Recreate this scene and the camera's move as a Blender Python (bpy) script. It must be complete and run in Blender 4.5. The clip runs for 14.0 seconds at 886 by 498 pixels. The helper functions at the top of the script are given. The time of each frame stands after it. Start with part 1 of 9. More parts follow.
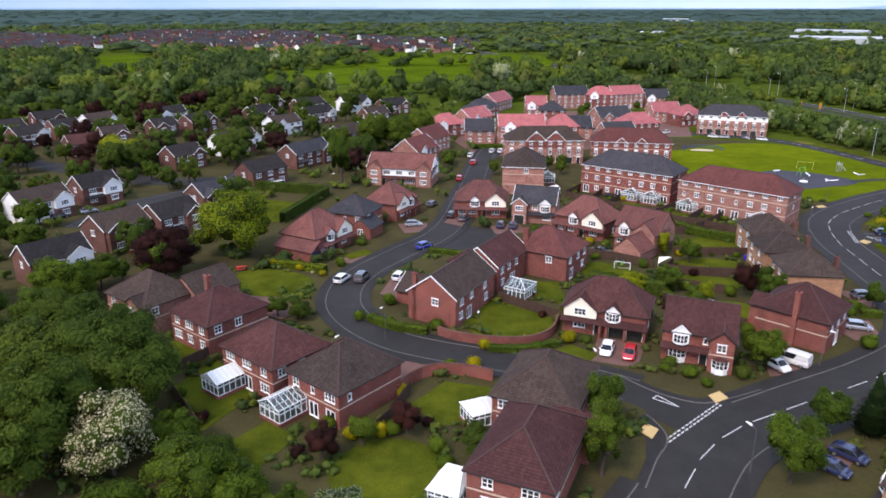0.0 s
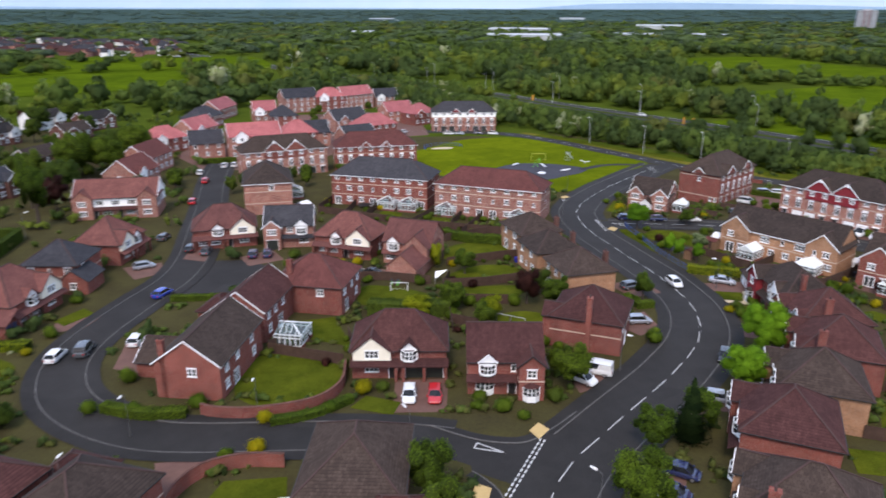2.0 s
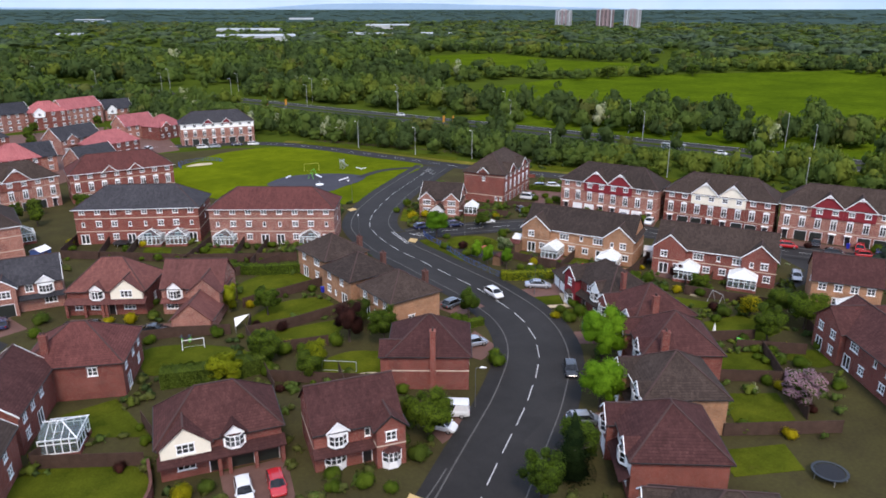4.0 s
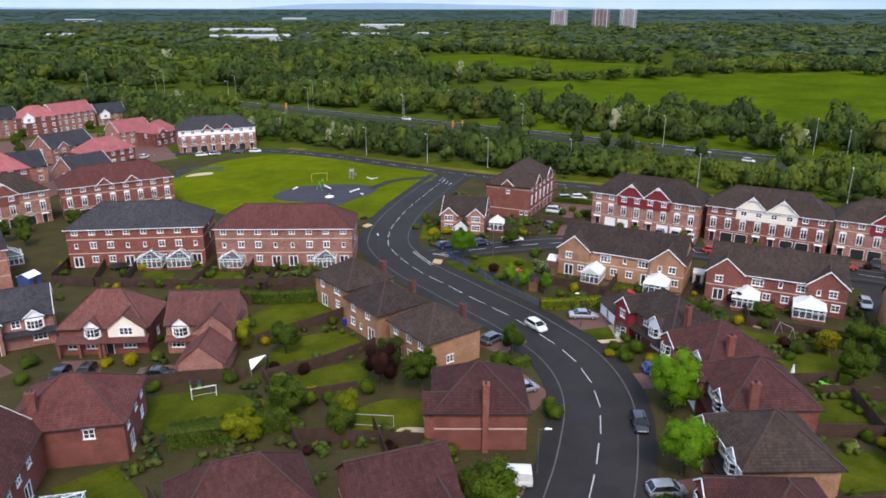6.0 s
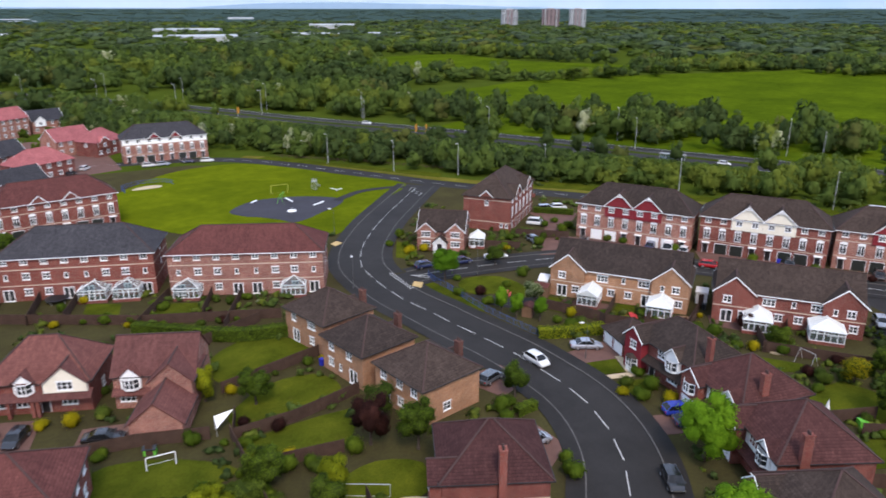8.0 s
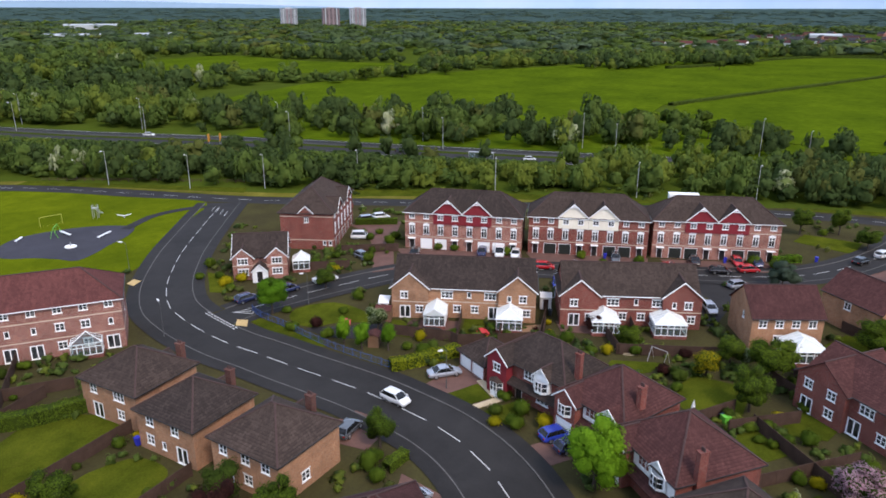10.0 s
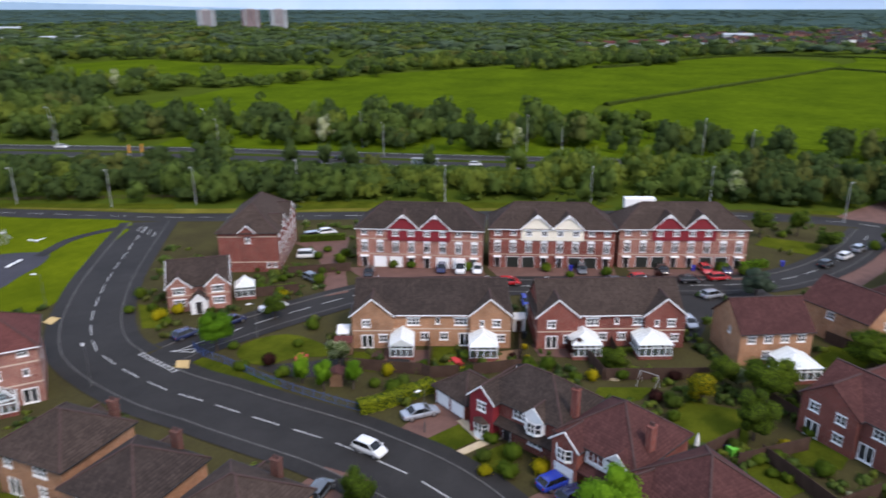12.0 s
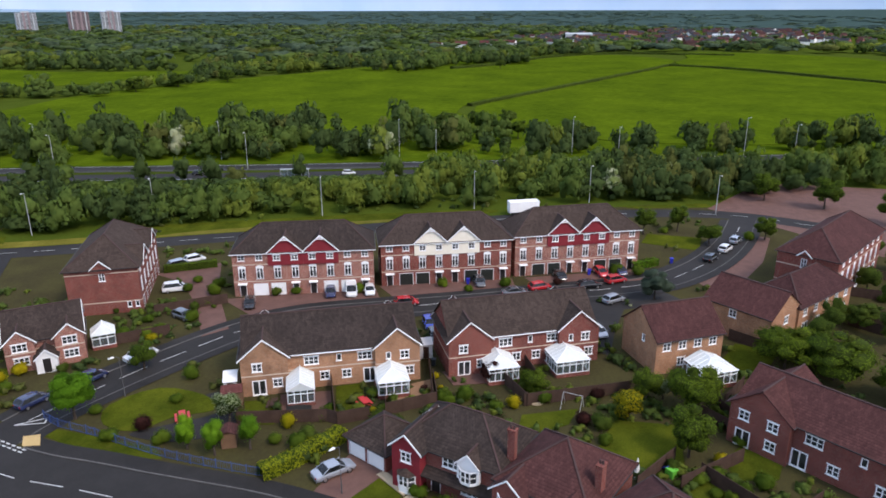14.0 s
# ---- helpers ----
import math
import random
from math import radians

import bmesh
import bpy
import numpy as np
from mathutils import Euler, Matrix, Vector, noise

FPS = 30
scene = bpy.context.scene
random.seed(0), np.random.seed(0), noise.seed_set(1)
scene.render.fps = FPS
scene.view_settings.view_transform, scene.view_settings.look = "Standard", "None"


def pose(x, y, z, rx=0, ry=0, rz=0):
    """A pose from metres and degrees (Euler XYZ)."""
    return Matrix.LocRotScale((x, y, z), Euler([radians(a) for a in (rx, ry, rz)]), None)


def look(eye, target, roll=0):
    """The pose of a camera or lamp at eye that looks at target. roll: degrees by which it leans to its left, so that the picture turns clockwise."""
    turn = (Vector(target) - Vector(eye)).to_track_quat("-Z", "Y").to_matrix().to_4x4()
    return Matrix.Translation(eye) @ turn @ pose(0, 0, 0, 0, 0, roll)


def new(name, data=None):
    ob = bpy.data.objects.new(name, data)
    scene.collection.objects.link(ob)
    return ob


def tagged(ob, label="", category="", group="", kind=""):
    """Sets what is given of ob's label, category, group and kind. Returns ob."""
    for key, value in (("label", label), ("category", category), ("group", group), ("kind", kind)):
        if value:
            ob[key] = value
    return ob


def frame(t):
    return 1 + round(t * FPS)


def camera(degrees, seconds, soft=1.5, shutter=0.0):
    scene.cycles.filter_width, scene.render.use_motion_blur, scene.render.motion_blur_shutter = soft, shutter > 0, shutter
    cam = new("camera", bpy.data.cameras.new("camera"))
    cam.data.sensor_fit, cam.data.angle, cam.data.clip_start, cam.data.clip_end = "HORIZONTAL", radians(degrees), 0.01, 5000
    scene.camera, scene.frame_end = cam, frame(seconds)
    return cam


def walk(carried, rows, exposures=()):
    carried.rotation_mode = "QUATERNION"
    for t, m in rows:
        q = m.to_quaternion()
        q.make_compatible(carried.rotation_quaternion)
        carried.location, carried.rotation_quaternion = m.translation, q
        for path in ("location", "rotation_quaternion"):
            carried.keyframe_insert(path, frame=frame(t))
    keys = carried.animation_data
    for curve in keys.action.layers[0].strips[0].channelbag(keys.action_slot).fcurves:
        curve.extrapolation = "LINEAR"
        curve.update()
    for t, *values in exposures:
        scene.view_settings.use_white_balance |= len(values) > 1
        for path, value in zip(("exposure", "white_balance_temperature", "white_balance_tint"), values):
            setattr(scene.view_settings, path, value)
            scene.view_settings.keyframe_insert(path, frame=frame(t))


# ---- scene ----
# ---- camera ----
cam = camera(64.13, 14.0, soft=1.7, shutter=0.45)
ROWS = [
    (0.0, 0.96, -1.69, 47.79, -0.27, -18.70, 0.03),
    (0.5, 0.45, 2.92, 47.59, -0.55, -18.67, 0.06),
    (1.0, -0.06, 7.53, 47.39, -7.55, -18.68, 0.00),
    (1.5, -0.55, 12.15, 47.20, -15.81, -18.72, 0.08),
    (2.0, -1.00, 16.76, 47.03, -22.49, -18.69, -0.03),
    (2.5, -1.35, 21.34, 46.89, -29.34, -18.69, -0.00),
    (3.0, -1.62, 25.84, 46.77, -35.55, -18.65, -0.02),
    (3.2, -1.67, 27.57, 46.77, -38.11, -18.65, 0.05),
    (3.5, -1.64, 30.12, 46.80, -41.20, -18.66, 0.03),
    (3.8, -1.41, 32.59, 46.83, -42.90, -18.67, 0.01),
    (4.3, -0.71, 36.53, 46.88, -43.45, -18.68, -0.01),
    (5.3, 1.40, 43.77, 46.98, -43.68, -18.70, -0.07),
    (5.5, 1.86, 45.13, 46.98, -43.74, -18.71, -0.02),
    (6.0, 3.05, 48.46, 46.96, -43.92, -18.69, -0.02),
    (6.5, 4.31, 51.72, 46.91, -44.14, -18.66, -0.04),
    (7.0, 5.65, 54.89, 46.85, -44.39, -18.66, -0.05),
    (7.5, 7.09, 57.98, 46.78, -44.63, -18.67, -0.04),
    (8.0, 8.63, 60.99, 46.74, -47.87, -18.72, -0.02),
    (8.5, 10.25, 63.93, 46.71, -52.48, -18.76, -0.03),
    (9.0, 11.91, 66.80, 46.68, -58.45, -18.83, -0.07),
    (9.2, 12.58, 67.94, 46.66, -60.88, -18.85, -0.05),
    (9.5, 13.58, 69.61, 46.61, -63.60, -18.82, -0.07),
    (9.8, 14.56, 71.23, 46.56, -64.60, -18.79, -0.09),
    (10.4, 16.55, 74.28, 46.47, -64.95, -18.72, -0.13),
    (11.3, 19.81, 78.30, 46.32, -64.95, -18.63, -0.19),
    (11.5, 20.60, 79.11, 46.28, -64.99, -18.64, -0.14),
    (12.0, 22.62, 81.04, 46.17, -70.84, -18.66, 0.01),
    (12.5, 24.65, 82.94, 46.07, -78.97, -18.68, 0.01),
    (13.0, 26.69, 84.78, 46.01, -81.64, -18.67, -0.01),
    (13.5, 28.77, 86.53, 45.96, -82.03, -18.62, 0.08),
    (14.0, 30.88, 88.23, 45.93, -82.52, -18.57, 0.17),
]
walk(cam, [(t, pose(x, y, z, 90 + pitch, roll, yaw)) for t, x, y, z, yaw, pitch, roll in ROWS], [(0.0, 1.37, 6900, 23), (2.5, 1.18, 6900, 20), (7.0, 1.16, 6900, 20), (14.0, 1.11, 6900, 20)])

# ---- daylight: an overcast afternoon ----
world = bpy.data.worlds.new("overcast_sky")
scene.world = world
world.use_nodes = True
wn = world.node_tree
sky = wn.nodes.new("ShaderNodeTexSky")
sky.sky_type, sky.sun_disc = "NISHITA", False
sky.sun_elevation, sky.sun_rotation = radians(48), radians(215)
sky.air_density, sky.dust_density, sky.ozone_density = 1.0, 1.6, 1.0
mixw = wn.nodes.new("ShaderNodeMix")
mixw.data_type = "RGBA"
mixw.inputs[0].default_value = 0.5
mixw.inputs[7].default_value = (4.5, 6.2, 8.6, 1)
wn.links.new(sky.outputs[0], mixw.inputs[6])
wn.links.new(mixw.outputs[2], wn.nodes["Background"].inputs[0])
wn.nodes["Background"].inputs[1].default_value = 0.11
sun = new("sun", bpy.data.lights.new("sun", "SUN"))
sun.data.energy, sun.data.angle, sun.data.color = 1.05, radians(14), (1.0, 0.95, 0.87)
sun.matrix_world = look((-60, -85, 120), (0, 0, 0))


# ---- materials ----
def node_mat(name, rough=0.8, metal=0.0, spec=0.3):
    m = bpy.data.materials.new(name)
    m.use_nodes = True
    nt = m.node_tree
    b = nt.nodes["Principled BSDF"]
    b.inputs["Roughness"].default_value, b.inputs["Metallic"].default_value = rough, metal
    b.inputs["Specular IOR Level"].default_value = spec
    return m, nt, b


def nd(nt, kind, **kw):
    n = nt.nodes.new(kind)
    for k, v in kw.items():
        if k.startswith("i_"):
            n.inputs[k[2:].replace("_", " ")].default_value = v
    return n


def ramp(nt, fac, stops):
    r = nt.nodes.new("ShaderNodeValToRGB")
    els = r.color_ramp.elements
    while len(els) < len(stops):
        els.new(0.5)
    for e, (p, c) in zip(els, stops):
        e.position, e.color = p, (*c, 1)
    nt.links.new(fac, r.inputs[0])
    return r.outputs[0]


def mixc(nt, a, b, fac, mode="MIX"):
    m = nt.nodes.new("ShaderNodeMix")
    m.data_type, m.blend_type = "RGBA", mode
    for sock, v in ((m.inputs[0], fac), (m.inputs[6], a), (m.inputs[7], b)):
        if isinstance(v, (int, float)):
            sock.default_value = v
        elif isinstance(v, tuple):
            sock.default_value = (*v, 1)
        else:
            nt.links.new(v, sock)
    return m.outputs[2]


def coords(nt, which="Position", scale=1.0):
    if which == "Position":
        src = nt.nodes.new("ShaderNodeNewGeometry").outputs["Position"]
    else:
        src = nt.nodes.new("ShaderNodeTexCoord").outputs[which]
    mp = nt.nodes.new("ShaderNodeMapping")
    mp.inputs["Scale"].default_value = (scale, scale, scale) if not isinstance(scale, tuple) else scale
    nt.links.new(src, mp.inputs[0])
    return mp.outputs[0]


def noise_tex(nt, vec, scale, detail=4.0, rough=0.6):
    n = nt.nodes.new("ShaderNodeTexNoise")
    n.inputs["Scale"].default_value, n.inputs["Detail"].default_value, n.inputs["Roughness"].default_value = scale, detail, rough
    nt.links.new(vec, n.inputs["Vector"])
    return n.outputs[0]


def bump(nt, b, height, strength=0.3, dist=0.02):
    n = nt.nodes.new("ShaderNodeBump")
    n.inputs["Strength"].default_value, n.inputs["Distance"].default_value = strength, dist
    nt.links.new(height, n.inputs["Height"])
    nt.links.new(n.outputs[0], b.inputs["Normal"])


def mottled(name, dark, light, scale, fine=None, rough=0.85, spec=0.2, bump_s=0.0, metal=0.0, contrast=0.2):
    """Two-scale mottling between two colours, in world space."""
    m, nt, b = node_mat(name, rough, metal, spec)
    p = coords(nt)
    big = noise_tex(nt, p, scale, 5)
    small = noise_tex(nt, p, fine or scale * 9, 3)
    add = nt.nodes.new("ShaderNodeMath")
    add.operation = "MULTIPLY_ADD"
    add.inputs[1].default_value = 0.4
    nt.links.new(small, add.inputs[0])
    sub = nt.nodes.new("ShaderNodeMath")
    sub.operation = "MULTIPLY"
    sub.inputs[1].default_value = 0.6
    nt.links.new(big, sub.inputs[0])
    nt.links.new(sub.outputs[0], add.inputs[2])
    nt.links.new(ramp(nt, add.outputs[0], [(0.5 - contrast, dark), (0.5 + contrast, light)]), b.inputs["Base Color"])
    if bump_s:
        bump(nt, b, add.outputs[0], bump_s, 0.03)
    return m


def brick_mat(name, c1, c2, mortar, soot=0.25):
    m, nt, b = node_mat(name, 0.9, 0, 0.15)
    uv = coords(nt, "UV")
    br = nt.nodes.new("ShaderNodeTexBrick")
    for k, v in (("Color1", c1), ("Color2", c2), ("Mortar", mortar)):
        br.inputs[k].default_value = (*v, 1)
    for k, v in (("Scale", 1.0), ("Mortar Size", 0.006), ("Mortar Smooth", 0.2), ("Brick Width", 0.225), ("Row Height", 0.075), ("Bias", 0.0)):
        br.inputs[k].default_value = v
    nt.links.new(uv, br.inputs["Vector"])
    n1 = noise_tex(nt, coords(nt), 0.5, 5)
    n2 = noise_tex(nt, uv, 5.0, 4)
    rnd = nt.nodes.new("ShaderNodeObjectInfo").outputs["Random"]
    col = mixc(nt, br.outputs["Color"], ramp(nt, n1, [(0.3, (0.62, 0.6, 0.6)), (0.7, (1.15, 1.1, 1.08))]), 0.8, "MULTIPLY")
    col = mixc(nt, col, ramp(nt, n2, [(0.35, (0.72, 0.7, 0.7)), (0.65, (1.15, 1.15, 1.15))]), 0.7, "MULTIPLY")
    col = mixc(nt, col, ramp(nt, rnd, [(0.0, (0.86, 0.86, 0.88)), (1.0, (1.1, 1.06, 1.04))]), 1.0, "MULTIPLY")
    nt.links.new(col, b.inputs["Base Color"])
    bump(nt, b, br.outputs["Fac"], 0.15, 0.006)
    return m


def roof_mat(name, dark, light, lichen):
    m, nt, b = node_mat(name, 0.95, 0, 0.1)
    uv = coords(nt, "UV")
    br = nt.nodes.new("ShaderNodeTexBrick")
    for k, v in (("Color1", dark), ("Color2", light), ("Mortar", tuple(c * 0.7 for c in dark))):
        br.inputs[k].default_value = (*v, 1)
    for k, v in (("Scale", 1.0), ("Mortar Size", 0.016), ("Mortar Smooth", 0.3), ("Brick Width", 0.33), ("Row Height", 0.33), ("Bias", -0.1)):
        br.inputs[k].default_value = v
    nt.links.new(uv, br.inputs["Vector"])
    p = coords(nt)
    n1 = noise_tex(nt, p, 0.35, 6)
    streak = noise_tex(nt, coords(nt, "UV", (1.6, 0.22, 1.0)), 1.6, 5)
    fine = noise_tex(nt, uv, 9.0, 3)
    rnd = nt.nodes.new("ShaderNodeObjectInfo").outputs["Random"]
    col = mixc(nt, br.outputs["Color"], ramp(nt, n1, [(0.3, (0.78, 0.78, 0.78)), (0.72, (1.14, 1.12, 1.1))]), 0.9, "MULTIPLY")
    col = mixc(nt, col, ramp(nt, streak, [(0.3, (0.78, 0.78, 0.8)), (0.7, (1.14, 1.14, 1.14))]), 0.8, "MULTIPLY")
    col = mixc(nt, col, ramp(nt, fine, [(0.3, (0.8, 0.8, 0.8)), (0.7, (1.15, 1.15, 1.15))]), 0.8, "MULTIPLY")
    col = mixc(nt, col, ramp(nt, rnd, [(0.0, (0.82, 0.84, 0.86)), (1.0, (1.16, 1.12, 1.08))]), 1.0, "MULTIPLY")
    spots = ramp(nt, noise_tex(nt, p, 1.9, 6, 0.75), [(0.62, (0, 0, 0)), (0.85, (0.35, 0.35, 0.35))])
    col = mixc(nt, col, lichen, spots)
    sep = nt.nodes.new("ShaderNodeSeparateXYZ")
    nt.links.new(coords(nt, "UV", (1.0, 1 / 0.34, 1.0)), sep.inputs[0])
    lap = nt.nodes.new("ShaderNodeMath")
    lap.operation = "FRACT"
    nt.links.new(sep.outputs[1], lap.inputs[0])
    # shade under each tile course painted into the colour along the lap
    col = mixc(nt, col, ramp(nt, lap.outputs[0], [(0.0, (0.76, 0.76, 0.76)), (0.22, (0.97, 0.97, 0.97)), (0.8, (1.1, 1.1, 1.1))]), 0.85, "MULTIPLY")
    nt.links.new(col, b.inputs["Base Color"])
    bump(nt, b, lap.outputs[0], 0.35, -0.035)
    return m


def leaf_mat(name, dark, light, through_c, stand=False):
    m, nt, b = node_mat(name, 0.85, 0, 0.06)
    geo = nt.nodes.new("ShaderNodeNewGeometry")
    col = ramp(nt, geo.outputs["Random Per Island"], [(0.0, dark), (1.0, light)])
    big = noise_tex(nt, coords(nt), 0.35, 3)
    col = mixc(nt, col, ramp(nt, big, [(0.3, (0.68, 0.7, 0.68)), (0.7, (1.24, 1.2, 1.12))]), 0.9, "MULTIPLY")
    if stand:
        fine = noise_tex(nt, coords(nt), 1.3, 5, 0.75)
        col = mixc(nt, col, ramp(nt, fine, [(0.3, (0.8, 0.82, 0.8)), (0.7, (1.2, 1.18, 1.12))]), 1.0, "MULTIPLY")
        bump(nt, b, fine, 0.35, 0.4)
        b.inputs["Specular IOR Level"].default_value = 0.05
        b.inputs["Roughness"].default_value = 0.95
    rnd = nt.nodes.new("ShaderNodeObjectInfo").outputs["Random"]
    col = mixc(nt, col, ramp(nt, rnd, [(0.0, (0.8, 0.85, 0.85)), (1.0, (1.2, 1.12, 1.0))]), 0.0 if stand else 1.0, "MULTIPLY")
    nt.links.new(col, b.inputs["Base Color"])
    tr = nt.nodes.new("ShaderNodeBsdfTranslucent")
    nt.links.new(mixc(nt, col, through_c, 0.5), tr.inputs[0])
    mx = nt.nodes.new("ShaderNodeMixShader")
    mx.inputs[0].default_value = 0.3
    nt.links.new(b.outputs[0], mx.inputs[1])
    nt.links.new(tr.outputs[0], mx.inputs[2])
    nt.links.new(mx.outputs[0], nt.nodes["Material Output"].inputs[0])
    return m


def paint_mat(name, c, rough=0.3, metal=0.0, coat=0.5):
    m, nt, b = node_mat(name, rough, metal, 0.5)
    b.inputs["Coat Weight"].default_value = coat
    n = noise_tex(nt, coords(nt), 3.0, 4)
    nt.links.new(ramp(nt, n, [(0.3, tuple(v * 0.88 for v in c)), (0.7, c)]), b.inputs["Base Color"])
    return m


def lawn_mat(name, dark, light, stripe):
    m, nt, b = node_mat(name, 1.0, 0, 0.0)
    p = coords(nt)
    col = ramp(nt, noise_tex(nt, p, 0.22, 6, 0.65), [(0.32, dark), (0.68, light)])
    col = mixc(nt, col, ramp(nt, noise_tex(nt, p, 6.0, 3), [(0.3, (0.7, 0.72, 0.7)), (0.7, (1.25, 1.2, 1.2))]), 0.8, "MULTIPLY")
    col = mixc(nt, col, ramp(nt, noise_tex(nt, p, 0.03, 4, 0.6), [(0.35, (0.72, 0.76, 0.8)), (0.65, (1.18, 1.14, 1.0))]), 0.9, "MULTIPLY")
    wear = ramp(nt, noise_tex(nt, p, 0.45, 5, 0.7), [(0.6, (0, 0, 0)), (0.82, (0.7, 0.7, 0.7))])
    col = mixc(nt, col, stripe, wear)
    nt.links.new(col, b.inputs["Base Color"])
    bump(nt, b, noise_tex(nt, p, 18.0, 2), 0.6, 0.03)
    return m


def asphalt_mat(name, dark, light):
    m, nt, b = node_mat(name, 0.85, 0, 0.2)
    p = coords(nt)
    col = ramp(nt, noise_tex(nt, p, 0.12, 6, 0.7), [(0.3, dark), (0.7, light)])
    patch = nt.nodes.new("ShaderNodeTexVoronoi")
    patch.inputs["Scale"].default_value = 0.13
    nt.links.new(p, patch.inputs["Vector"])
    col = mixc(nt, col, ramp(nt, patch.outputs["Color"], [(0.1, (0.84, 0.84, 0.85)), (0.9, (1.12, 1.12, 1.12))]), 0.7, "MULTIPLY")
    col = mixc(nt, col, ramp(nt, noise_tex(nt, p, 14.0, 3), [(0.3, (0.78, 0.78, 0.78)), (0.7, (1.2, 1.2, 1.2))]), 0.8, "MULTIPLY")
    nt.links.new(col, b.inputs["Base Color"])
    bump(nt, b, noise_tex(nt, p, 40.0, 2), 0.2, 0.01)
    return m


M = {}
M["brick_red"] = brick_mat("brick_red", (0.245, 0.068, 0.05), (0.17, 0.05, 0.039), (0.29, 0.2, 0.17))
M["brick_mottle"] = brick_mat("brick_mottled", (0.42, 0.185, 0.14), (0.22, 0.09, 0.072), (0.48, 0.37, 0.3))
M["brick_tan"] = brick_mat("brick_tan", (0.46, 0.252, 0.14), (0.32, 0.168, 0.094), (0.4, 0.29, 0.2))
M["brick_dull"] = brick_mat("brick_dull", (0.16, 0.068, 0.052), (0.1, 0.047, 0.038), (0.17, 0.12, 0.1))
M["cream"] = mottled("cream_render", (0.72, 0.66, 0.53), (0.86, 0.81, 0.68), 0.8, rough=0.9)
M["maroon"] = mottled("maroon_cladding", (0.172, 0.0172, 0.02408), (0.2408, 0.02924, 0.03612), 0.9, rough=0.7)
M["white"] = mottled("white_plastic", (0.8, 0.81, 0.8), (0.92, 0.93, 0.92), 1.2, rough=0.45, spec=0.4)
M["offwhite"] = mottled("off_white_board", (0.66, 0.66, 0.64), (0.84, 0.84, 0.82), 0.9, rough=0.6)
M["stone"] = mottled("pale_stone_band", (0.46, 0.36, 0.27), (0.62, 0.5, 0.4), 1.2, rough=0.9)
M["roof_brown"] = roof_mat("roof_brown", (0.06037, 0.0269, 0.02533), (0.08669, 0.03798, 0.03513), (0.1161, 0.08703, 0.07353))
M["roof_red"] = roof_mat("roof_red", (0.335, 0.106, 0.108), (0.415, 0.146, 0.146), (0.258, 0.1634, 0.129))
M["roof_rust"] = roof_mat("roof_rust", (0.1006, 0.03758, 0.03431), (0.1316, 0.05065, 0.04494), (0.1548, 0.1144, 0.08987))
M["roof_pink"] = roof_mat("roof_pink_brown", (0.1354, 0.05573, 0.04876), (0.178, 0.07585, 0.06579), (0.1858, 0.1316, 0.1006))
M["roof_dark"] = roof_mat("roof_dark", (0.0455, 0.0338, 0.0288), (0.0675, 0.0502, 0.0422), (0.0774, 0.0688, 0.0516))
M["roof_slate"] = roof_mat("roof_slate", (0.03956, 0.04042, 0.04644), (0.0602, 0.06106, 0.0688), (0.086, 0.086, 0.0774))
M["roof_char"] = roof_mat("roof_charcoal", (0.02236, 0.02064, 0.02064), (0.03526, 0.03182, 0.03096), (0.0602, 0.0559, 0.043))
M["ridge"] = mottled("ridge_tile", (0.052, 0.032, 0.029), (0.08, 0.047, 0.042), 1.4, rough=0.9)
M["gutter"] = mottled("black_gutter", (0.02, 0.02, 0.02), (0.035, 0.034, 0.033), 2.0, rough=0.5)
M["asphalt"] = asphalt_mat("asphalt", (0.0188, 0.0174, 0.0164), (0.031, 0.029, 0.0276))
M["footway"] = asphalt_mat("footway_asphalt", (0.0162, 0.015, 0.0141), (0.0288, 0.0268, 0.0254))
M["rubber"] = asphalt_mat("play_surface", (0.034, 0.033, 0.04), (0.05, 0.048, 0.058))
M["kerb"] = mottled("kerb_concrete", (0.066, 0.063, 0.059), (0.14, 0.135, 0.127), 0.6, rough=0.9)
M["marking"] = mottled("road_paint", (0.3612, 0.3612, 0.344), (0.6192, 0.6192, 0.602), 2.2, rough=0.7, contrast=0.25)
M["tactile"] = mottled("buff_paving", (0.42, 0.29, 0.12), (0.56, 0.4, 0.18), 1.0, rough=0.9)
M["paving"] = mottled("block_paving", (0.0945, 0.0495, 0.0405), (0.1665, 0.09, 0.0702), 0.5, fine=9, rough=0.9, bump_s=0.2)
M["clay"] = mottled("clay_paving", (0.2, 0.11, 0.06), (0.31, 0.19, 0.11), 0.7, fine=7, rough=0.9)
M["flag"] = mottled("buff_flagstone", (0.38, 0.3, 0.19), (0.55, 0.45, 0.3), 0.8, fine=6, rough=0.9)
M["lawn"] = lawn_mat("mown_lawn", (0.03784, 0.05332, 0.00602), (0.08428, 0.0989, 0.01032), (0.1075, 0.086, 0.01892))
M["dry_grass"] = lawn_mat("dry_verge_grass", (0.1, 0.095, 0.016), (0.16, 0.145, 0.03), (0.19, 0.15, 0.05))
M["green"] = lawn_mat("park_grass", (0.07396, 0.1015, 0.00516), (0.1075, 0.1376, 0.00688), (0.1118, 0.1247, 0.01204))
M["field"] = lawn_mat("meadow_grass", (0.04816, 0.08084, 0.0043), (0.07568, 0.117, 0.00688), (0.07912, 0.1084, 0.0086))
M["ground"] = mottled("rough_ground", (0.036, 0.056, 0.007), (0.066, 0.092, 0.012), 0.09, fine=1.4, rough=1.0, spec=0.0, bump_s=0.3)
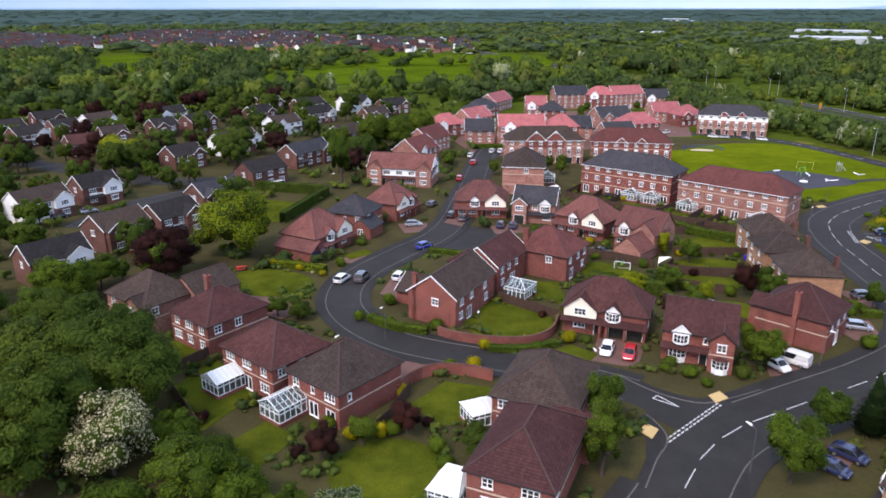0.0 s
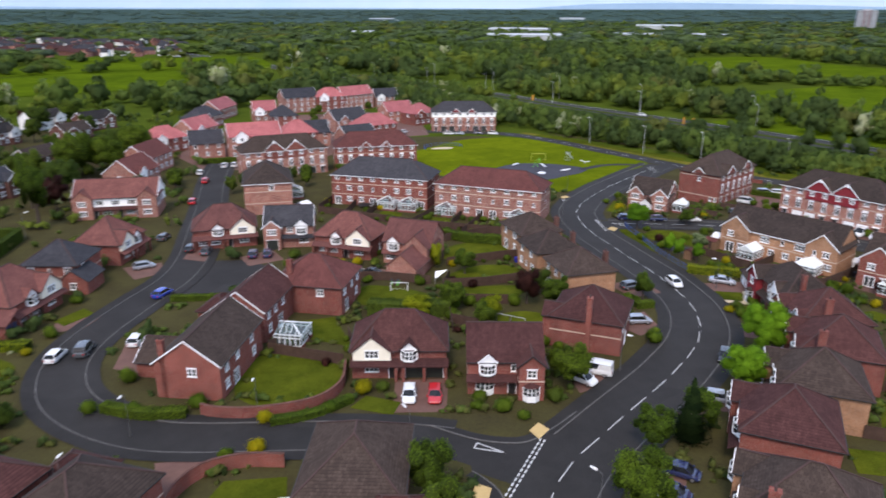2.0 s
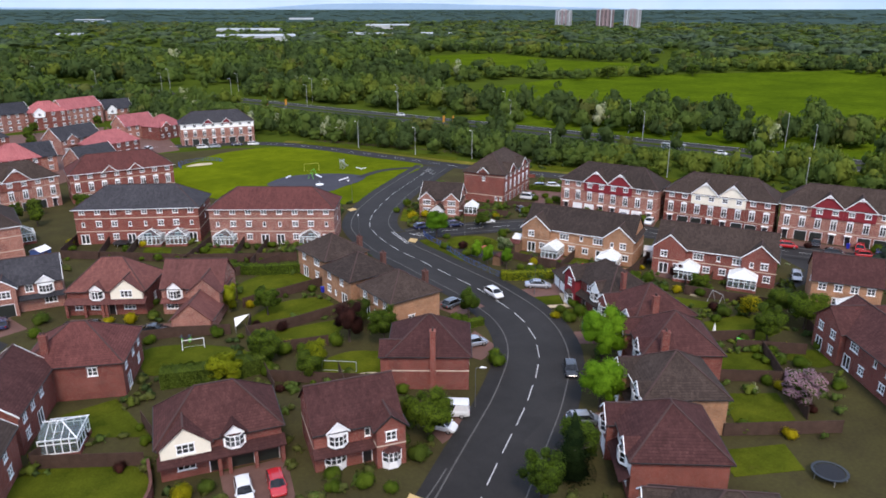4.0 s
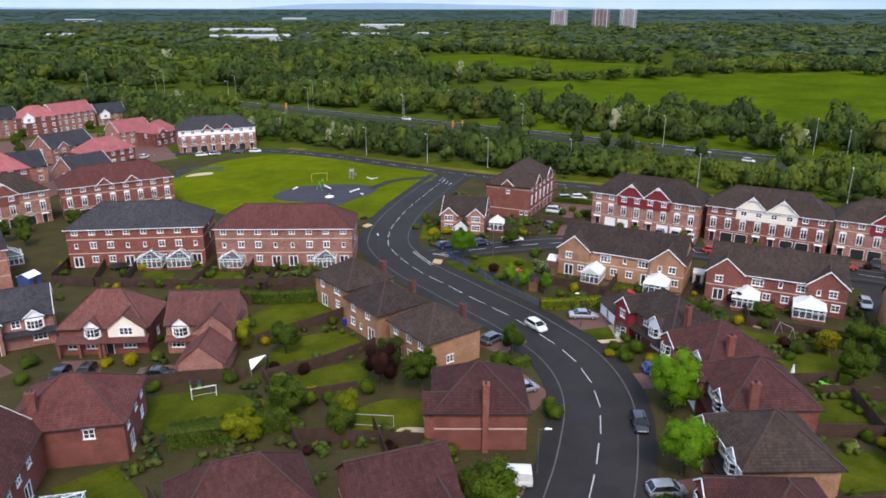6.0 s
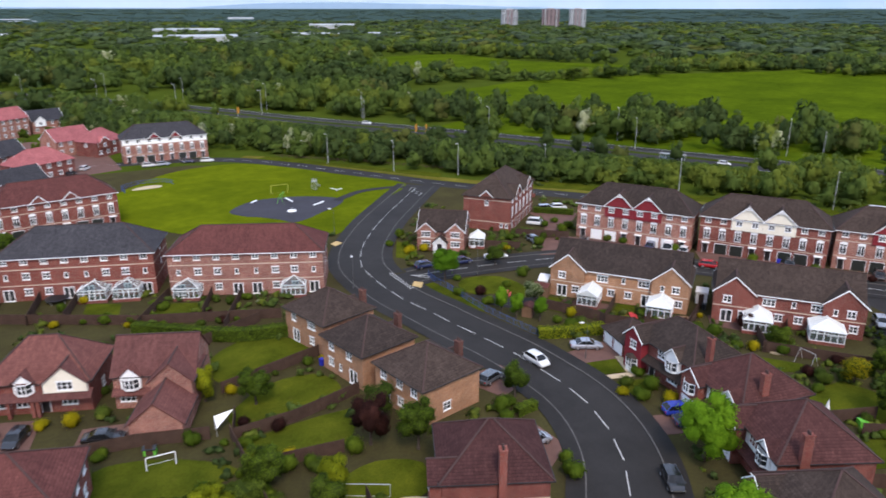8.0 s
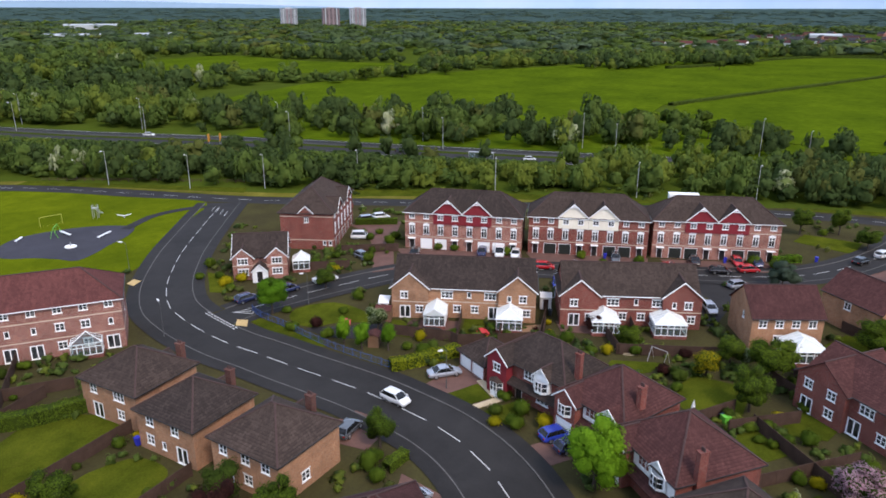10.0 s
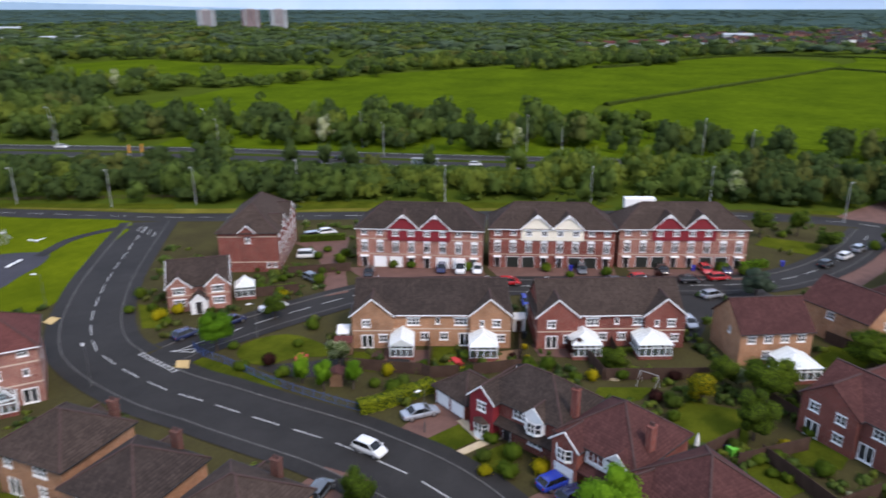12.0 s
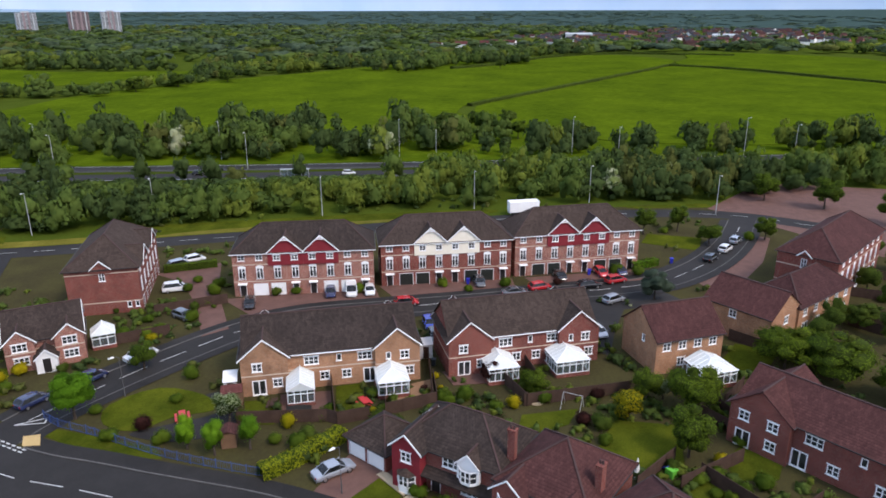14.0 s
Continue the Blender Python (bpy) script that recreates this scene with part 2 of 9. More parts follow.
M["garden"] = mottled("garden_soil_grass", (0.034, 0.028, 0.015), (0.068, 0.062, 0.022), 0.16, fine=2.2, rough=1.0, spec=0.03, bump_s=0.5)
M["fence"] = mottled("fence_timber", (0.03825, 0.0221, 0.01615), (0.085, 0.051, 0.03655), 0.8, fine=14, rough=0.9)
M["shed"] = mottled("shed_timber", (0.13, 0.07, 0.04), (0.2, 0.12, 0.07), 0.8, fine=12, rough=0.9)
M["bark"] = mottled("bark", (0.035, 0.026, 0.02), (0.085, 0.065, 0.05), 1.2, fine=12, rough=1.0, bump_s=0.5)
M["steel"] = mottled("galvanised_steel", (0.32, 0.33, 0.33), (0.5, 0.51, 0.5), 2.0, rough=0.5, metal=0.3)
M["pole"] = mottled("weathered_lamp_steel", (0.07, 0.072, 0.072), (0.12, 0.122, 0.12), 2.0, rough=0.6, metal=0.2)
M["railing"] = mottled("black_railing", (0.01, 0.01, 0.011), (0.02, 0.02, 0.022), 3.0, rough=0.5)
M["blue_rail"] = mottled("blue_railing_paint", (0.03, 0.06, 0.16), (0.05, 0.09, 0.24), 1.0, rough=0.5)
M["tyre"] = mottled("tyre_rubber", (0.012, 0.012, 0.012), (0.025, 0.025, 0.025), 4.0, rough=0.9)
M["alloy"] = mottled("wheel_alloy", (0.35, 0.35, 0.36), (0.5, 0.5, 0.51), 4.0, rough=0.35, metal=0.8)
M["lamp_red"] = paint_mat("tail_lamp_red", (0.35, 0.01, 0.01), 0.2)
M["polycarb"] = mottled("roof_polycarbonate", (0.52, 0.55, 0.53), (0.68, 0.71, 0.68), 0.7, rough=0.4, spec=0.5)
M["cloth"] = mottled("white_canvas", (0.7, 0.7, 0.68), (0.85, 0.85, 0.83), 0.8, rough=0.9)
M["orange"] = paint_mat("orange_plastic", (0.6, 0.25, 0.02), 0.5, coat=0)
M["bin_blue"] = paint_mat("blue_plastic", (0.02, 0.03, 0.4), 0.5, coat=0)
M["bin_dark"] = paint_mat("dark_plastic", (0.02, 0.025, 0.03), 0.5, coat=0)
M["play_green"] = paint_mat("bright_green_plastic", (0.12, 0.5, 0.05), 0.5, coat=0)
M["play_red"] = paint_mat("red_plastic", (0.5, 0.03, 0.03), 0.5, coat=0)
M["yellow_steel"] = paint_mat("yellow_steel", (0.4, 0.42, 0.06), 0.5, coat=0)
M["door_dark"] = paint_mat("dark_door_paint", (0.02, 0.018, 0.018), 0.4, coat=0.2)
M["garage_dark"] = paint_mat("dark_garage_door", (0.016, 0.02, 0.016), 0.5, coat=0)
M["garage_blue"] = paint_mat("navy_garage_door", (0.02, 0.03, 0.075), 0.5, coat=0)
# backdrop colours: blue distance haze is put into the hills, land and low sky
M["hill"] = mottled("far_hill_haze", (0.19, 0.28, 0.36), (0.23, 0.33, 0.42), 0.002, rough=1.0, spec=0.0)
M["far_land"] = mottled("far_country_haze", (0.036, 0.063, 0.056), (0.047, 0.079, 0.07), 0.004, fine=0.03, rough=1.0, spec=0.0, contrast=0.12)
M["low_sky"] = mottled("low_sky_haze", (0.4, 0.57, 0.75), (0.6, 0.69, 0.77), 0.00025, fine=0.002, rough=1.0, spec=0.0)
M["tower_a"] = mottled("tower_concrete", (0.3, 0.32, 0.34), (0.42, 0.44, 0.46), 0.05, rough=0.9)
M["tower_b"] = mottled("tower_brick", (0.2, 0.15, 0.155), (0.27, 0.2, 0.205), 0.05, rough=0.9)
M["shed_white"] = mottled("warehouse_sheet", (0.33, 0.36, 0.37), (0.45, 0.48, 0.49), 0.02, rough=0.6)
PAINT = {"white": (0.72, 0.73, 0.72), "silver": (0.38, 0.41, 0.45), "grey": (0.12, 0.13, 0.14), "black": (0.012, 0.012, 0.014), "red": (0.45, 0.015, 0.02), "blue": (0.02, 0.045, 0.32), "navy": (0.02, 0.028, 0.08)}
for k, c in PAINT.items():
    M["car_" + k] = paint_mat("car_paint_" + k, c, 0.25, 0.4 if k in ("silver", "grey") else 0.0, 0.8)


def pane_mat():
    m, nt, b = node_mat("window_glass", 0.06, 0, 0.8)
    n = noise_tex(nt, coords(nt), 0.7, 3)
    nt.links.new(ramp(nt, n, [(0.35, (0.012, 0.014, 0.016)), (0.7, (0.06, 0.065, 0.07))]), b.inputs["Base Color"])
    return m


def car_glass_mat():
    m, nt, b = node_mat("tinted_car_glass", 0.12, 0, 0.35)
    n = noise_tex(nt, coords(nt), 1.5, 2)
    nt.links.new(ramp(nt, n, [(0.35, (0.006, 0.007, 0.008)), (0.7, (0.02, 0.022, 0.024))]), b.inputs["Base Color"])
    return m


def clear_mat():
    """Thin clear glass: what is behind it shows through a glossy coat."""
    m, nt, b = node_mat("conservatory_glass", 0.05, 0, 0.5)
    b.inputs["Base Color"].default_value = (0.16, 0.21, 0.22, 1)
    t = nt.nodes.new("ShaderNodeBsdfTransparent")
    t.inputs[0].default_value = (0.86, 0.92, 0.91, 1)
    mx = nt.nodes.new("ShaderNodeMixShader")
    mx.inputs[0].default_value = 0.42
    nt.links.new(t.outputs[0], mx.inputs[1])
    nt.links.new(b.outputs[0], mx.inputs[2])
    nt.links.new(mx.outputs[0], nt.nodes["Material Output"].inputs[0])
    return m


M["glass"], M["clear"], M["car_glass"] = pane_mat(), clear_mat(), car_glass_mat()
LEAF = {
    "green": leaf_mat("leaf_green", (0.055, 0.094, 0.01), (0.1, 0.155, 0.016), (0.14, 0.22, 0.02)),
    "dark": leaf_mat("leaf_dark", (0.05, 0.08, 0.014), (0.084, 0.126, 0.019), (0.11, 0.17, 0.022)),
    "lime": leaf_mat("leaf_lime", (0.062, 0.15, 0.008), (0.14, 0.29, 0.018), (0.17, 0.32, 0.022)),
    "willow": leaf_mat("leaf_willow", (0.14, 0.178, 0.009), (0.26, 0.295, 0.016), (0.28, 0.32, 0.02)),
    "purple": leaf_mat("leaf_purple", (0.01512, 0.00756, 0.00756), (0.0588, 0.02184, 0.01848), (0.084, 0.0252, 0.0252)),
    "yellow": leaf_mat("leaf_yellow", (0.21, 0.1848, 0.00504), (0.42, 0.3528, 0.0126), (0.42, 0.378, 0.0252)),
    "bluegreen": leaf_mat("leaf_blue_green", (0.0336, 0.0588, 0.042), (0.0756, 0.1092, 0.084), (0.084, 0.1344, 0.084)),
    "conifer": leaf_mat("leaf_conifer", (0.00504, 0.01344, 0.0042), (0.01848, 0.03528, 0.00924), (0.0168, 0.0336, 0.0084)),
    "blossom": leaf_mat("blossom_cream", (0.12, 0.15, 0.06), (0.62, 0.6, 0.44), (0.4, 0.4, 0.28)),
    "white": leaf_mat("blossom_white", (0.0672, 0.1428, 0.0168), (0.42, 0.4536, 0.3024), (0.336, 0.378, 0.21)),
    "pink": leaf_mat("blossom_pink", (0.378, 0.168, 0.2352), (0.63, 0.42, 0.4872), (0.42, 0.252, 0.294)),
    "wood_mid": leaf_mat("woodland_mid_green", (0.0771, 0.1176, 0.0276), (0.0963, 0.1467, 0.0344), (0.1225, 0.2043, 0.0306), True),
    "wood_yellow": leaf_mat("woodland_yellow_green", (0.1138, 0.1483, 0.0259), (0.1426, 0.1863, 0.0324), (0.2098, 0.2622, 0.0315), True),
    "wood_olive": leaf_mat("woodland_olive", (0.0910, 0.1063, 0.0303), (0.1133, 0.1331, 0.0377), (0.1405, 0.1505, 0.0301), True),
    "wood_deep": leaf_mat("woodland_deep_green", (0.0491, 0.0775, 0.0252), (0.0614, 0.0969, 0.0316), (0.0803, 0.1405, 0.0401), True),
    "wood_may": leaf_mat("hawthorn_blossom", (0.149, 0.2022, 0.06384), (0.4408, 0.4584, 0.3174), (0.3648, 0.4104, 0.228), True),
    # far leaves: distance haze is painted into these three paler, bluer colours
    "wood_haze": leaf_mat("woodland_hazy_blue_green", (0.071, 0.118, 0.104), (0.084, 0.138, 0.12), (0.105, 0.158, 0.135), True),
    "wood_blue": leaf_mat("woodland_blue_haze", (0.0723, 0.108, 0.0448), (0.0903, 0.135, 0.056), (0.0912, 0.1459, 0.07296), True),
    "wood_pale": leaf_mat("woodland_pale_haze", (0.0678, 0.101, 0.0632), (0.0847, 0.126, 0.079), (0.0912, 0.1277, 0.08208), True),
}
# darker leaf colour for crown cores: the shade inside foliage, painted in
LEAF["inner_shade"] = leaf_mat("inner_foliage_shade", (0.028, 0.047, 0.009), (0.048, 0.076, 0.0125), (0.052, 0.084, 0.016))
LEAF.update(g=LEAF["green"], d=LEAF["dark"], y=LEAF["yellow"], p=LEAF["purple"])


# ---- mesh tools ----
class MB:
    """Collects faces; uv runs along each face's level direction and up its slope, in metres."""

    def __init__(self):
        self.v, self.f = [], []

    def poly(self, *pts):
        n = len(self.v)
        self.v += [tuple(p) for p in pts]
        self.f.append(tuple(range(n, n + len(pts))))

    def box(self, x0, y0, z0, x1, y1, z1):
        a, b, c, d, e, f, g, h = [(x, y, z) for z in (z0, z1) for x, y in ((x0, y0), (x1, y0), (x1, y1), (x0, y1))]
        for q in ((d, c, b, a), (e, f, g, h), (a, b, f, e), (b, c, g, f), (c, d, h, g), (d, a, e, h)):
            self.poly(*q)

    def beam(self, a, b, w, h, up=(0, 0, 1)):
        a, b = Vector(a), Vector(b)
        d = (b - a).normalized()
        s = d.cross(Vector(up))
        s = (s if s.length > 1e-4 else Vector((1, 0, 0))).normalized()
        t = s.cross(d) * h / 2
        s = s * w / 2
        ring = [[p - s - t, p + s - t, p + s + t, p - s + t] for p in (a, b)]
        for i in range(4):
            j = (i + 1) % 4
            self.poly(ring[0][i], ring[0][j], ring[1][j], ring[1][i])
        self.poly(*ring[0][::-1])
        self.poly(*ring[1])

    def tube(self, rings, n=8, cap=True):
        """rings: (centre, radius); a tapered, bent tube."""
        loops = []
        for k, (c, r) in enumerate(rings):
            c = Vector(c)
            d = Vector(rings[min(k + 1, len(rings) - 1)][0]) - Vector(rings[max(k - 1, 0)][0])
            q = d.to_track_quat("Z", "Y")
            loops.append([c + q @ Vector((r * math.cos(2 * math.pi * i / n), r * math.sin(2 * math.pi * i / n), 0)) for i in range(n)])
        for lo, hi in zip(loops, loops[1:]):
            for i in range(n):
                self.poly(lo[i], lo[(i + 1) % n], hi[(i + 1) % n], hi[i])
        if cap:
            self.poly(*loops[0][::-1])
            self.poly(*loops[-1])

    def extrude(self, outline, z0, z1):
        """A prism over a plan outline, counter-clockwise."""
        n = len(outline)
        self.poly(*[(x, y, z1) for x, y in outline])
        self.poly(*[(x, y, z0) for x, y in outline[::-1]])
        for i in range(n):
            (x0, y0), (x1, y1) = outline[i], outline[(i + 1) % n]
            self.poly((x0, y0, z0), (x1, y1, z0), (x1, y1, z1), (x0, y0, z1))

    def moved(self, m):
        self.v = [tuple(m @ Vector(p)) for p in self.v]
        return self

    def add(self, other, m=None):
        n = len(self.v)
        self.v += [tuple(m @ Vector(p)) for p in other.v] if m else other.v
        self.f += [tuple(i + n for i in f) for f in other.f]
        return self

    def mesh(self, name, material):
        me = bpy.data.meshes.new(name)
        me.from_pydata(self.v, [], self.f)
        uv = me.uv_layers.new(name="uv").data
        for p in me.polygons:
            n = p.normal
            u = Vector((-n.y, n.x, 0))
            u = u.normalized() if u.length > 0.05 else Vector((1, 0, 0))
            w = n.cross(u)
            for li in p.loop_indices:
                c = me.vertices[me.loops[li].vertex_index].co
                uv[li].uv = (c.dot(u), c.dot(w))
        me.materials.append(material)
        return me


def part(name, shape, material, parent, label="", m=None):
    """One mesh object under a thing or a part; shape is an MB or a mesh that is shared."""
    ob = new(name, shape.mesh(name, material) if isinstance(shape, MB) else shape)
    ob.parent = parent
    if m is not None:
        ob.matrix_basis = m
    return tagged(ob, label)


def thing(name, x, y, turn=0, label="", category="", group="", z=0.0):
    ob = new(name)
    ob.matrix_basis = pose(x, y, z, 0, 0, turn)
    return tagged(ob, label, category, group)


def setting(name, shape, material, label, category, kind="structure"):
    return tagged(new(name, shape.mesh(name, material)), label, category, "", kind)


def smooth_line(pts, step=3.0):
    """A Catmull-Rom line through the points, resampled about every step metres."""
    p = [np.array(q, float) for q in pts]
    p = [2 * p[0] - p[1], *p, 2 * p[-1] - p[-2]]
    out = []
    for a, b, c, d in zip(p, p[1:], p[2:], p[3:]):
        n = max(2, int(np.linalg.norm(c - b) / step))
        for t in np.arange(n) / n:
            out.append(0.5 * (2 * b + (c - a) * t + (2 * a - 5 * b + 4 * c - d) * t**2 + (3 * b - a - 3 * c + d) * t**3))
    return np.array(out + [p[-2]])


def offset_line(line, d):
    """The line moved d metres to its left."""
    t = np.gradient(line, axis=0)
    t /= np.linalg.norm(t, axis=1)[:, None]
    return line + d * np.stack([-t[:, 1], t[:, 0]], 1)


def ribbon(line, d0, d1, z0, z1=None):
    """A strip between two offsets; with z1 a raised bar from z0 to z1."""
    mb, a, b = MB(), offset_line(line, d0), offset_line(line, d1)
    for i in range(len(line) - 1):
        z = z0 if z1 is None else z1
        q = [(*b[i], z), (*b[i + 1], z), (*a[i + 1], z), (*a[i], z)]
        if d0 < d1:
            q = q[::-1]
        mb.poly(*q)
        if z1 is not None:
            mb.poly((*a[i], z0), (*a[i], z1), (*a[i + 1], z1), (*a[i + 1], z0))
            mb.poly((*b[i], z0), (*b[i + 1], z0), (*b[i + 1], z1), (*b[i], z1))
    return mb


def inside(px, py, outline):
    px, py = np.asarray(px, float), np.asarray(py, float)
    hit = np.zeros(px.shape, bool)
    for (x0, y0), (x1, y1) in zip(outline, outline[1:] + outline[:1]):
        if y0 != y1:
            hit ^= ((y0 > py) != (y1 > py)) & (px < (x1 - x0) * (py - y0) / (y1 - y0) + x0)
    return hit


# ---- ground, roads, kerbs ----
gr = MB()
radii = [0, 60, 120, 200, 300, 450, 700, 1100, 1800, 3000, 4700]
for r0, r1 in zip(radii, radii[1:]):
    for i in range(48):
        a0, a1 = 2 * math.pi * i / 48, 2 * math.pi * (i + 1) / 48
        q = [(60 + r * math.cos(a), 110 + r * math.sin(a), 0) for r, a in ((r0, a0), (r1, a0), (r1, a1), (r0, a1))]
        gr.poly(*(q if r0 else q[:3]))
setting("ground", gr, M["ground"], "rough dark grass and soil reaching to the horizon", "ground")

MAIN = smooth_line([(6, 30), (18, 49), (24.5, 57.5), (29, 64), (32.5, 68.3), (37.5, 72.3), (43, 75.2), (48.5, 78), (54, 80.7), (59.2, 83.3), (64.2, 86.2), (69.2, 89.4), (73.6, 93.3), (77.3, 98), (80, 103.2), (81.8, 109), (83.3, 115), (84.2, 121.5), (85, 128), (85.9, 134), (86.6, 140), (88, 146), (90, 152), (92.8, 158), (97, 163.2), (102.2, 168), (108.3, 172.6), (115.3, 177.4), (123, 182), (130, 186), (137, 190), (148, 196)], 1.5)
LOOP = smooth_line([(32, 73), (28, 79.2), (22, 83.6), (12, 88.3), (0, 92.8), (-6, 96), (-11, 101), (-14.6, 107), (-16, 113), (-15.6, 120), (-12.6, 128), (-6.5, 138), (0, 148), (4, 160), (7, 178), (10, 196), (13, 218), (16, 236), (20, 255)], 2.0)
SIDE = smooth_line([(88, 148), (93, 147.3), (98.5, 146), (107, 142), (115, 137.5), (124, 131.5), (130.5, 124), (135, 112), (140, 97.5), (145, 84), (149, 73), (154, 64), (164, 55), (178, 47), (196, 40)], 2.0)
TOP = smooth_line([(40, 300), (80, 296), (105, 285), (124, 274), (134, 262), (140, 246), (144.5, 228), (148.5, 211), (151.5, 198), (155.5, 186), (161, 172), (167.5, 156), (177, 130), (187, 103), (194.5, 80), (199, 60), (199, 40), (190, 20)], 3.0)
DUAL = smooth_line([(40, 900), (110, 640), (165, 470), (185, 395), (193, 357), (200, 319), (211, 277), (221, 235), (229, 192), (235, 160), (241, 132), (251, 85), (263, 30), (276, -30), (300, -140), (350, -320)], 6.0)


def gaps(line, off, others):
    """Which segments of a kerb stay clear of the other carriageways and their corners."""
    p = offset_line(line, off)
    mid = (p[1:] + p[:-1]) / 2
    keep = np.ones(len(mid), bool)
    for other, reach in others:
        if not hasattr(other, "shape"):
            keep &= np.hypot(mid[:, 0] - other[0], mid[:, 1] - other[1]) > reach
        else:
            keep &= np.min(np.hypot(mid[:, None, 0] - other[None, :, 0], mid[:, None, 1] - other[None, :, 1]), axis=1) > reach
    return keep


def broken_ribbon(line, d0, d1, z0, z1, keep):
    mb, n = MB(), len(line) - 1
    i = 0
    while i < n:
        if keep[i]:
            j = i
            while j < n and keep[j]:
                j += 1
            mb.add(ribbon(line[i:j + 1], d0, d1, z0, z1))
            i = j
        i += 1
    return mb


def near_line(x, y, line, reach):
    return float(np.min(np.hypot(line[:, 0] - x, line[:, 1] - y))) < reach


def street(name, line, width, label, foot=(2.0, 2.0), z=0.02, others=()):
    h = width / 2
    r = setting(name, ribbon(line, -h, h, z), M["asphalt"], label, "road")
    for s, f in zip((-1, 1), foot):
        if f:
            keep = gaps(line, s * (h + 0.6), others)
            setting(name + "_kerb", broken_ribbon(line, s * h, s * (h + 0.15), 0.0, 0.12, keep), M["kerb"], "pale concrete kerb along the road", "kerb")
            setting(name + "_pavement", broken_ribbon(line, s * (h + 0.15), s * (h + 0.15 + f), 0.098 + 0.25 * z + 0.0005 * s, None, keep), M["footway"], "dark asphalt footway behind the kerb", "pavement")
    return r


road_main = street("road_main", MAIN, 8.5, "curving dark asphalt estate road with dashed centre line", z=0.03, others=((LOOP, 3.6), ((31.5, 76), 7.6), ((27.3, 67.6), 7.6), (SIDE, 3.4), (TOP, 3.6)))
road_loop = street("road_loop", LOOP, 5.8, "narrow asphalt residential road bending round houses", (1.7, 1.7), z=0.024, others=((MAIN, 4.6), ((31.5, 75), 7.8)))
road_side = street("road_side", SIDE, 5.6, "asphalt side road between terraces and gardens", (1.6, 1.6), z=0.02, others=((MAIN, 5.4), (TOP, 3.6)))
road_top = street("road_top", TOP, 6.6, "asphalt road along the park and tree belt", (0, 0), z=0.026, others=((MAIN, 4.6),))
setting("verge_top", ribbon(TOP[(TOP[:, 1] > 110) & (TOP[:, 1] < 266)], 3.5, 7.6, 0.05), M["dry_grass"], "dry yellowish grass verge beside the road", "verge")
# rounded kerbs at the mouth of the loop road
for k, pts in enumerate(([(22.6, 60.6), (25.4, 65.8), (27.2, 68.4), (27.8, 70.9), (27.2, 73.6), (26.6, 75.0)], [(25.6, 84.8), (28.7, 80.9), (31.6, 78.6), (34.9, 77.5), (39.2, 78.9), (43.4, 80.8)])):
    c = smooth_line(pts, 0.8)
    apron = MB()
    apron.poly(*[(x, y, 0.018 + 0.004 * k) for x, y in c], *(((31.5, 69, 0.018), (27.5, 78.5, 0.018)) if k == 0 else ((38, 73.5, 0.022), (28.5, 77.5, 0.022))))
    setting("road_mouth", apron, M["asphalt"], "asphalt mouth of the residential road", "road")
    setting("corner_kerb", ribbon(c, 0, 0.15, 0.0, 0.122), M["kerb"], "pale rounded concrete corner kerb", "kerb")
    setting("corner_pavement", ribbon(c, 0.15, 1.2, 0.112), M["footway"], "dark asphalt footway round the corner", "pavement")
OLD_ROAD = smooth_line([(-82.9, 155), (-76.8, 177), (-68.1, 188), (-60, 200), (-58, 222), (-50, 250), (-36, 280)], 3.0)
OLD_ROAD_B = smooth_line([(-150, 236), (-133.7, 228), (-107.5, 214.4), (-89, 204), (-76, 201.5), (-63, 203)], 3.0)
street("road_old_estate", OLD_ROAD, 6.0, "grey asphalt road through the older estate", (1.5, 1.5), 0.02)
street("road_old_estate_branch", OLD_ROAD_B, 9.0, "grey asphalt road through the older estate", (0, 0), 0.028)
for s in (-1, 1):
    setting("road_dual", ribbon(DUAL, s * 1.6, s * 10.2, 0.05), M["asphalt"], "grey dual carriageway seen between trees", "road")
    setting("road_dual_line", ribbon(DUAL, s * 9.5, s * 9.75, 0.08), M["marking"], "white edge line of the dual carriageway", "marking")
setting("road_dual_reserve", ribbon(DUAL, -1.6, 1.6, 0.1), M["ground"], "grassy central reserve of the dual carriageway", "verge")

for k, off in enumerate((-0.5, 0.5)):
    setting("crash_barrier", ribbon(DUAL, off - 0.06, off + 0.06, 0.5, 0.8), M["pole"], "galvanised steel crash barrier along the dual carriageway", "barrier")
setting("roadside_verge", ribbon(DUAL[DUAL[:, 1] < 262], 11.2, 75, 0.06), M["field"], "green grass verge beyond the dual carriageway", "verge")
setting("roadside_verge", ribbon(DUAL, -11.2, -16, 0.05), M["lawn"], "narrow grass verge beside the dual carriageway", "verge")

MARK_MESHES = {}


def dash(parent, x, y, turn, length, width=0.115, z=0.036):
    key = (length, width)
    if key not in MARK_MESHES:
        mb = MB()
        mb.box(-length / 2, -width / 2, -0.008, length / 2, width / 2, 0.004)
        MARK_MESHES[key] = mb.mesh("dash", M["marking"])
    part("dash", MARK_MESHES[key], None, parent, m=pose(x, y, z, 0, 0, turn))


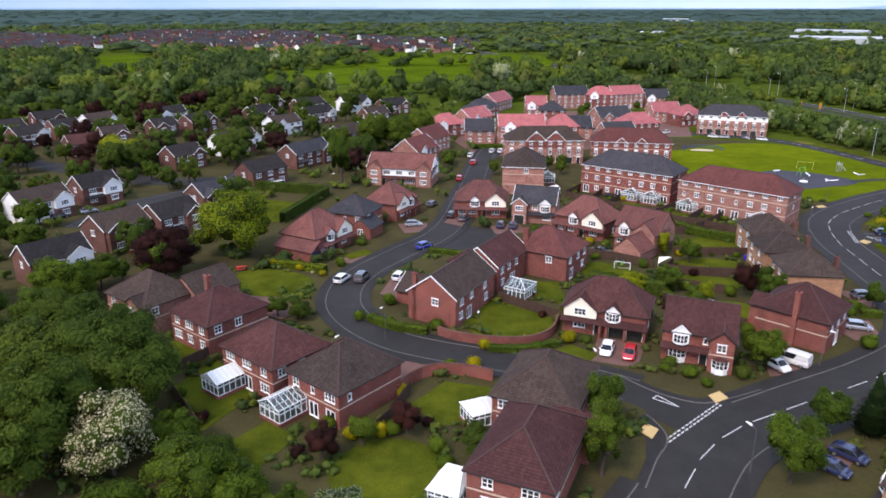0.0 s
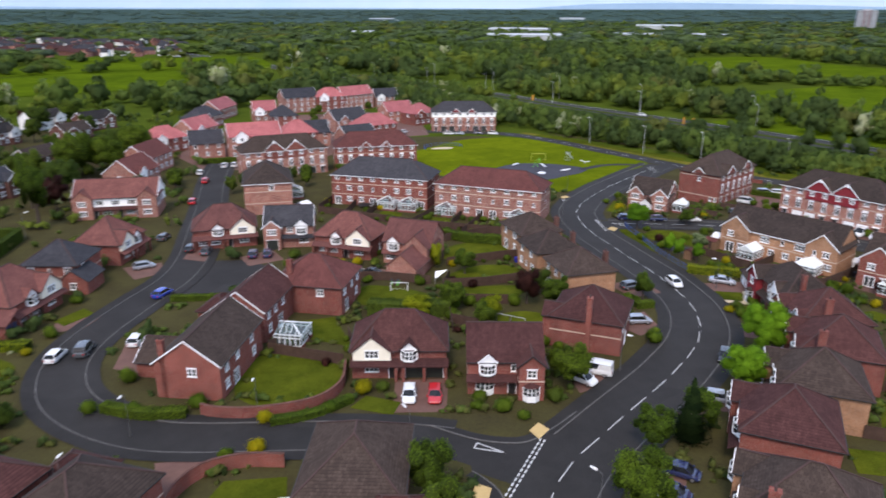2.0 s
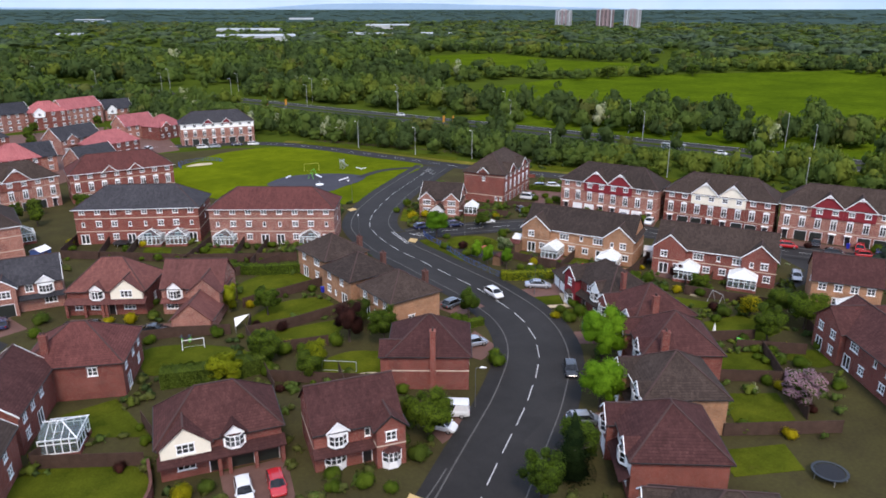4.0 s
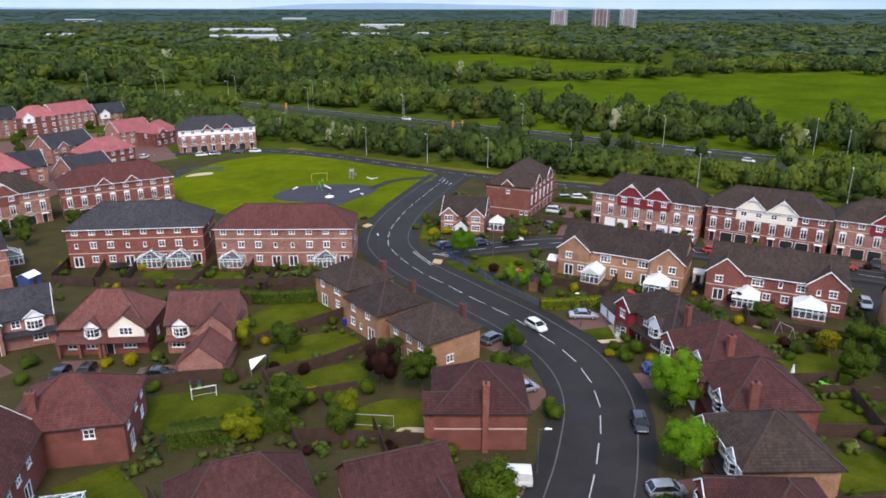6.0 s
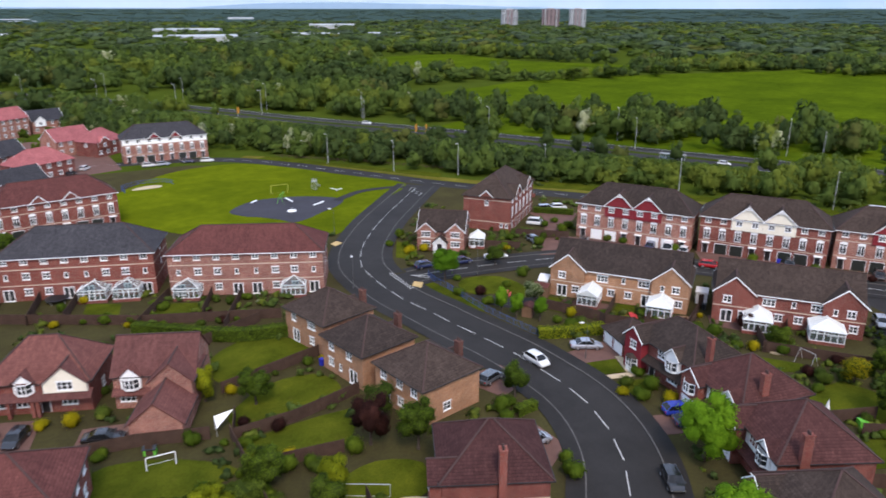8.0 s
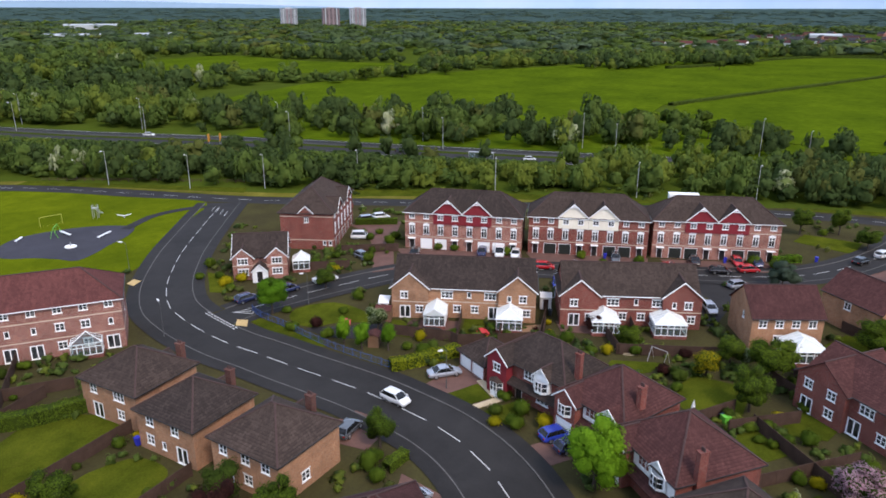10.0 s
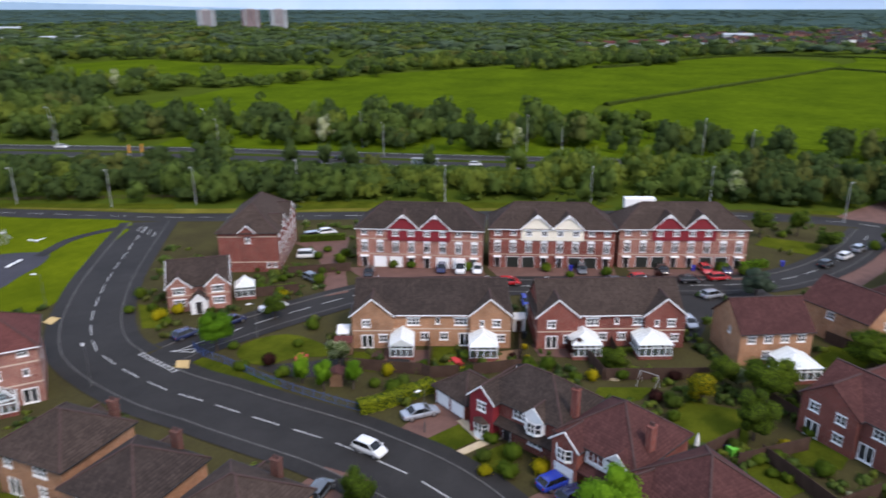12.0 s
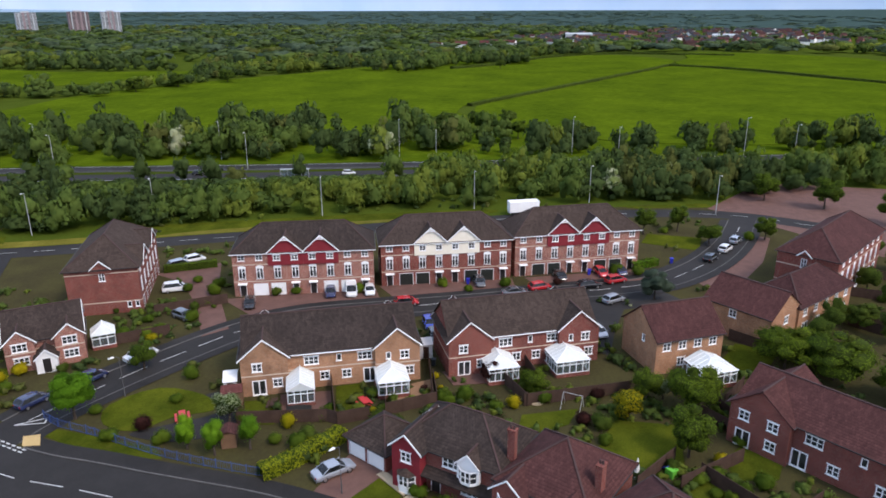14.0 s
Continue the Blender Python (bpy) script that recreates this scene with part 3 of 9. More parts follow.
def dashes(parent, line, mark, gap, off=0.0, skip=(), z=0.036, s0=0.0):
    seg = np.linalg.norm(np.diff(line, axis=0), axis=1)
    s = np.r_[0, np.cumsum(seg)]
    c = s0 + mark / 2
    l2 = offset_line(line, off) if off else line
    while c < s[-1] - mark:
        x, y = np.interp(c, s, l2[:, 0]), np.interp(c, s, l2[:, 1])
        x1, y1 = np.interp(c + 1, s, l2[:, 0]), np.interp(c + 1, s, l2[:, 1])
        if not any(a <= c <= b for a, b in skip):
            dash(parent, x, y, math.degrees(math.atan2(y1 - y, x1 - x)), mark, z=z)
        c += mark + gap


dashes(road_main, MAIN, 4.0, 2.0, z=0.045, s0=1.0)
dashes(road_side, SIDE, 4.0, 2.0, z=0.035, s0=9)
dashes(road_top, TOP, 4.0, 3.0, z=0.042)
# give-way lines of the two side roads
for cx, cy, turn, road, n in ((32.2, 73.1, 41.5, road_loop, 14), (92.7, 147.0, -108, road_side, 10)):
    for row in (0.0, 0.5):
        for i in range(n):
            a = radians(turn)
            u = (i - (n - 1) / 2) * 0.9
            dash(road, cx + u * math.cos(a) - row * math.sin(a) * (1 if road is road_loop else -1), cy + u * math.sin(a) + row * math.cos(a) * (1 if road is road_loop else -1), turn, 0.6, 0.2, z=0.046)
# give-way triangles
for x, y, turn, road in ((28.9, 79.2, -46, road_loop), (97.2, 144.6, 115, road_side)):
    tri = MB()
    for a, b in (((0, -0.55), (3.4, 0)), ((0, 0.55), (3.4, 0)), ((0, -0.55), (0, 0.55))):
        tri.beam((*a, 0), (*b, 0), 0.16, 0.012)
    part("give_way_triangle", tri, M["marking"], road, "white give-way triangle painted on asphalt", pose(x, y, 0.036, 0, 0, turn))
# carriageway stop marks at the end of the main road
for i in range(5):
    part("stop_bar", MARK_MESHES[(4.0, 0.115)], None, road_main, m=pose(143 - i * 0.8, 194.5 - i * 2.0, 0.046, 0, 0, 30))

pad = MB()
pad.poly((-4, 138, 0.016), (9, 137.5, 0.016), (17, 147, 0.016), (15, 153, 0.016), (2, 158, 0.016), (-1, 150, 0.016))
setting("road_turning_head", pad, M["asphalt"], "wide asphalt turning head between the houses", "road")
lot = MB()
lot.poly((150, 57, 0.012), (160, 62, 0.012), (172, 54, 0.012), (186, 45, 0.012), (182, 38, 0.012), (166, 44, 0.012), (152, 52, 0.012))
court = MB()
court.poly(*[(x, y, 0.0145) for x, y in [(142.6, 89.7), (153.9, 80.2), (152.8, 70.9), (147.1, 64.6), (143.5, 62.2), (139.4, 73.0), (131.0, 75.2), (122.6, 76.8), (124.1, 79.7), (135.0, 78.5)]])
setting("parking_court", court, M["asphalt"], "dark asphalt parking court between the houses", "road")
setting("parking_court", lot, M["paving"], "reddish block-paved parking court beside the houses", "paving")
lot = MB()
lot.poly((205, 46, 0.014), (235, 25, 0.014), (225, -60, 0.014), (160, -40, 0.014), (172, 20, 0.014), (190, 34, 0.014))
setting("paved_yard", lot, M["paving"], "wide reddish block-paved yard", "paving")


yard = MB()
yard.poly(*[(x, y, 0.0135) for x, y in ((14, 240), (28, 240), (52, 250), (78, 268), (98, 286), (110, 318), (100, 350), (60, 354), (38, 326), (18, 302), (6, 270))])
setting("estate_yard", yard, M["paving"], "brown block-paved yards between the newer houses", "paving")


def patch(name, pts, material, label, category, z):
    mb = MB()
    if sum(x0 * y1 - x1 * y0 for (x0, y0), (x1, y1) in zip(pts, pts[1:] + pts[:1])) < 0:
        pts = pts[::-1]
    mb.extrude(pts, -0.05, z)
    return setting(name, mb, M[material], label, category)


def rounded(pts, n=5):
    """A closed smooth outline through the points."""
    p = [np.array(q, float) for q in pts]
    out, k = [], len(p)
    for i in range(k):
        a, b, c, d = p[i - 1], p[i], p[(i + 1) % k], p[(i + 2) % k]
        for t in np.arange(n) / n:
            q = 0.5 * (2 * b + (c - a) * t + (2 * a - 5 * b + 4 * c - d) * t**2 + (3 * b - a - 3 * c + d) * t**3)
            out.append((float(q[0]), float(q[1])))
    return out


# park, play area, fields
patch("park_grass", rounded([(88, 250), (108, 262), (128, 260), (137, 244), (142, 222), (147, 204), (143, 197), (127, 190.5), (112, 182), (100, 178), (84, 194), (75, 222), (80, 246)]), "green", "bright mown park grass", "grass", 0.06)
patch("play_area", rounded([(96.6, 210.4), (102.3, 214.0), (107.3, 215.0), (113.9, 212.6), (119.3, 208.2), (122.6, 202.8), (122.8, 199.0), (117.7, 195.5), (111.6, 193.9), (106.6, 192.1), (101.9, 191.8), (101.0, 196.0), (99.2, 201.0), (97.0, 204.6)]), "rubber", "dark rubber and asphalt play area", "paving", 0.10)
setting("park_path", ribbon(smooth_line([(121.0, 199.8), (126.0, 201.3), (130.6, 202.4), (135.3, 201.8), (140.6, 199.4), (144.4, 195.6)], 1.5), -1.15, 1.15, 0.115), M["footway"], "narrow asphalt path across the park", "path")
patch("sand_pit", rounded([(90.6, 249.0), (92.4, 250.5), (95.2, 250.9), (98.0, 250.0), (98.8, 248.2), (97.3, 247.0), (94.4, 247.6)], 4), "flag", "pale sand pit in the park", "paving", 0.16)
FIELDS = {
    "field_1": [(262, 330), (300, 312), (320, 345), (370, 350), (422, 350), (520, 310), (600, 262), (679, 217), (790, 130), (850, 20), (780, -40), (690, -20), (540, 52), (394, 126), (345, 112), (322, 135), (312, 180), (300, 210), (290, 260)],
    "field_2": [(394, 119), (540, 46), (684, -26), (600, -92), (515, -145), (420, -120), (335, -70), (300, -10), (296, 50), (322, 92)],
    "field_3": [(499, 602), (603, 592), (573, 470), (590, 360), (499, 340), (480, 394), (419, 482)],
    "field_4": [(-128, 505), (-120, 602), (-67, 632), (-63, 702), (2, 718), (28, 602), (22, 526), (-52, 485)],
    "field_5": [(-281, 875), (-243, 967), (-180, 926), (-158, 830), (-248, 808)],
    "field_6": [(-360, 742), (-329, 808), (-270, 700), (-240, 590), (-291, 620)],
    "field_7": [(706, -36), (790, -60), (900, -90), (800, -230), (530, -175), (615, -100)],
    "field_9": [(-262, 845), (-160, 842), (-186, 975), (-300, 980)],
    "field_10": [(-108, 640), (-20, 650), (60, 640), (100, 640), (104, 800), (14, 800), (-60, 830)],
    "field_8": [(294, 172), (322, 152), (300, 139), (268, 150)],
}
for i, (k, p) in enumerate(FIELDS.items()):
    patch(k, rounded(p, 3), "field", "wide bright green meadow between hedges", "field", 0.25 + 0.08 * i)


# ---- windows and doors, shared meshes ----
KINDS = {"w1": (0.65, 1.0, 1, 0), "w2": (1.2, 1.15, 2, 1), "w3": (1.85, 1.15, 3, 1), "sq": (1.15, 1.0, 2, 1), "fd": (1.75, 2.1, 2, 0), "jul": (1.2, 2.0, 2, 1), "tall": (0.9, 1.6, 2, 1)}
WIN = {}


def window_meshes(kind):
    if kind in WIN:
        return WIN[kind]
    w, h, cols, bars = KINDS[kind]
    fr, t, y0, y1 = MB(), 0.15 if kind in ("jul", "fd") else 0.095, 0.0, 0.1
    for x in (-w / 2, w / 2 - t):
        fr.box(x, y0, 0, x + t, y1, h)
    for z in (0, h - t):
        fr.box(-w / 2 + t, y0, z, w / 2 - t, y1, z + t)
    for i in range(1, cols):
        x = -w / 2 + w * i / cols
        fr.box(x - t / 2, y0 + 0.003, t, x + t / 2, y1 - 0.003, h - t)
    if bars:
        z = h * 0.5 if kind != "jul" else h * 0.68
        fr.box(-w / 2 + t, y0 + 0.012, z - 0.022, w / 2 - t, y1 - 0.012, z + 0.022)
    fr.box(-w / 2 - 0.08, -0.06, -0.075, w / 2 + 0.08, 0.06, -0.004)
    if kind in ("w2", "w3", "sq", "jul"):
        fr.box(-w / 2 - 0.1, -0.03, h + 0.004, w / 2 + 0.1, 0.05, h + 0.13)
    if kind == "jul":
        n = 8
        arc = [(w / 2 * 1.08 * math.cos(math.pi * i / n), 0.3 * math.sin(math.pi * i / n) + h + 0.13) for i in range(n + 1)]
        fr.poly(*[(x, -0.028, z) for x, z in arc[::-1]])
        fr.poly(*[(x, 0.0, z) for x, z in arc])
    pane = MB()
    pane.poly((-w / 2 + t, 0.065, t), (w / 2 - t, 0.065, t), (w / 2 - t, 0.065, h - t), (-w / 2 + t, 0.065, h - t))
    WIN[kind] = fr.mesh("window_frame", M["white"]), pane.mesh("pane", M["glass"])
    return WIN[kind]


PLAIN = {"gw": (2.3, 2.1, "white", "white panelled garage door"), "gk": (2.3, 2.1, "garage_dark", "dark garage door in shade"), "gb": (2.3, 2.1, "garage_blue", "navy blue garage door"), "dr": (0.95, 2.05, "door_dark", "dark panelled front door")}


def plain_door(kind):
    if kind in WIN:
        return WIN[kind]
    w, h, mat, label = PLAIN[kind]
    mb = MB()
    mb.box(-w / 2, 0.05, 0, w / 2, 0.1, h)
    rows_, cols = (4, 1) if kind[0] == "g" else (2, 2)
    for r in range(rows_):
        for c in range(cols):
            x0, z0 = -w / 2 + w * c / cols + 0.06, h * r / rows_ + 0.05
            mb.box(x0, 0.035, z0, x0 + w / cols - 0.12, 0.052, z0 + h / rows_ - 0.1)
    fr = MB()
    for x in (-w / 2 - 0.08, w / 2 + 0.004):
        fr.box(x, -0.02, 0, x + 0.076, 0.1, h + 0.1)
    fr.box(-w / 2, -0.02, h + 0.004, w / 2, 0.1, h + 0.1)
    WIN[kind] = mb.mesh("door_leaf", M[mat]), fr.mesh("door_frame", M["white"])
    return WIN[kind]


def railing_mesh():
    if "rail" not in WIN:
        # one welded lattice: two rails with bars between them
        xs = [round(-0.72 + i * 0.141 + d, 4) for i in range(11) for d in (0.0, 0.03)]
        zs = (0.08, 0.14, 1.0, 1.06)
        bmr = bmesh.new()
        v = {(x, z): bmr.verts.new((x, -0.2, z)) for x in xs for z in zs}
        for i in range(len(xs) - 1):
            for k in range(3):
                if k != 1 or i % 2 == 0:
                    bmr.faces.new([v[(xs[i], zs[k])], v[(xs[i + 1], zs[k])], v[(xs[i + 1], zs[k + 1])], v[(xs[i], zs[k + 1])]])
        bmesh.ops.solidify(bmr, geom=bmr.faces[:], thickness=0.03)
        me = bpy.data.meshes.new("balcony_railing")
        bmr.to_mesh(me)
        bmr.free()
        me.materials.append(M["railing"])
        WIN["rail"] = me
    return WIN["rail"]


def opening_size(kind):
    return KINDS[kind][:2] if kind in KINDS else PLAIN[kind][:2]


def joined_window(kind):
    """Frame and pane in one mesh, for windows that stay far off."""
    if ("one", kind) not in WIN:
        fr, pane = window_meshes(kind)
        me = fr.copy()
        bmw = bmesh.new()
        bmw.from_mesh(me)
        q = [bmw.verts.new(v.co) for v in pane.vertices]
        bmw.faces.new(q).material_index = 1
        bmw.to_mesh(me)
        bmw.free()
        me.materials.append(M["glass"])
        WIN[("one", kind)] = me
    return WIN[("one", kind)]


def place_opening(parent, kind, m, plain=False):
    if kind in KINDS and plain:
        part("patio_door" if kind == "fd" else "window", joined_window(kind), None, parent, m=m)
    elif kind in KINDS:
        fr, pane = window_meshes(kind)
        w = part("patio_door" if kind == "fd" else "window", fr, None, parent, m=m)
        part("pane", pane, None, w)
        if kind == "jul":
            part("balcony_railing", railing_mesh(), None, w, "black iron balcony railing")
    else:
        leaf, fr = plain_door(kind)
        d = part("garage_door" if kind[0] == "g" else "front_door", leaf, None, parent, PLAIN[kind][3], m)
        part("door_frame", fr, None, d)


# ---- houses ----
def wall_side(mb, L, z0, z1, openings, m, gable=0.0):
    """One outer wall face with holes and reveals. openings: kind, place along the wall, sill height."""
    holes = []
    for kind, u, z in openings:
        w, h = opening_size(kind)
        if z0 - 0.01 <= z and z + h <= z1 + gable * 0.6 and abs(u) + w / 2 < L / 2:
            holes.append((u - w / 2, z, u + w / 2, z + h))
    xs = sorted({-L / 2, L / 2, *[v for o in holes for v in (o[0], o[2])]})
    zs = sorted({z0, z1, *[v for o in holes for v in (o[1], min(o[3], z1))]})
    s = MB()
    for xa, xb in zip(xs, xs[1:]):
        for za, zb in zip(zs, zs[1:]):
            cx, cz = (xa + xb) / 2, (za + zb) / 2
            if not any(o[0] < cx < o[2] and o[1] < cz < o[3] for o in holes):
                s.poly((xa, 0, za), (xb, 0, za), (xb, 0, zb), (xa, 0, zb))
    for x0, za, x1, zb in holes:
        for q in (((x0, 0, za), (x0, 0, zb), (x0, 0.2, zb), (x0, 0.2, za)), ((x1, 0, zb), (x1, 0, za), (x1, 0.2, za), (x1, 0.2, zb)),
                  ((x0, 0, zb), (x1, 0, zb), (x1, 0.2, zb), (x0, 0.2, zb)), ((x1, 0, za), (x0, 0, za), (x0, 0.2, za), (x1, 0.2, za)),
                  ((x0, 0.2, za), (x0, 0.2, zb), (x1, 0.2, zb), (x1, 0.2, za))):
            s.poly(*q)
    if gable:
        s.poly((-L / 2, 0, z1), (L / 2, 0, z1), (0, 0, z1 + gable))
    mb.add(s, m)


def gable_roof(L, D, eave, tan, over, verge, thick=0.16):
    """Ridge along x, over a plan L by D round the origin."""
    mb, hy = MB(), D / 2
    ze, zr = eave - over * tan, eave + hy * tan
    sec = [(-hy - over, ze), (0, zr), (hy + over, ze), (hy + over, ze - thick), (0, zr - thick), (-hy - over, ze - thick)]
    xa, xb = -L / 2 - verge, L / 2 + verge
    for i in range(6):
        (ya, za), (yb, zb) = sec[i], sec[(i + 1) % 6]
        mb.poly((xb, ya, za), (xb, yb, zb), (xa, yb, zb), (xa, ya, za))
    for x, o in ((xa, 1), (xb, -1)):
        mb.poly(*[(x, y, z) for y, z in [sec[0], sec[1], sec[4], sec[5]][::o]])
        mb.poly(*[(x, y, z) for y, z in [sec[1], sec[2], sec[3], sec[4]][::o]])
    boards = []
    t = 0.19
    for x in (xa, xb):
        b = MB()
        sec_b = [(-hy - over, ze + 0.03), (0, zr + 0.03), (hy + over, ze + 0.03), (hy + over, ze + 0.03 - t), (0, zr + 0.03 - t), (-hy - over, ze + 0.03 - t)]
        for i in range(6):
            (ya, za), (yb, zb) = sec_b[i], sec_b[(i + 1) % 6]
            b.poly((x + 0.035, ya, za), (x + 0.035, yb, zb), (x - 0.035, yb, zb), (x - 0.035, ya, za))
        for xx in (x - 0.035, x + 0.035):
            for k in ((0, 1, 4, 5), (1, 2, 3, 4)):
                b.poly(*[(xx, *sec_b[n]) for n in k])
        boards.append(b)
    rid = MB()
    rid.beam((xa, 0, zr + 0.03), (xb, 0, zr + 0.03), 0.2, 0.1)
    gut = [MB(), MB()]
    for g, s in zip(gut, (-1, 1)):
        g.beam((xa, s * (hy + over + 0.05), ze - 0.05), (xb, s * (hy + over + 0.05), ze - 0.05), 0.11, 0.1)
    return mb, boards, rid, gut


def hip_roof(L, D, eave, tan, over, thick=0.16):
    """Hipped roof with its ridge along the longer side."""
    mb, rid, gut = MB(), MB(), []
    ze = eave - over * tan
    a, b = L / 2 + over, D / 2 + over
    r = min(a, b)
    zr = ze + r * tan
    c = [(-a, -b, ze), (a, -b, ze), (a, b, ze), (-a, b, ze)]
    if a >= b:
        p, q = (-(a - b), 0, zr), (a - b, 0, zr)
        tops = [(c[0], c[1], q, p), (c[1], c[2], q), (c[2], c[3], p, q), (c[3], c[0], p)]
        hips = [(c[0], p), (c[3], p), (c[1], q), (c[2], q), (p, q)]
    else:
        p, q = (0, -(b - a), zr), (0, b - a, zr)
        tops = [(c[0], c[1], p), (c[1], c[2], q, p), (c[2], c[3], q), (c[3], c[0], p, q)]
        hips = [(c[0], p), (c[1], p), (c[2], q), (c[3], q), (p, q)]
    for t in tops:
        mb.poly(*t)
    for i in range(4):
        (x0, y0, _), (x1, y1, _) = c[i], c[(i + 1) % 4]
        mb.poly((x0, y0, ze - thick), (x1, y1, ze - thick), (x1, y1, ze), (x0, y0, ze))
        gut.append(MB())
        gut[-1].beam((x0 * 1.006, y0 * 1.006, ze - 0.06), (x1 * 1.006, y1 * 1.006, ze - 0.06), 0.1, 0.1)
    mb.poly(*[(x, y, ze - thick) for x, y, _ in c[::-1]])
    for u, v in hips:
        if (Vector(u) - Vector(v)).length > 0.1:
            rid.beam(Vector(u) + Vector((0, 0, 0.04)), Vector(v) + Vector((0, 0, 0.04)), 0.18, 0.08)
    return mb, rid, gut


FOOT = []


def on_house(x, y, margin):
    for m, x0, y0, x1, y1 in FOOT:
        p = m @ Vector((x, y, 0))
        if x0 - margin < p.x < x1 + margin and y0 - margin < p.y < y1 + margin:
            return True
    return False


SIDES = {"S": 0, "E": 90, "N": 180, "W": 270}


def volume(house, x0, y0, x1, y1, eave, roof="hip", pitch=35, wall="brick_red", tiles="roof_brown", op=None, z0=0.0, over=0.35, verge=0.22, band=(), gutter="gutter", boards="white", sides="SENW", ridge=True, gable_wall=None, far=False):
    """A block of a house: walls with openings, a roof, gutters, ridge tiles and boards."""
    FOOT.append((house.matrix_basis.inverted(), x0, y0, x1, y1))
    op = op or {}
    L, D, cx, cy = x1 - x0, y1 - y0, (x0 + x1) / 2, (y0 + y1) / 2
    tan = math.tan(radians(pitch))
    mb = MB()
    for s in sides:
        w, dist = (L, D) if s in "SN" else (D, L)
        gab = (w / 2 * tan - 0.02) if (roof == "gy" and s in "SN") or (roof == "gx" and s in "EW") else 0.0
        m = pose(cx, cy, 0, 0, 0, SIDES[s]) @ pose(0, -dist / 2, 0)
        wall_side(mb, w, z0, eave, op.get(s, ()), m, 0 if gable_wall else gab)
        if gable_wall and gab:
            g = MB()
            wall_side(g, w, eave, eave, (), m, gab)
            part("gable_wall", g, M[gable_wall], house, "tile-hung or rendered gable")
        for kind, u, z in op.get(s, ()):
            ww, hh = opening_size(kind)
            if z0 - 0.01 <= z and z + hh <= eave + gab * 0.6 and abs(u) + ww / 2 < w / 2:
                place_opening(house, kind, m @ pose(u, 0, z), far or s == "N")
        for zb in band:
            bb = MB()
            ends = [-w / 2 - 0.02]
            for kind, u, z in sorted(op.get(s, ()), key=lambda o: o[1]):
                ww, hh = opening_size(kind)
                if z < zb + 0.15 and z + hh > zb:
                    ends += [u - ww / 2 - 0.1, u + ww / 2 + 0.1]
            ends.append(w / 2 + 0.02)
            for ua, ub in zip(ends[::2], ends[1::2]):
                if ub > ua:
                    bb.box(ua, -0.025, zb, ub, 0.02, zb + 0.16)
            part("string_course", bb.moved(m), M["stone"], house, "pale stone string course")
    part("wall", mb, M[wall], house)
    bd = None
    if roof == "hip":
        rf, rid, gut = hip_roof(L, D, eave, tan, over)
        m = pose(cx, cy, 0)
    else:
        rf, bd, rid, gut = gable_roof(*((L, D) if roof == "gx" else (D, L)), eave, tan, over, verge)
        m = pose(cx, cy, 0, 0, 0, 0 if roof == "gx" else 90)
    top = part("roof", rf.moved(m), M[tiles], house)
    if not far:
        for k, g in enumerate(gut):
            part("gutter", g.moved(m), M[gutter if k == 0 or roof != "hip" else "gutter"], top)
    if ridge:
        part("ridge_tiles", rid.moved(m), M["ridge"], top)
    if bd and boards:
        for b in bd:
            part("bargeboard", b.moved(m), M[boards], top, "white painted bargeboard")


def lean_to(house, x0, x1, y_wall, depth, low, high, tiles, turn=0):
    """A sloping canopy roof along a wall that faces -y, or that way turned about the house."""
    mb = MB()
    ya = y_wall - depth
    q = [(x0, ya, low), (x1, ya, low), (x1, y_wall + 0.05, high), (x0, y_wall + 0.05, high)]
    mb.poly(*q)
    mb.poly(*[(x, y, z - 0.14) for x, y, z in q[::-1]])
    for i in range(4):
        a, b = q[i], q[(i + 1) % 4]
        mb.poly((a[0], a[1], a[2] - 0.14), (b[0], b[1], b[2] - 0.14), b, a)
    part("canopy_roof", mb.moved(pose(0, 0, 0, 0, 0, turn)), M[tiles], house, "tiled canopy over the ground floor")


def chimney(house, x, y, base, top, w=0.75, d=0.6, wall="brick_red"):
    mb = MB()
    mb.box(x - w / 2, y - d / 2, base, x + w / 2, y + d / 2, top)
    mb.box(x - w / 2 - 0.06, y - d / 2 - 0.06, top, x + w / 2 + 0.06, y + d / 2 + 0.06, top + 0.16)
    c = part("chimney", mb, M[wall], house)
    pots = MB()
    for s in (-1, 1):
        pots.tube([((x + s * w * 0.22, y, top + 0.16), 0.13), ((x + s * w * 0.22, y, top + 0.55), 0.1)], 8)
    part("chimney_pot", pots, M["ridge"], c, "clay chimney pots")


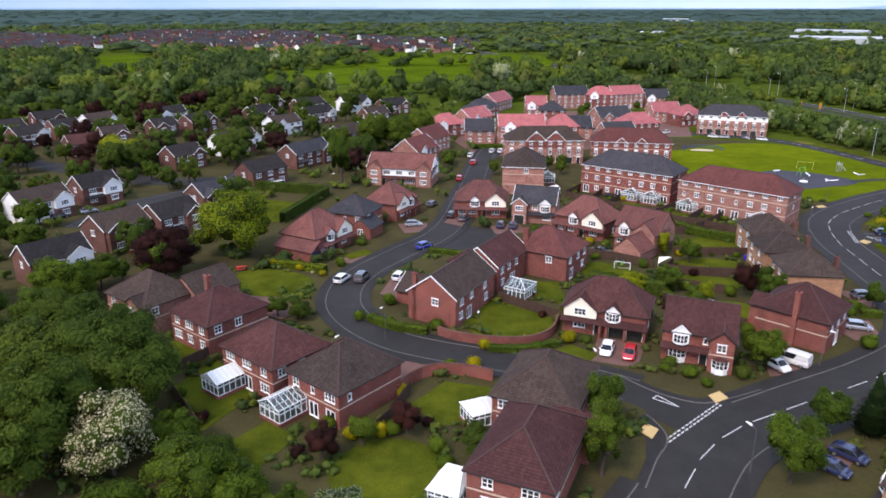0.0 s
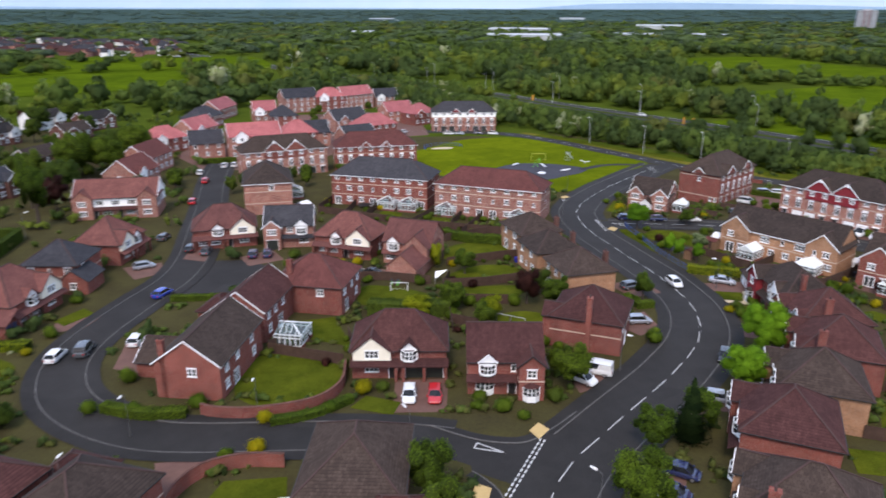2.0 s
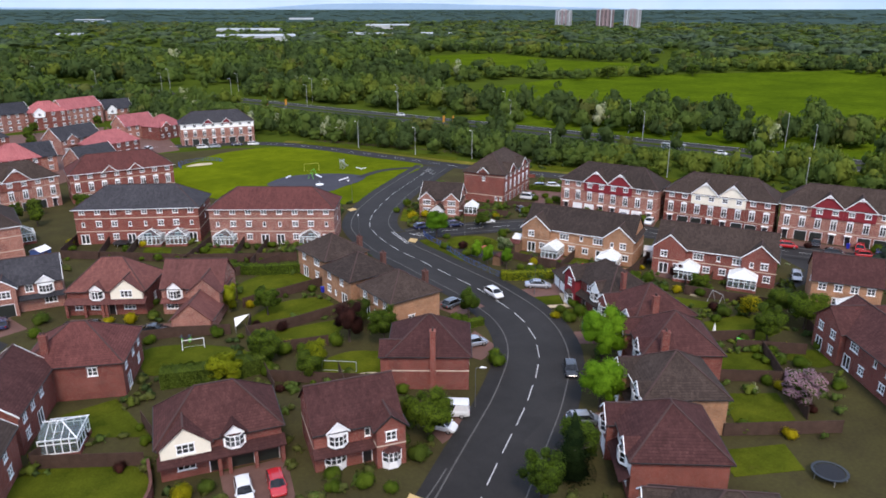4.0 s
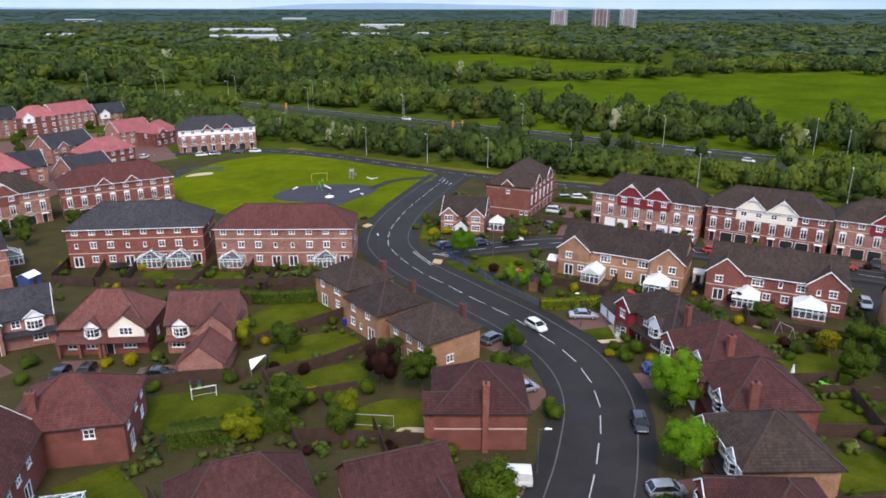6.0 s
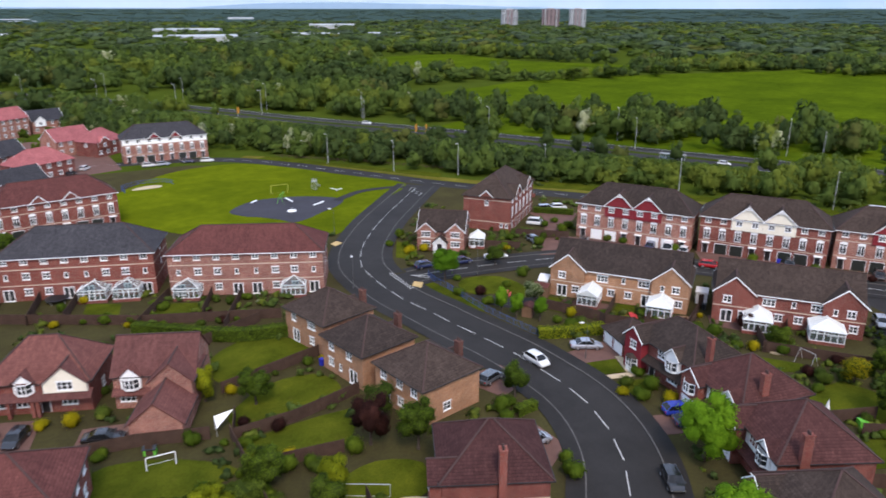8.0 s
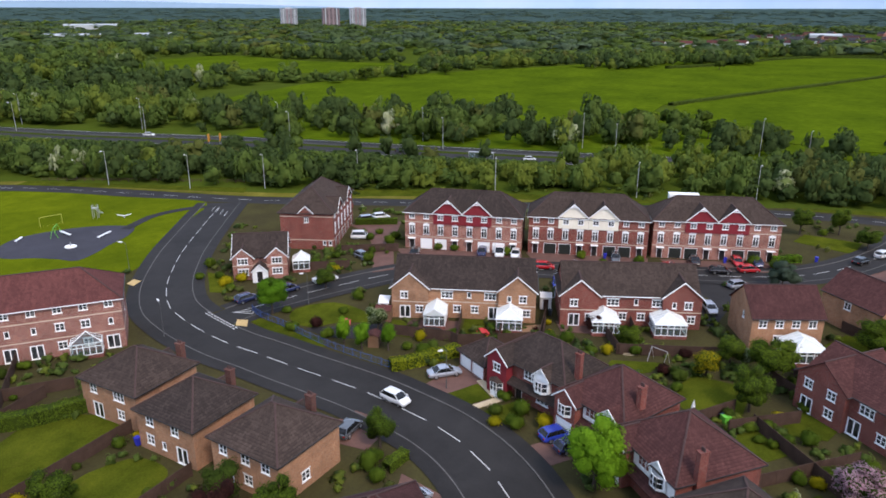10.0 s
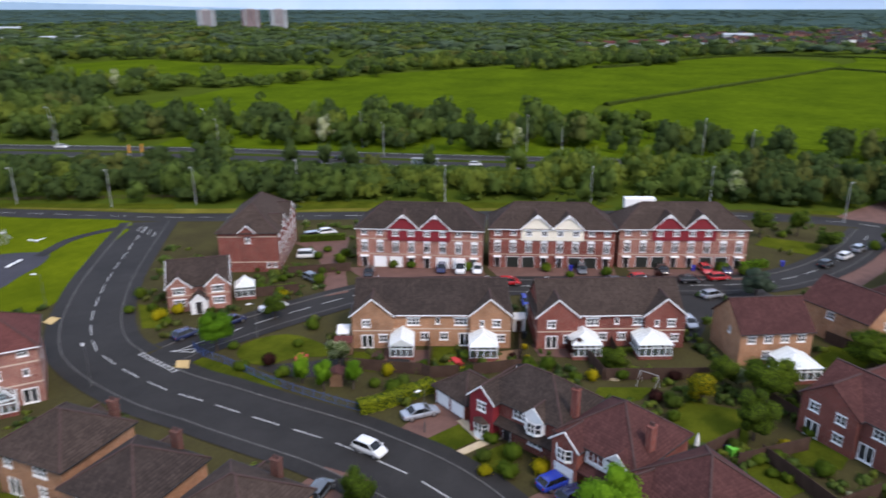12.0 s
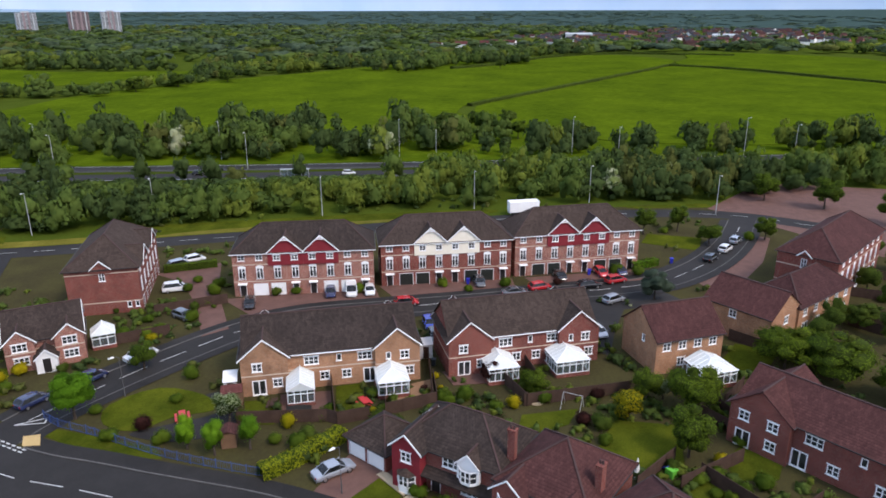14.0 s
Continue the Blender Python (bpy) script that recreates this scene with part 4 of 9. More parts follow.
def bay(house, x, y, z, w=2.0, h=1.25, depth=0.65, cap="roof_brown", skirt=0.0):
    """A splayed white bay window that stands out towards -y."""
    ins = w * 0.26
    plan = [(x - w / 2, y), (x - w / 2 + ins, y - depth), (x + w / 2 - ins, y - depth), (x + w / 2, y)]
    fr, gl = MB(), MB()
    for (xa, ya), (xb, yb) in zip(plan, plan[1:]):
        for zz, t in ((z, 0.12), (z + h - 0.1, 0.1), (z + h * 0.5, 0.05)):
            fr.beam((xa, ya, zz + t / 2), (xb, yb, zz + t / 2), 0.09, t)
        n = 2 if abs(xb - xa) > 0.8 else 1
        for i in range(n + 1):
            px, py = xa + (xb - xa) * i / n, ya + (yb - ya) * i / n
            fr.box(px - 0.05, py - 0.05, z, px + 0.05, py + 0.05, z + h)
        gl.poly((xa, ya + 0.01, z + 0.1), (xb, yb + 0.01, z + 0.1), (xb, yb + 0.01, z + h - 0.08), (xa, ya + 0.01, z + h - 0.08))
    fr.poly(*[(px, py, z) for px, py in plan[::-1]])
    b = part("bay_window", fr, M["white"], house, "white splayed bay window")
    part("pane", gl, M["glass"], b)
    if skirt:
        sk = MB()
        for (xa, ya), (xb, yb) in zip(plan, plan[1:]):
            sk.poly((xa, ya, z - skirt), (xb, yb, z - skirt), (xb, yb, z), (xa, ya, z))
        part("bay_skirt", sk, M["white"], b)
    if cap:
        rf = MB()
        o = [(x - w / 2 - 0.12, y), (x - w / 2 + ins - 0.1, y - depth - 0.14), (x + w / 2 - ins + 0.1, y - depth - 0.14), (x + w / 2 + 0.12, y)]
        top = (x, y + 0.02, z + h + 0.55)
        for (xa, ya), (xb, yb) in zip(o, o[1:]):
            rf.poly((xa, ya, z + h), (xb, yb, z + h), top)
        rf.poly(*[(px, py, z + h) for px, py in o[::-1]])
        part("bay_roof", rf, M[cap], b)


def row(kind, z, n, L, skip=()):
    return [(kind, (i - (n - 1) / 2) * L / n, z) for i in range(n) if i not in skip]


def auto(L, rng, low=True, style="back"):
    n = max(1, int(L // 3.1))
    up = [(rng.choice(("w2", "w2", "w3", "w1")), (i - (n - 1) / 2) * L / n, 3.25) for i in range(n)]
    dn = []
    if low:
        for i in range(n):
            k = rng.choice(("fd", "w2", "w3")) if style == "back" else rng.choice(("w2", "w3", "dr"))
            dn.append((k, (i - (n - 1) / 2) * L / n, 0.05 if k in ("fd", "dr") else 0.95))
    return up + dn


WALL_WORD = {"brick_red": "red-brick", "brick_mottle": "mottled brown-brick", "brick_tan": "tan-brick", "brick_dull": "dull brown-brick"}
ROOF_WORD = {"roof_brown": "brown tiled", "roof_dark": "dark tiled", "roof_red": "bright red", "roof_rust": "rust-red tiled", "roof_slate": "slate-grey", "roof_char": "charcoal", "roof_pink": "pinkish-brown tiled"}


def house_thing(name, x, y, turn, wall, tiles, extra, group=""):
    return thing(name, x, y, turn, f"{WALL_WORD[wall]} house, {ROOF_WORD[tiles]} roof, {extra}", "house", group)


def hip_house(x, y, turn, w, d, wall="brick_red", tiles="roof_brown", seed=1, stack=None, eave=5.1, extra="and hipped ends", wings=(), bands=(2.65,), pitch=35, gutter="gutter", stack_top=8.4, op=None):
    rng = random.Random(seed)
    h = house_thing("detached_house", x, y, turn, wall, tiles, extra)
    op = op or {"S": auto(w, rng), "E": auto(d, rng)[: rng.choice((1, 2))], "W": auto(d, rng)[:1], "N": auto(w, rng, style="front")}
    volume(h, -w / 2, -d / 2, w / 2, d / 2, eave, "hip", pitch, wall, tiles, op, band=bands, gutter=gutter)
    for x0, y0, x1, y1, e, roof, ops in wings:
        volume(h, x0, y0, x1, y1, e, roof, pitch, wall, tiles, ops, boards=None)
    if stack:
        chimney(h, *stack, 0 if abs(stack[1]) > d / 2 - 0.2 or abs(stack[0]) > w / 2 - 0.2 else 4.5, stack_top, 0.9, 0.7, "brick_dull" if wall == "brick_tan" else wall)
    return h


def chalet(x, y, turn, w, d, tiles="roof_brown", wall="brick_red", garages=True, flip=False, seed=1, gable="cream"):
    """Two storeys with a big roof, a pale rendered gable, a bay dormer and a tiled canopy."""
    h = house_thing("chalet_house", x, y, turn, wall, tiles, "and a cream gable")
    f = -1 if flip else 1
    yf = -d / 2

    def span(a, b):
        return (a, b) if f > 0 else (-b, -a)

    g0, g1 = span(-w / 2 + 0.2, -w / 2 + 5.2)
    low = [("w3", f * (-w / 2 + 2.6), 0.95), ("dr", f * (-w / 2 + 5.4), 0.05)]
    low += [("gk", f * (w / 2 - 4.3), 0.02), ("gk", f * (w / 2 - 1.6), 0.02)] if garages else [("w3", f * (w / 2 - 4.4), 0.95), ("w3", f * (w / 2 - 1.9), 0.95)]
    volume(h, -w / 2, yf, w / 2, d / 2, 4.5, "hip", 42, wall, tiles, {"S": low, "N": row("w2", 3.0, 3, w) + row("fd", 0.05, 2, w), "E": [("w2", 0, 0.95)], "W": [("w2", 0, 2.9)]})
    volume(h, g0, yf - 0.5, g1, 0.0, 4.4, "gy", 40, gable, tiles, {"S": [("w3", 0, 3.2)]}, z0=2.9, over=0.25, verge=0.3, boards=None)
    d0, d1 = span(0.2, 2.5)
    volume(h, d0, yf - 0.25, d1, 0.5, 4.6, "gy", 42, "white", tiles, {}, z0=2.9, over=0.2, verge=0.3, boards=None, ridge=False)
    bay(h, (d0 + d1) / 2, yf - 0.25, 3.0, 2.0, 1.35, 0.6, None, 0.2)
    lean_to(h, -w / 2 - 0.2, w / 2 + 0.3, yf, 1.25, 2.35, 3.05, tiles)
    for q in (-w / 2 + 5.9, w / 2 - 5.7, w / 2 - 2.95, w / 2 - 0.1):
        post = MB()
        post.box(f * q - 0.2, yf - 1.1, 0, f * q + 0.2, yf - 0.7, 2.4)
        part("canopy_pier", post, M[wall], h)
    return h


def terrace(x, y, turn, w, wall="brick_red", clad="maroon", tiles="roof_dark", doors="gw", label="maroon", small=False, depth=9.5):
    """Three storeys with four pairs of bays, French balconies, garages and twin gables."""
    word = {"maroon": "maroon cladding and twin gables", "cream": "cream cladding and twin gables", "brick_red": "small twin brick gables", "white": "white upper storey and gables"}[clad]
    h = thing("terrace_block", x, y, turn, f"three-storey {WALL_WORD[wall]} terrace with {word}", "terrace", "three-storey terraces")
    n, yf = 8, -depth / 2
    u = [(i - 3.5) * w / n for i in range(n)]
    pat = "dggddggd"
    S = [("sq", q, 6.35) for q in u] + [("jul", q, 3.05) for q in u] + [("dr" if c == "d" else doors, q, 0.03) for q, c in zip(u, pat)]
    volume(h, -w / 2, yf, w / 2, depth / 2, 7.9, "hip", 38, wall, tiles, {"S": S, "N": row("w2", 6.3, 8, w) + row("w2", 3.6, 8, w) + row("fd", 0.05, 6, w), "E": [("w1", 0, 3.6)], "W": [("w1", 0, 3.6)]}, band=(2.55, 5.55), gutter="white")
    gw = w / 4
    for c in (-gw / 2, gw / 2):
        k = gw * (0.27 if small else 0.5)
        volume(h, c - k + 0.02, yf - 0.22, c + k - 0.02, 0.0, 7.7 if small else 7.9, "gy", 42.5, "maroon" if clad == "white" else clad, tiles, {} if small else {"S": [("sq", -gw / 4, 6.3), ("sq", gw / 4, 6.3)]}, z0=7.2 if small else 5.45, over=0.2, verge=0.25, ridge=not small)
        if not small:
            zt = 7.9 + k * math.tan(radians(42.5))
            tr = MB()
            tr.box(c - 0.75, yf - 0.52, zt - 0.78, c + 0.75, yf - 0.46, zt - 0.66)
            tr.box(c - 0.06, yf - 0.52, zt - 0.66, c + 0.06, yf - 0.46, zt - 0.1)
            for e in (-1, 1):
                tr.beam((c + e * 0.45, yf - 0.49, zt - 0.66), (c, yf - 0.49, zt - 0.3), 0.05, 0.09)
            part("gable_truss", tr, M["white"], h, "white timber truss in the gable")
    if clad == "white":
        up = MB()
        wall_side(up, w - 0.1, 5.75, 7.75, [("sq", q, 6.35) for q in u], pose(0, yf - 0.03, 0))
        part("upper_wall", up, M["white"], h, "white rendered upper storey")
    for q, c in zip(u, pat):
        if c == "d":
            can = MB()
            can.box(q - 0.75, yf - 0.8, 2.25, q + 0.75, yf + 0.02, 2.4)
            part("door_canopy", can, M["white"], h, "white flat canopy over a door")
    return h


def gable_pair(x, y, turn, w, wall, tiles="roof_dark", d=9.0):
    """Two mirrored houses under one roof, with a projecting gable at each end."""
    h = thing("semi_detached_pair", x, y, turn, f"{WALL_WORD[wall]} pair of houses with white-edged end gables", "house")
    yf = -d / 2
    mid = [("w3", -2.6, 3.3), ("w1", 0.9, 3.5), ("w3", 4.2, 3.3), ("w2", -1.0, 1.0), ("w2", 1.8, 1.0), ("fd", 4.8, 0.05), ("fd", -4.4, 0.05)]
    volume(h, -w / 2 + 0.3, yf, w / 2 - 0.3, d / 2, 5.3, "gx", 38.5, wall, tiles, {"S": mid, "N": row("w2", 3.2, 6, w) + row("w2", 0.95, 6, w), "E": [("w1", 1, 3.4)], "W": [("w1", 1, 3.4)]}, band=(2.7,), gutter="white", boards=None)
    for s in (-1, 1):
        c = s * (w / 2 - 2.9)
        volume(h, c - 2.9, yf - 0.7, c + 2.9, d / 2 - 0.6, 5.3, "gy", 40, wall, tiles, {"S": [("w2", 0.9 * s, 3.3), ("w1", -1.2, 3.4), ("fd", -0.8, 0.05), ("w2", 1.5, 1.0)]}, band=(2.7,))
    return h


def flats(x, y, turn, w, d, wall, tiles, seed=1):
    """A long three-storey block with a hipped roof and two string courses."""
    h = thing("apartment_block", x, y, turn, f"long three-storey {WALL_WORD[wall]} block with {ROOF_WORD[tiles]} roof", "apartment block")
    n = 8
    S = row("sq", 6.45, n, w) + [(("w1", "w2", "w2", "w1")[i % 4], (i - 3.5) * w / n, 3.8) for i in range(n)] + [(("fd", "w2", "w2", "fd")[i % 4], (i - 3.5) * w / n, (0.05, 1.0, 1.0, 0.05)[i % 4]) for i in range(n)]
    volume(h, -w / 2, -d / 2, w / 2, d / 2, 7.8, "hip", 34, wall, tiles, {"S": S, "N": row("jul", 3.05, n, w) + row("sq", 6.4, n, w), "E": [("w1", 0, 3.8), ("w1", 0, 6.4)], "W": [("w1", 0, 3.8)]}, band=(2.7, 5.5), gutter="white")
    return h


# ---- the houses ----
# south-west row behind the big trees
hip_house(-45.4, 104.5, -37, 11.0, 9.5, "brick_mottle", "roof_dark", 3, wings=[(1.2, -5.4, 4.6, 0, 5.1, "gy", {"S": [("w2", 0, 3.2), ("w2", 0, 0.95)]}), (0.5, 3, 7.5, 11, 4.9, "gy", {"N": [("w2", 0, 3.0)]})])
hip_house(-32.7, 97.7, -39, 9.4, 10.6, "brick_red", "roof_brown", 4, stack=(-4.9, 1.5))
hip_house(-21.4, 85.0, -40, 10.8, 9.4, "brick_red", "roof_brown", 5, wings=[(2.5, 3.0, 8.4, 10.5, 2.7, "hip", {})])
hip_house(-11.2, 78.9, -40, 9.4, 10.8, "brick_red", "roof_dark", 6)
hip_house(14.0, 75.2, -24, 9.8, 12.0, "brick_red", "roof_dark", 7)
hip_house(10.3, 61.8, -24, 8.8, 13.5, "brick_red", "roof_brown", 8, wings=[(-0.5, 5.5, 5.2, 9.0, 4.4, "hip", {})])

# island inside the loop road
h = house_thing("detached_house", 3.1, 108.6, -29, "brick_red", "roof_dark", "with a white-edged gable")
volume(h, -4.3, -7.2, 4.3, 7.2, 5.1, "gy", 36, "brick_red", "roof_dark", {"S": [("w2", 0.6, 3.2)], "E": [("w2", -5, 3.2), ("w2", -1.5, 3.2), ("w2", 3.5, 3.2), ("w2", -5.2, 0.95), ("fd", -2.4, 0.05), ("w2", 4, 0.95)], "W": [("w2", 3, 3.2)]}, band=())
volume(h, -9.6, -2.5, -4.4, 4.5, 2.5, "gx", 30, "brick_red", "roof_dark", {"W": [("gw", 0, 0.02)]})
chimney(h, -3.2, -6.9, 0, 7.9)
h = house_thing("detached_house", 11.2, 122.6, -32, "brick_red", "roof_brown", "and upstairs windows in pairs")
volume(h, -4.0, -6.6, 4.0, 5.6, 5.1, "gy", 36, "brick_red", "roof_brown", {"E": [("w2", -4.2, 3.2), ("w2", -1.6, 3.2), ("w2", 1.4, 3.2), ("fd", 0, 0.05), ("w2", -4, 0.95)], "S": [], "N": [("w2", 0, 3.2)]})
volume(h, -9, -2, -4.1, 4.2, 2.5, "hip", 32, "brick_red", "roof_brown", {"N": [("gw", 0, 0.02)]})
hip_house(21.9, 127.6, -33, 12.0, 10.2, "brick_red", "roof_rust", 12, stack=(-3.2, -3.4), bands=(), op={"S": [("w2", 2.4, 3.2)], "E": [("w2", -3.4, 3.2), ("w2", 0.4, 3.2), ("w2", 3.4, 3.2), ("fd", -2.6, 0.05), ("w2", 2.6, 0.95)], "N": row("w2", 3.2, 3, 9)})
chalet(27.6, 101.2, -22, 12.6, 8.5)
h = house_thing("detached_house", 38.6, 91.4, -23, "brick_red", "roof_brown", "with a half-timbered gable")
volume(h, -4.8, -3.6, 4.8, 4.4, 5.0, "gx", 40, "brick_red", "roof_brown", {"S": [("w1", 1.0, 3.3), ("dr", 0.9, 0.05)], "E": [("w1", 0, 3.3)], "N": row("w2", 3.2, 3, 9)}, band=(2.65,), boards=None)
volume(h, 1.6, -5.2, 4.8, 1.0, 5.0, "gy", 40, "brick_red", "roof_brown", {"S": [("w2", 0, 3.2)]}, band=(2.65,), boards="door_dark")
bay(h, 3.2, -5.2, 0.8, 2.1, 1.3, 0.6, "roof_brown", 0.75)
volume(h, -3.4, -4.0, -1.2, 0.0, 5.0, "gy", 42, "white", "roof_brown", {}, z0=3.2, over=0.2, ridge=False)
bay(h, -2.3, -4.0, 3.25, 1.9, 1.3, 0.5, None, 0.2)
bay(h, -2.6, -3.6, 0.8, 2.3, 1.3, 0.5, None, 0.75)
lean_to(h, -5.0, 1.6, -3.6, 1.1, 2.35, 2.95, "roof_brown")
hip_house(56.8, 98.2, -134, 9.8, 10.3, "brick_red", "roof_brown", 14, stack=(5.1, 0.5), op={"S": [("w2", 2.8, 3.2), ("dr", -1, 0.05)], "N": row("w2", 3.2, 3, 9) + [("fd", 0, 0.05)]}, wings=[(1.0, -6.3, 4.6, -2, 4.9, "gy", {"S": [("w2", 0, 3.1)]}), (-7.6, -2, -4, 3, 2.5, "hip", {})])

# tan-brick row in the bend
for i, (x, y, turn, w, d) in enumerate(((69.0, 138.4, -93, 9.6, 9.0), (66.4, 126.9, -95, 9.0, 8.8), (65.7, 115.3, -97, 9.5, 9.0))):
    back = ([("w2", -2.6, 3.3), ("w3", 1.8, 3.3), ("fd", -2.2, 0.05), ("w2", 1.8, 0.95)], [("w2", -2.4, 3.3), ("w2", 1.6, 3.3), ("w2", -2.6, 0.95), ("w1", -0.4, 0.95), ("fd", 2.4, 0.05)], [("w2", -3.0, 3.3), ("w2", 0.2, 3.3), ("w2", 3.0, 3.3), ("fd", -2.6, 0.05), ("w2", 0.4, 0.95)])[i]
    hip_house(x, y, turn, w, d, "brick_tan", "roof_dark", 20 + i, extra="stepped along a row", bands=(), op={"S": back, "E": [("w2", -0.8, 0.95)] if i == 2 else [], "N": row("w2", 3.2, 3, w) + [("dr", 0, 0.03)]}, stack=(1.0, 4.4) if i else (2.5, 4.4), stack_top=7.0, pitch=33, wings=[(-4.4, 2.4, -0.6, 6.6, 3.0, "gy", {})])

# houses north of the island
chalet(34.5, 151.3, -40, 12.2, 8.8, "roof_pink", garages=False, flip=True)
h = house_thing("detached_house", 44.2, 140.2, -42, "brick_mottle", "roof_pink", "with a front garage wing")
volume(h, -5.6, -2.6, 4.2, 5.0, 4.8, "gx", 42, "brick_mottle", "roof_pink", {"S": [("w3", -3.4, 0.95)], "N": row("w2", 3.0, 3, 9)}, boards=None)
volume(h, -0.6, -4.6, 4.2, 2.0, 4.8, "gy", 42, "brick_mottle", "roof_pink", {"E": [("w2", 0, 3.2), ("w2", 1.5, 0.95)]}, boards=None)
volume(h, -1.6, -10.4, 4.3, -4.3, 2.6, "gy", 40, "brick_mottle", "roof_pink", {"W": [("gk", 0, 0.02)]}, boards=None)
volume(h, -4.6, -3.0, -2.2, 1.0, 4.8, "gy", 42, "white", "roof_pink", {}, z0=2.95, over=0.2, boards=None, ridge=False)
bay(h, -3.4, -3.0, 3.05, 2.0, 1.35, 0.55, None, 0.2)
lean_to(h, -5.7, -0.6, -2.6, 0.9, 2.3, 2.9, "roof_pink")
h = house_thing("detached_house", 24.1, 162.0, -16, "brick_mottle", "roof_slate", "with a white-edged front gable")
volume(h, -5.0, -3.8, 5.0, 4.2, 5.0, "gx", 38, "brick_mottle", "roof_slate", {"S": [("w2", 0.2, 3.3), ("w3", 3, 0.95)], "N": row("w2", 3.2, 3, 10)}, band=(2.65,))
volume(h, -5.0, -5.2, -1.6, 1, 5.0, "gy", 38, "brick_mottle", "roof_slate", {"S": [("w3", 0, 3.2), ("gk", 0, 0.02)]})
volume(h, 1.4, -4.2, 3.8, 0, 5.0, "gy", 40, "white", "roof_slate", {}, z0=3.0, over=0.2, ridge=False)
bay(h, 2.6, -4.2, 3.1, 2.0, 1.3, 0.5, None, 0.2)
lean_to(h, -1.5, 5.1, -3.8, 0.9, 2.3, 2.9, "roof_slate")
chalet(11.2, 167.4, -6, 12.6, 8.8, "roof_pink", garages=False, flip=True)
h = chalet(-25.0, 140.6, 60, 11.6, 9.2, "roof_pink", garages=False, flip=True)
lean_to(h, -4.2, 5.9, -5.82, 3.0, 2.35, 4.1, "roof_pink", -90)
mb = MB()
mb.box(-8.4, -5.3, 0, -5.84, 4.0, 2.4)
part("garage_wall", mb, M["brick_red"], h)
for gx in (-7.75, -6.5):
    mb = MB()
    mb.box(gx - 0.5, -5.36, 0.02, gx + 0.5, -5.31, 2.1)
    part("garage_door", mb, M["garage_blue"], h, "navy garage door")
hip_house(-18.5, 154.0, -22, 9.5, 9.0, "brick_red", "roof_slate", 31, wings=[(2.0, -6.0, 7.0, 0, 2.7, "gy", {"S": [("w2", 0, 0.9)]})])
chalet(-11.0, 166.0, 62, 10.0, 9.2, "roof_pink", garages=False)
h = thing("terrace_block", -9.7, 200.5, -12, "two-storey red-brick terrace with white panels and red roof", "terrace")
volume(h, -9.4, -4.5, 9.4, 5.0, 5.2, "gx", 36, "white", "roof_pink", {"S": row("w3", 3.2, 5, 18), "N": row("w2", 3.2, 6, 18)}, z0=2.7)
volume(h, -9.3, -4.4, 9.3, 4.9, 2.7, "gx", 5, "brick_mottle", "roof_pink", {"S": [("w3", -7, 0.9), ("dr", -4.5, 0.05), ("w3", -2, 0.9), ("dr", 1, 0.05), ("w3", 3, 0.9), ("dr", 5, 0.05), ("w3", 7.4, 0.9)]})
for c in (-7.2, 7.2):
    volume(h, c - 2.2, -5.4, c + 2.2, 2, 5.2, "gy", 38, "brick_mottle", "roof_pink", {"S": [("w3", 0, 3.2), ("w3", 0, 0.9)]}, boards=None)
lean_to(h, -5.0, 5.0, -4.5, 1.1, 2.3, 2.9, "roof_brown")

# three-storey blocks
flats(53.4, 186.3, -38, 25.2, 11.0, "brick_red", "roof_slate")
flats(73.7, 165.8, -43, 26.0, 10.0, "brick_mottle", "roof_rust")
h = thing("apartment_block", 24.4, 192.2, -8, "red-brick block end with dark hipped roof", "apartment block")
volume(h, -5.6, -6.5, 5.6, 8.5, 7.8, "hip", 34, "brick_mottle", "roof_dark", {"S": [("w2", 0.8, 5.9)], "E": row("w2", 5.9, 3, 12) + row("w2", 3, 3, 12), "W": row("w2", 5.9, 3, 12)}, band=(2.7, 5.5), gutter="white")
terrace(35.1, 231.0, 2, 25.0, "brick_mottle", "brick_red", "roof_dark", "gk")
terrace(63.0, 227.0, -11, 25.0, "brick_red", "brick_red", "roof_rust", "gk", small=True)
terrace(119.2, 285.4, -20, 26.0, "brick_mottle", "white", "roof_slate", "gk", small=True)

# north-east terraces and pairs
terrace(144.3, 127.6, -76, 23.6, "brick_mottle", "maroon", "roof_dark", "gw")
terrace(152.4, 104.3, -74, 23.2, "brick_red", "cream", "roof_dark", "gk")
terrace(160.5, 81.3, -72, 23.8, "brick_mottle", "maroon", "roof_dark", "gk")
gable_pair(113.9, 114.5, -71, 22.6, "brick_tan")
gable_pair(122.2, 90.4, -69, 21.2, "brick_red")
h = house_thing("detached_house", 123.1, 68.9, -66, "brick_tan", "roof_brown", "with plain gable ends")
volume(h, -4.6, -4.0, 5.6, 4.4, 5.1, "gx", 38, "brick_tan", "roof_brown", {"S": row("w2", 3.3, 4, 9.4) + [("w2", -1.2, 0.95), ("fd", 2, 0.05)], "W": [("w1", 1, 3.6)], "N": row("w2", 3.2, 3, 10)}, boards=None)
h = house_thing("detached_house", 132.6, 56.0, -135, "brick_tan", "roof_brown", "and a hipped rear wing")
volume(h, -5.3, -3.2, 5.3, 5.0, 5.1, "gx", 36, "brick_tan", "roof_brown", {"S": [("w2", -0.6, 3.3)], "E": [("w2", 0, 3.2), ("fd", 0.5, 0.05)]}, boards=None)
volume(h, -2.6, 4.0, 5.6, 20.5, 5.1, "hip", 36, "brick_tan", "roof_brown", {"E": row("w2", 3.2, 5, 16) + row("fd", 0.05, 4, 16)})
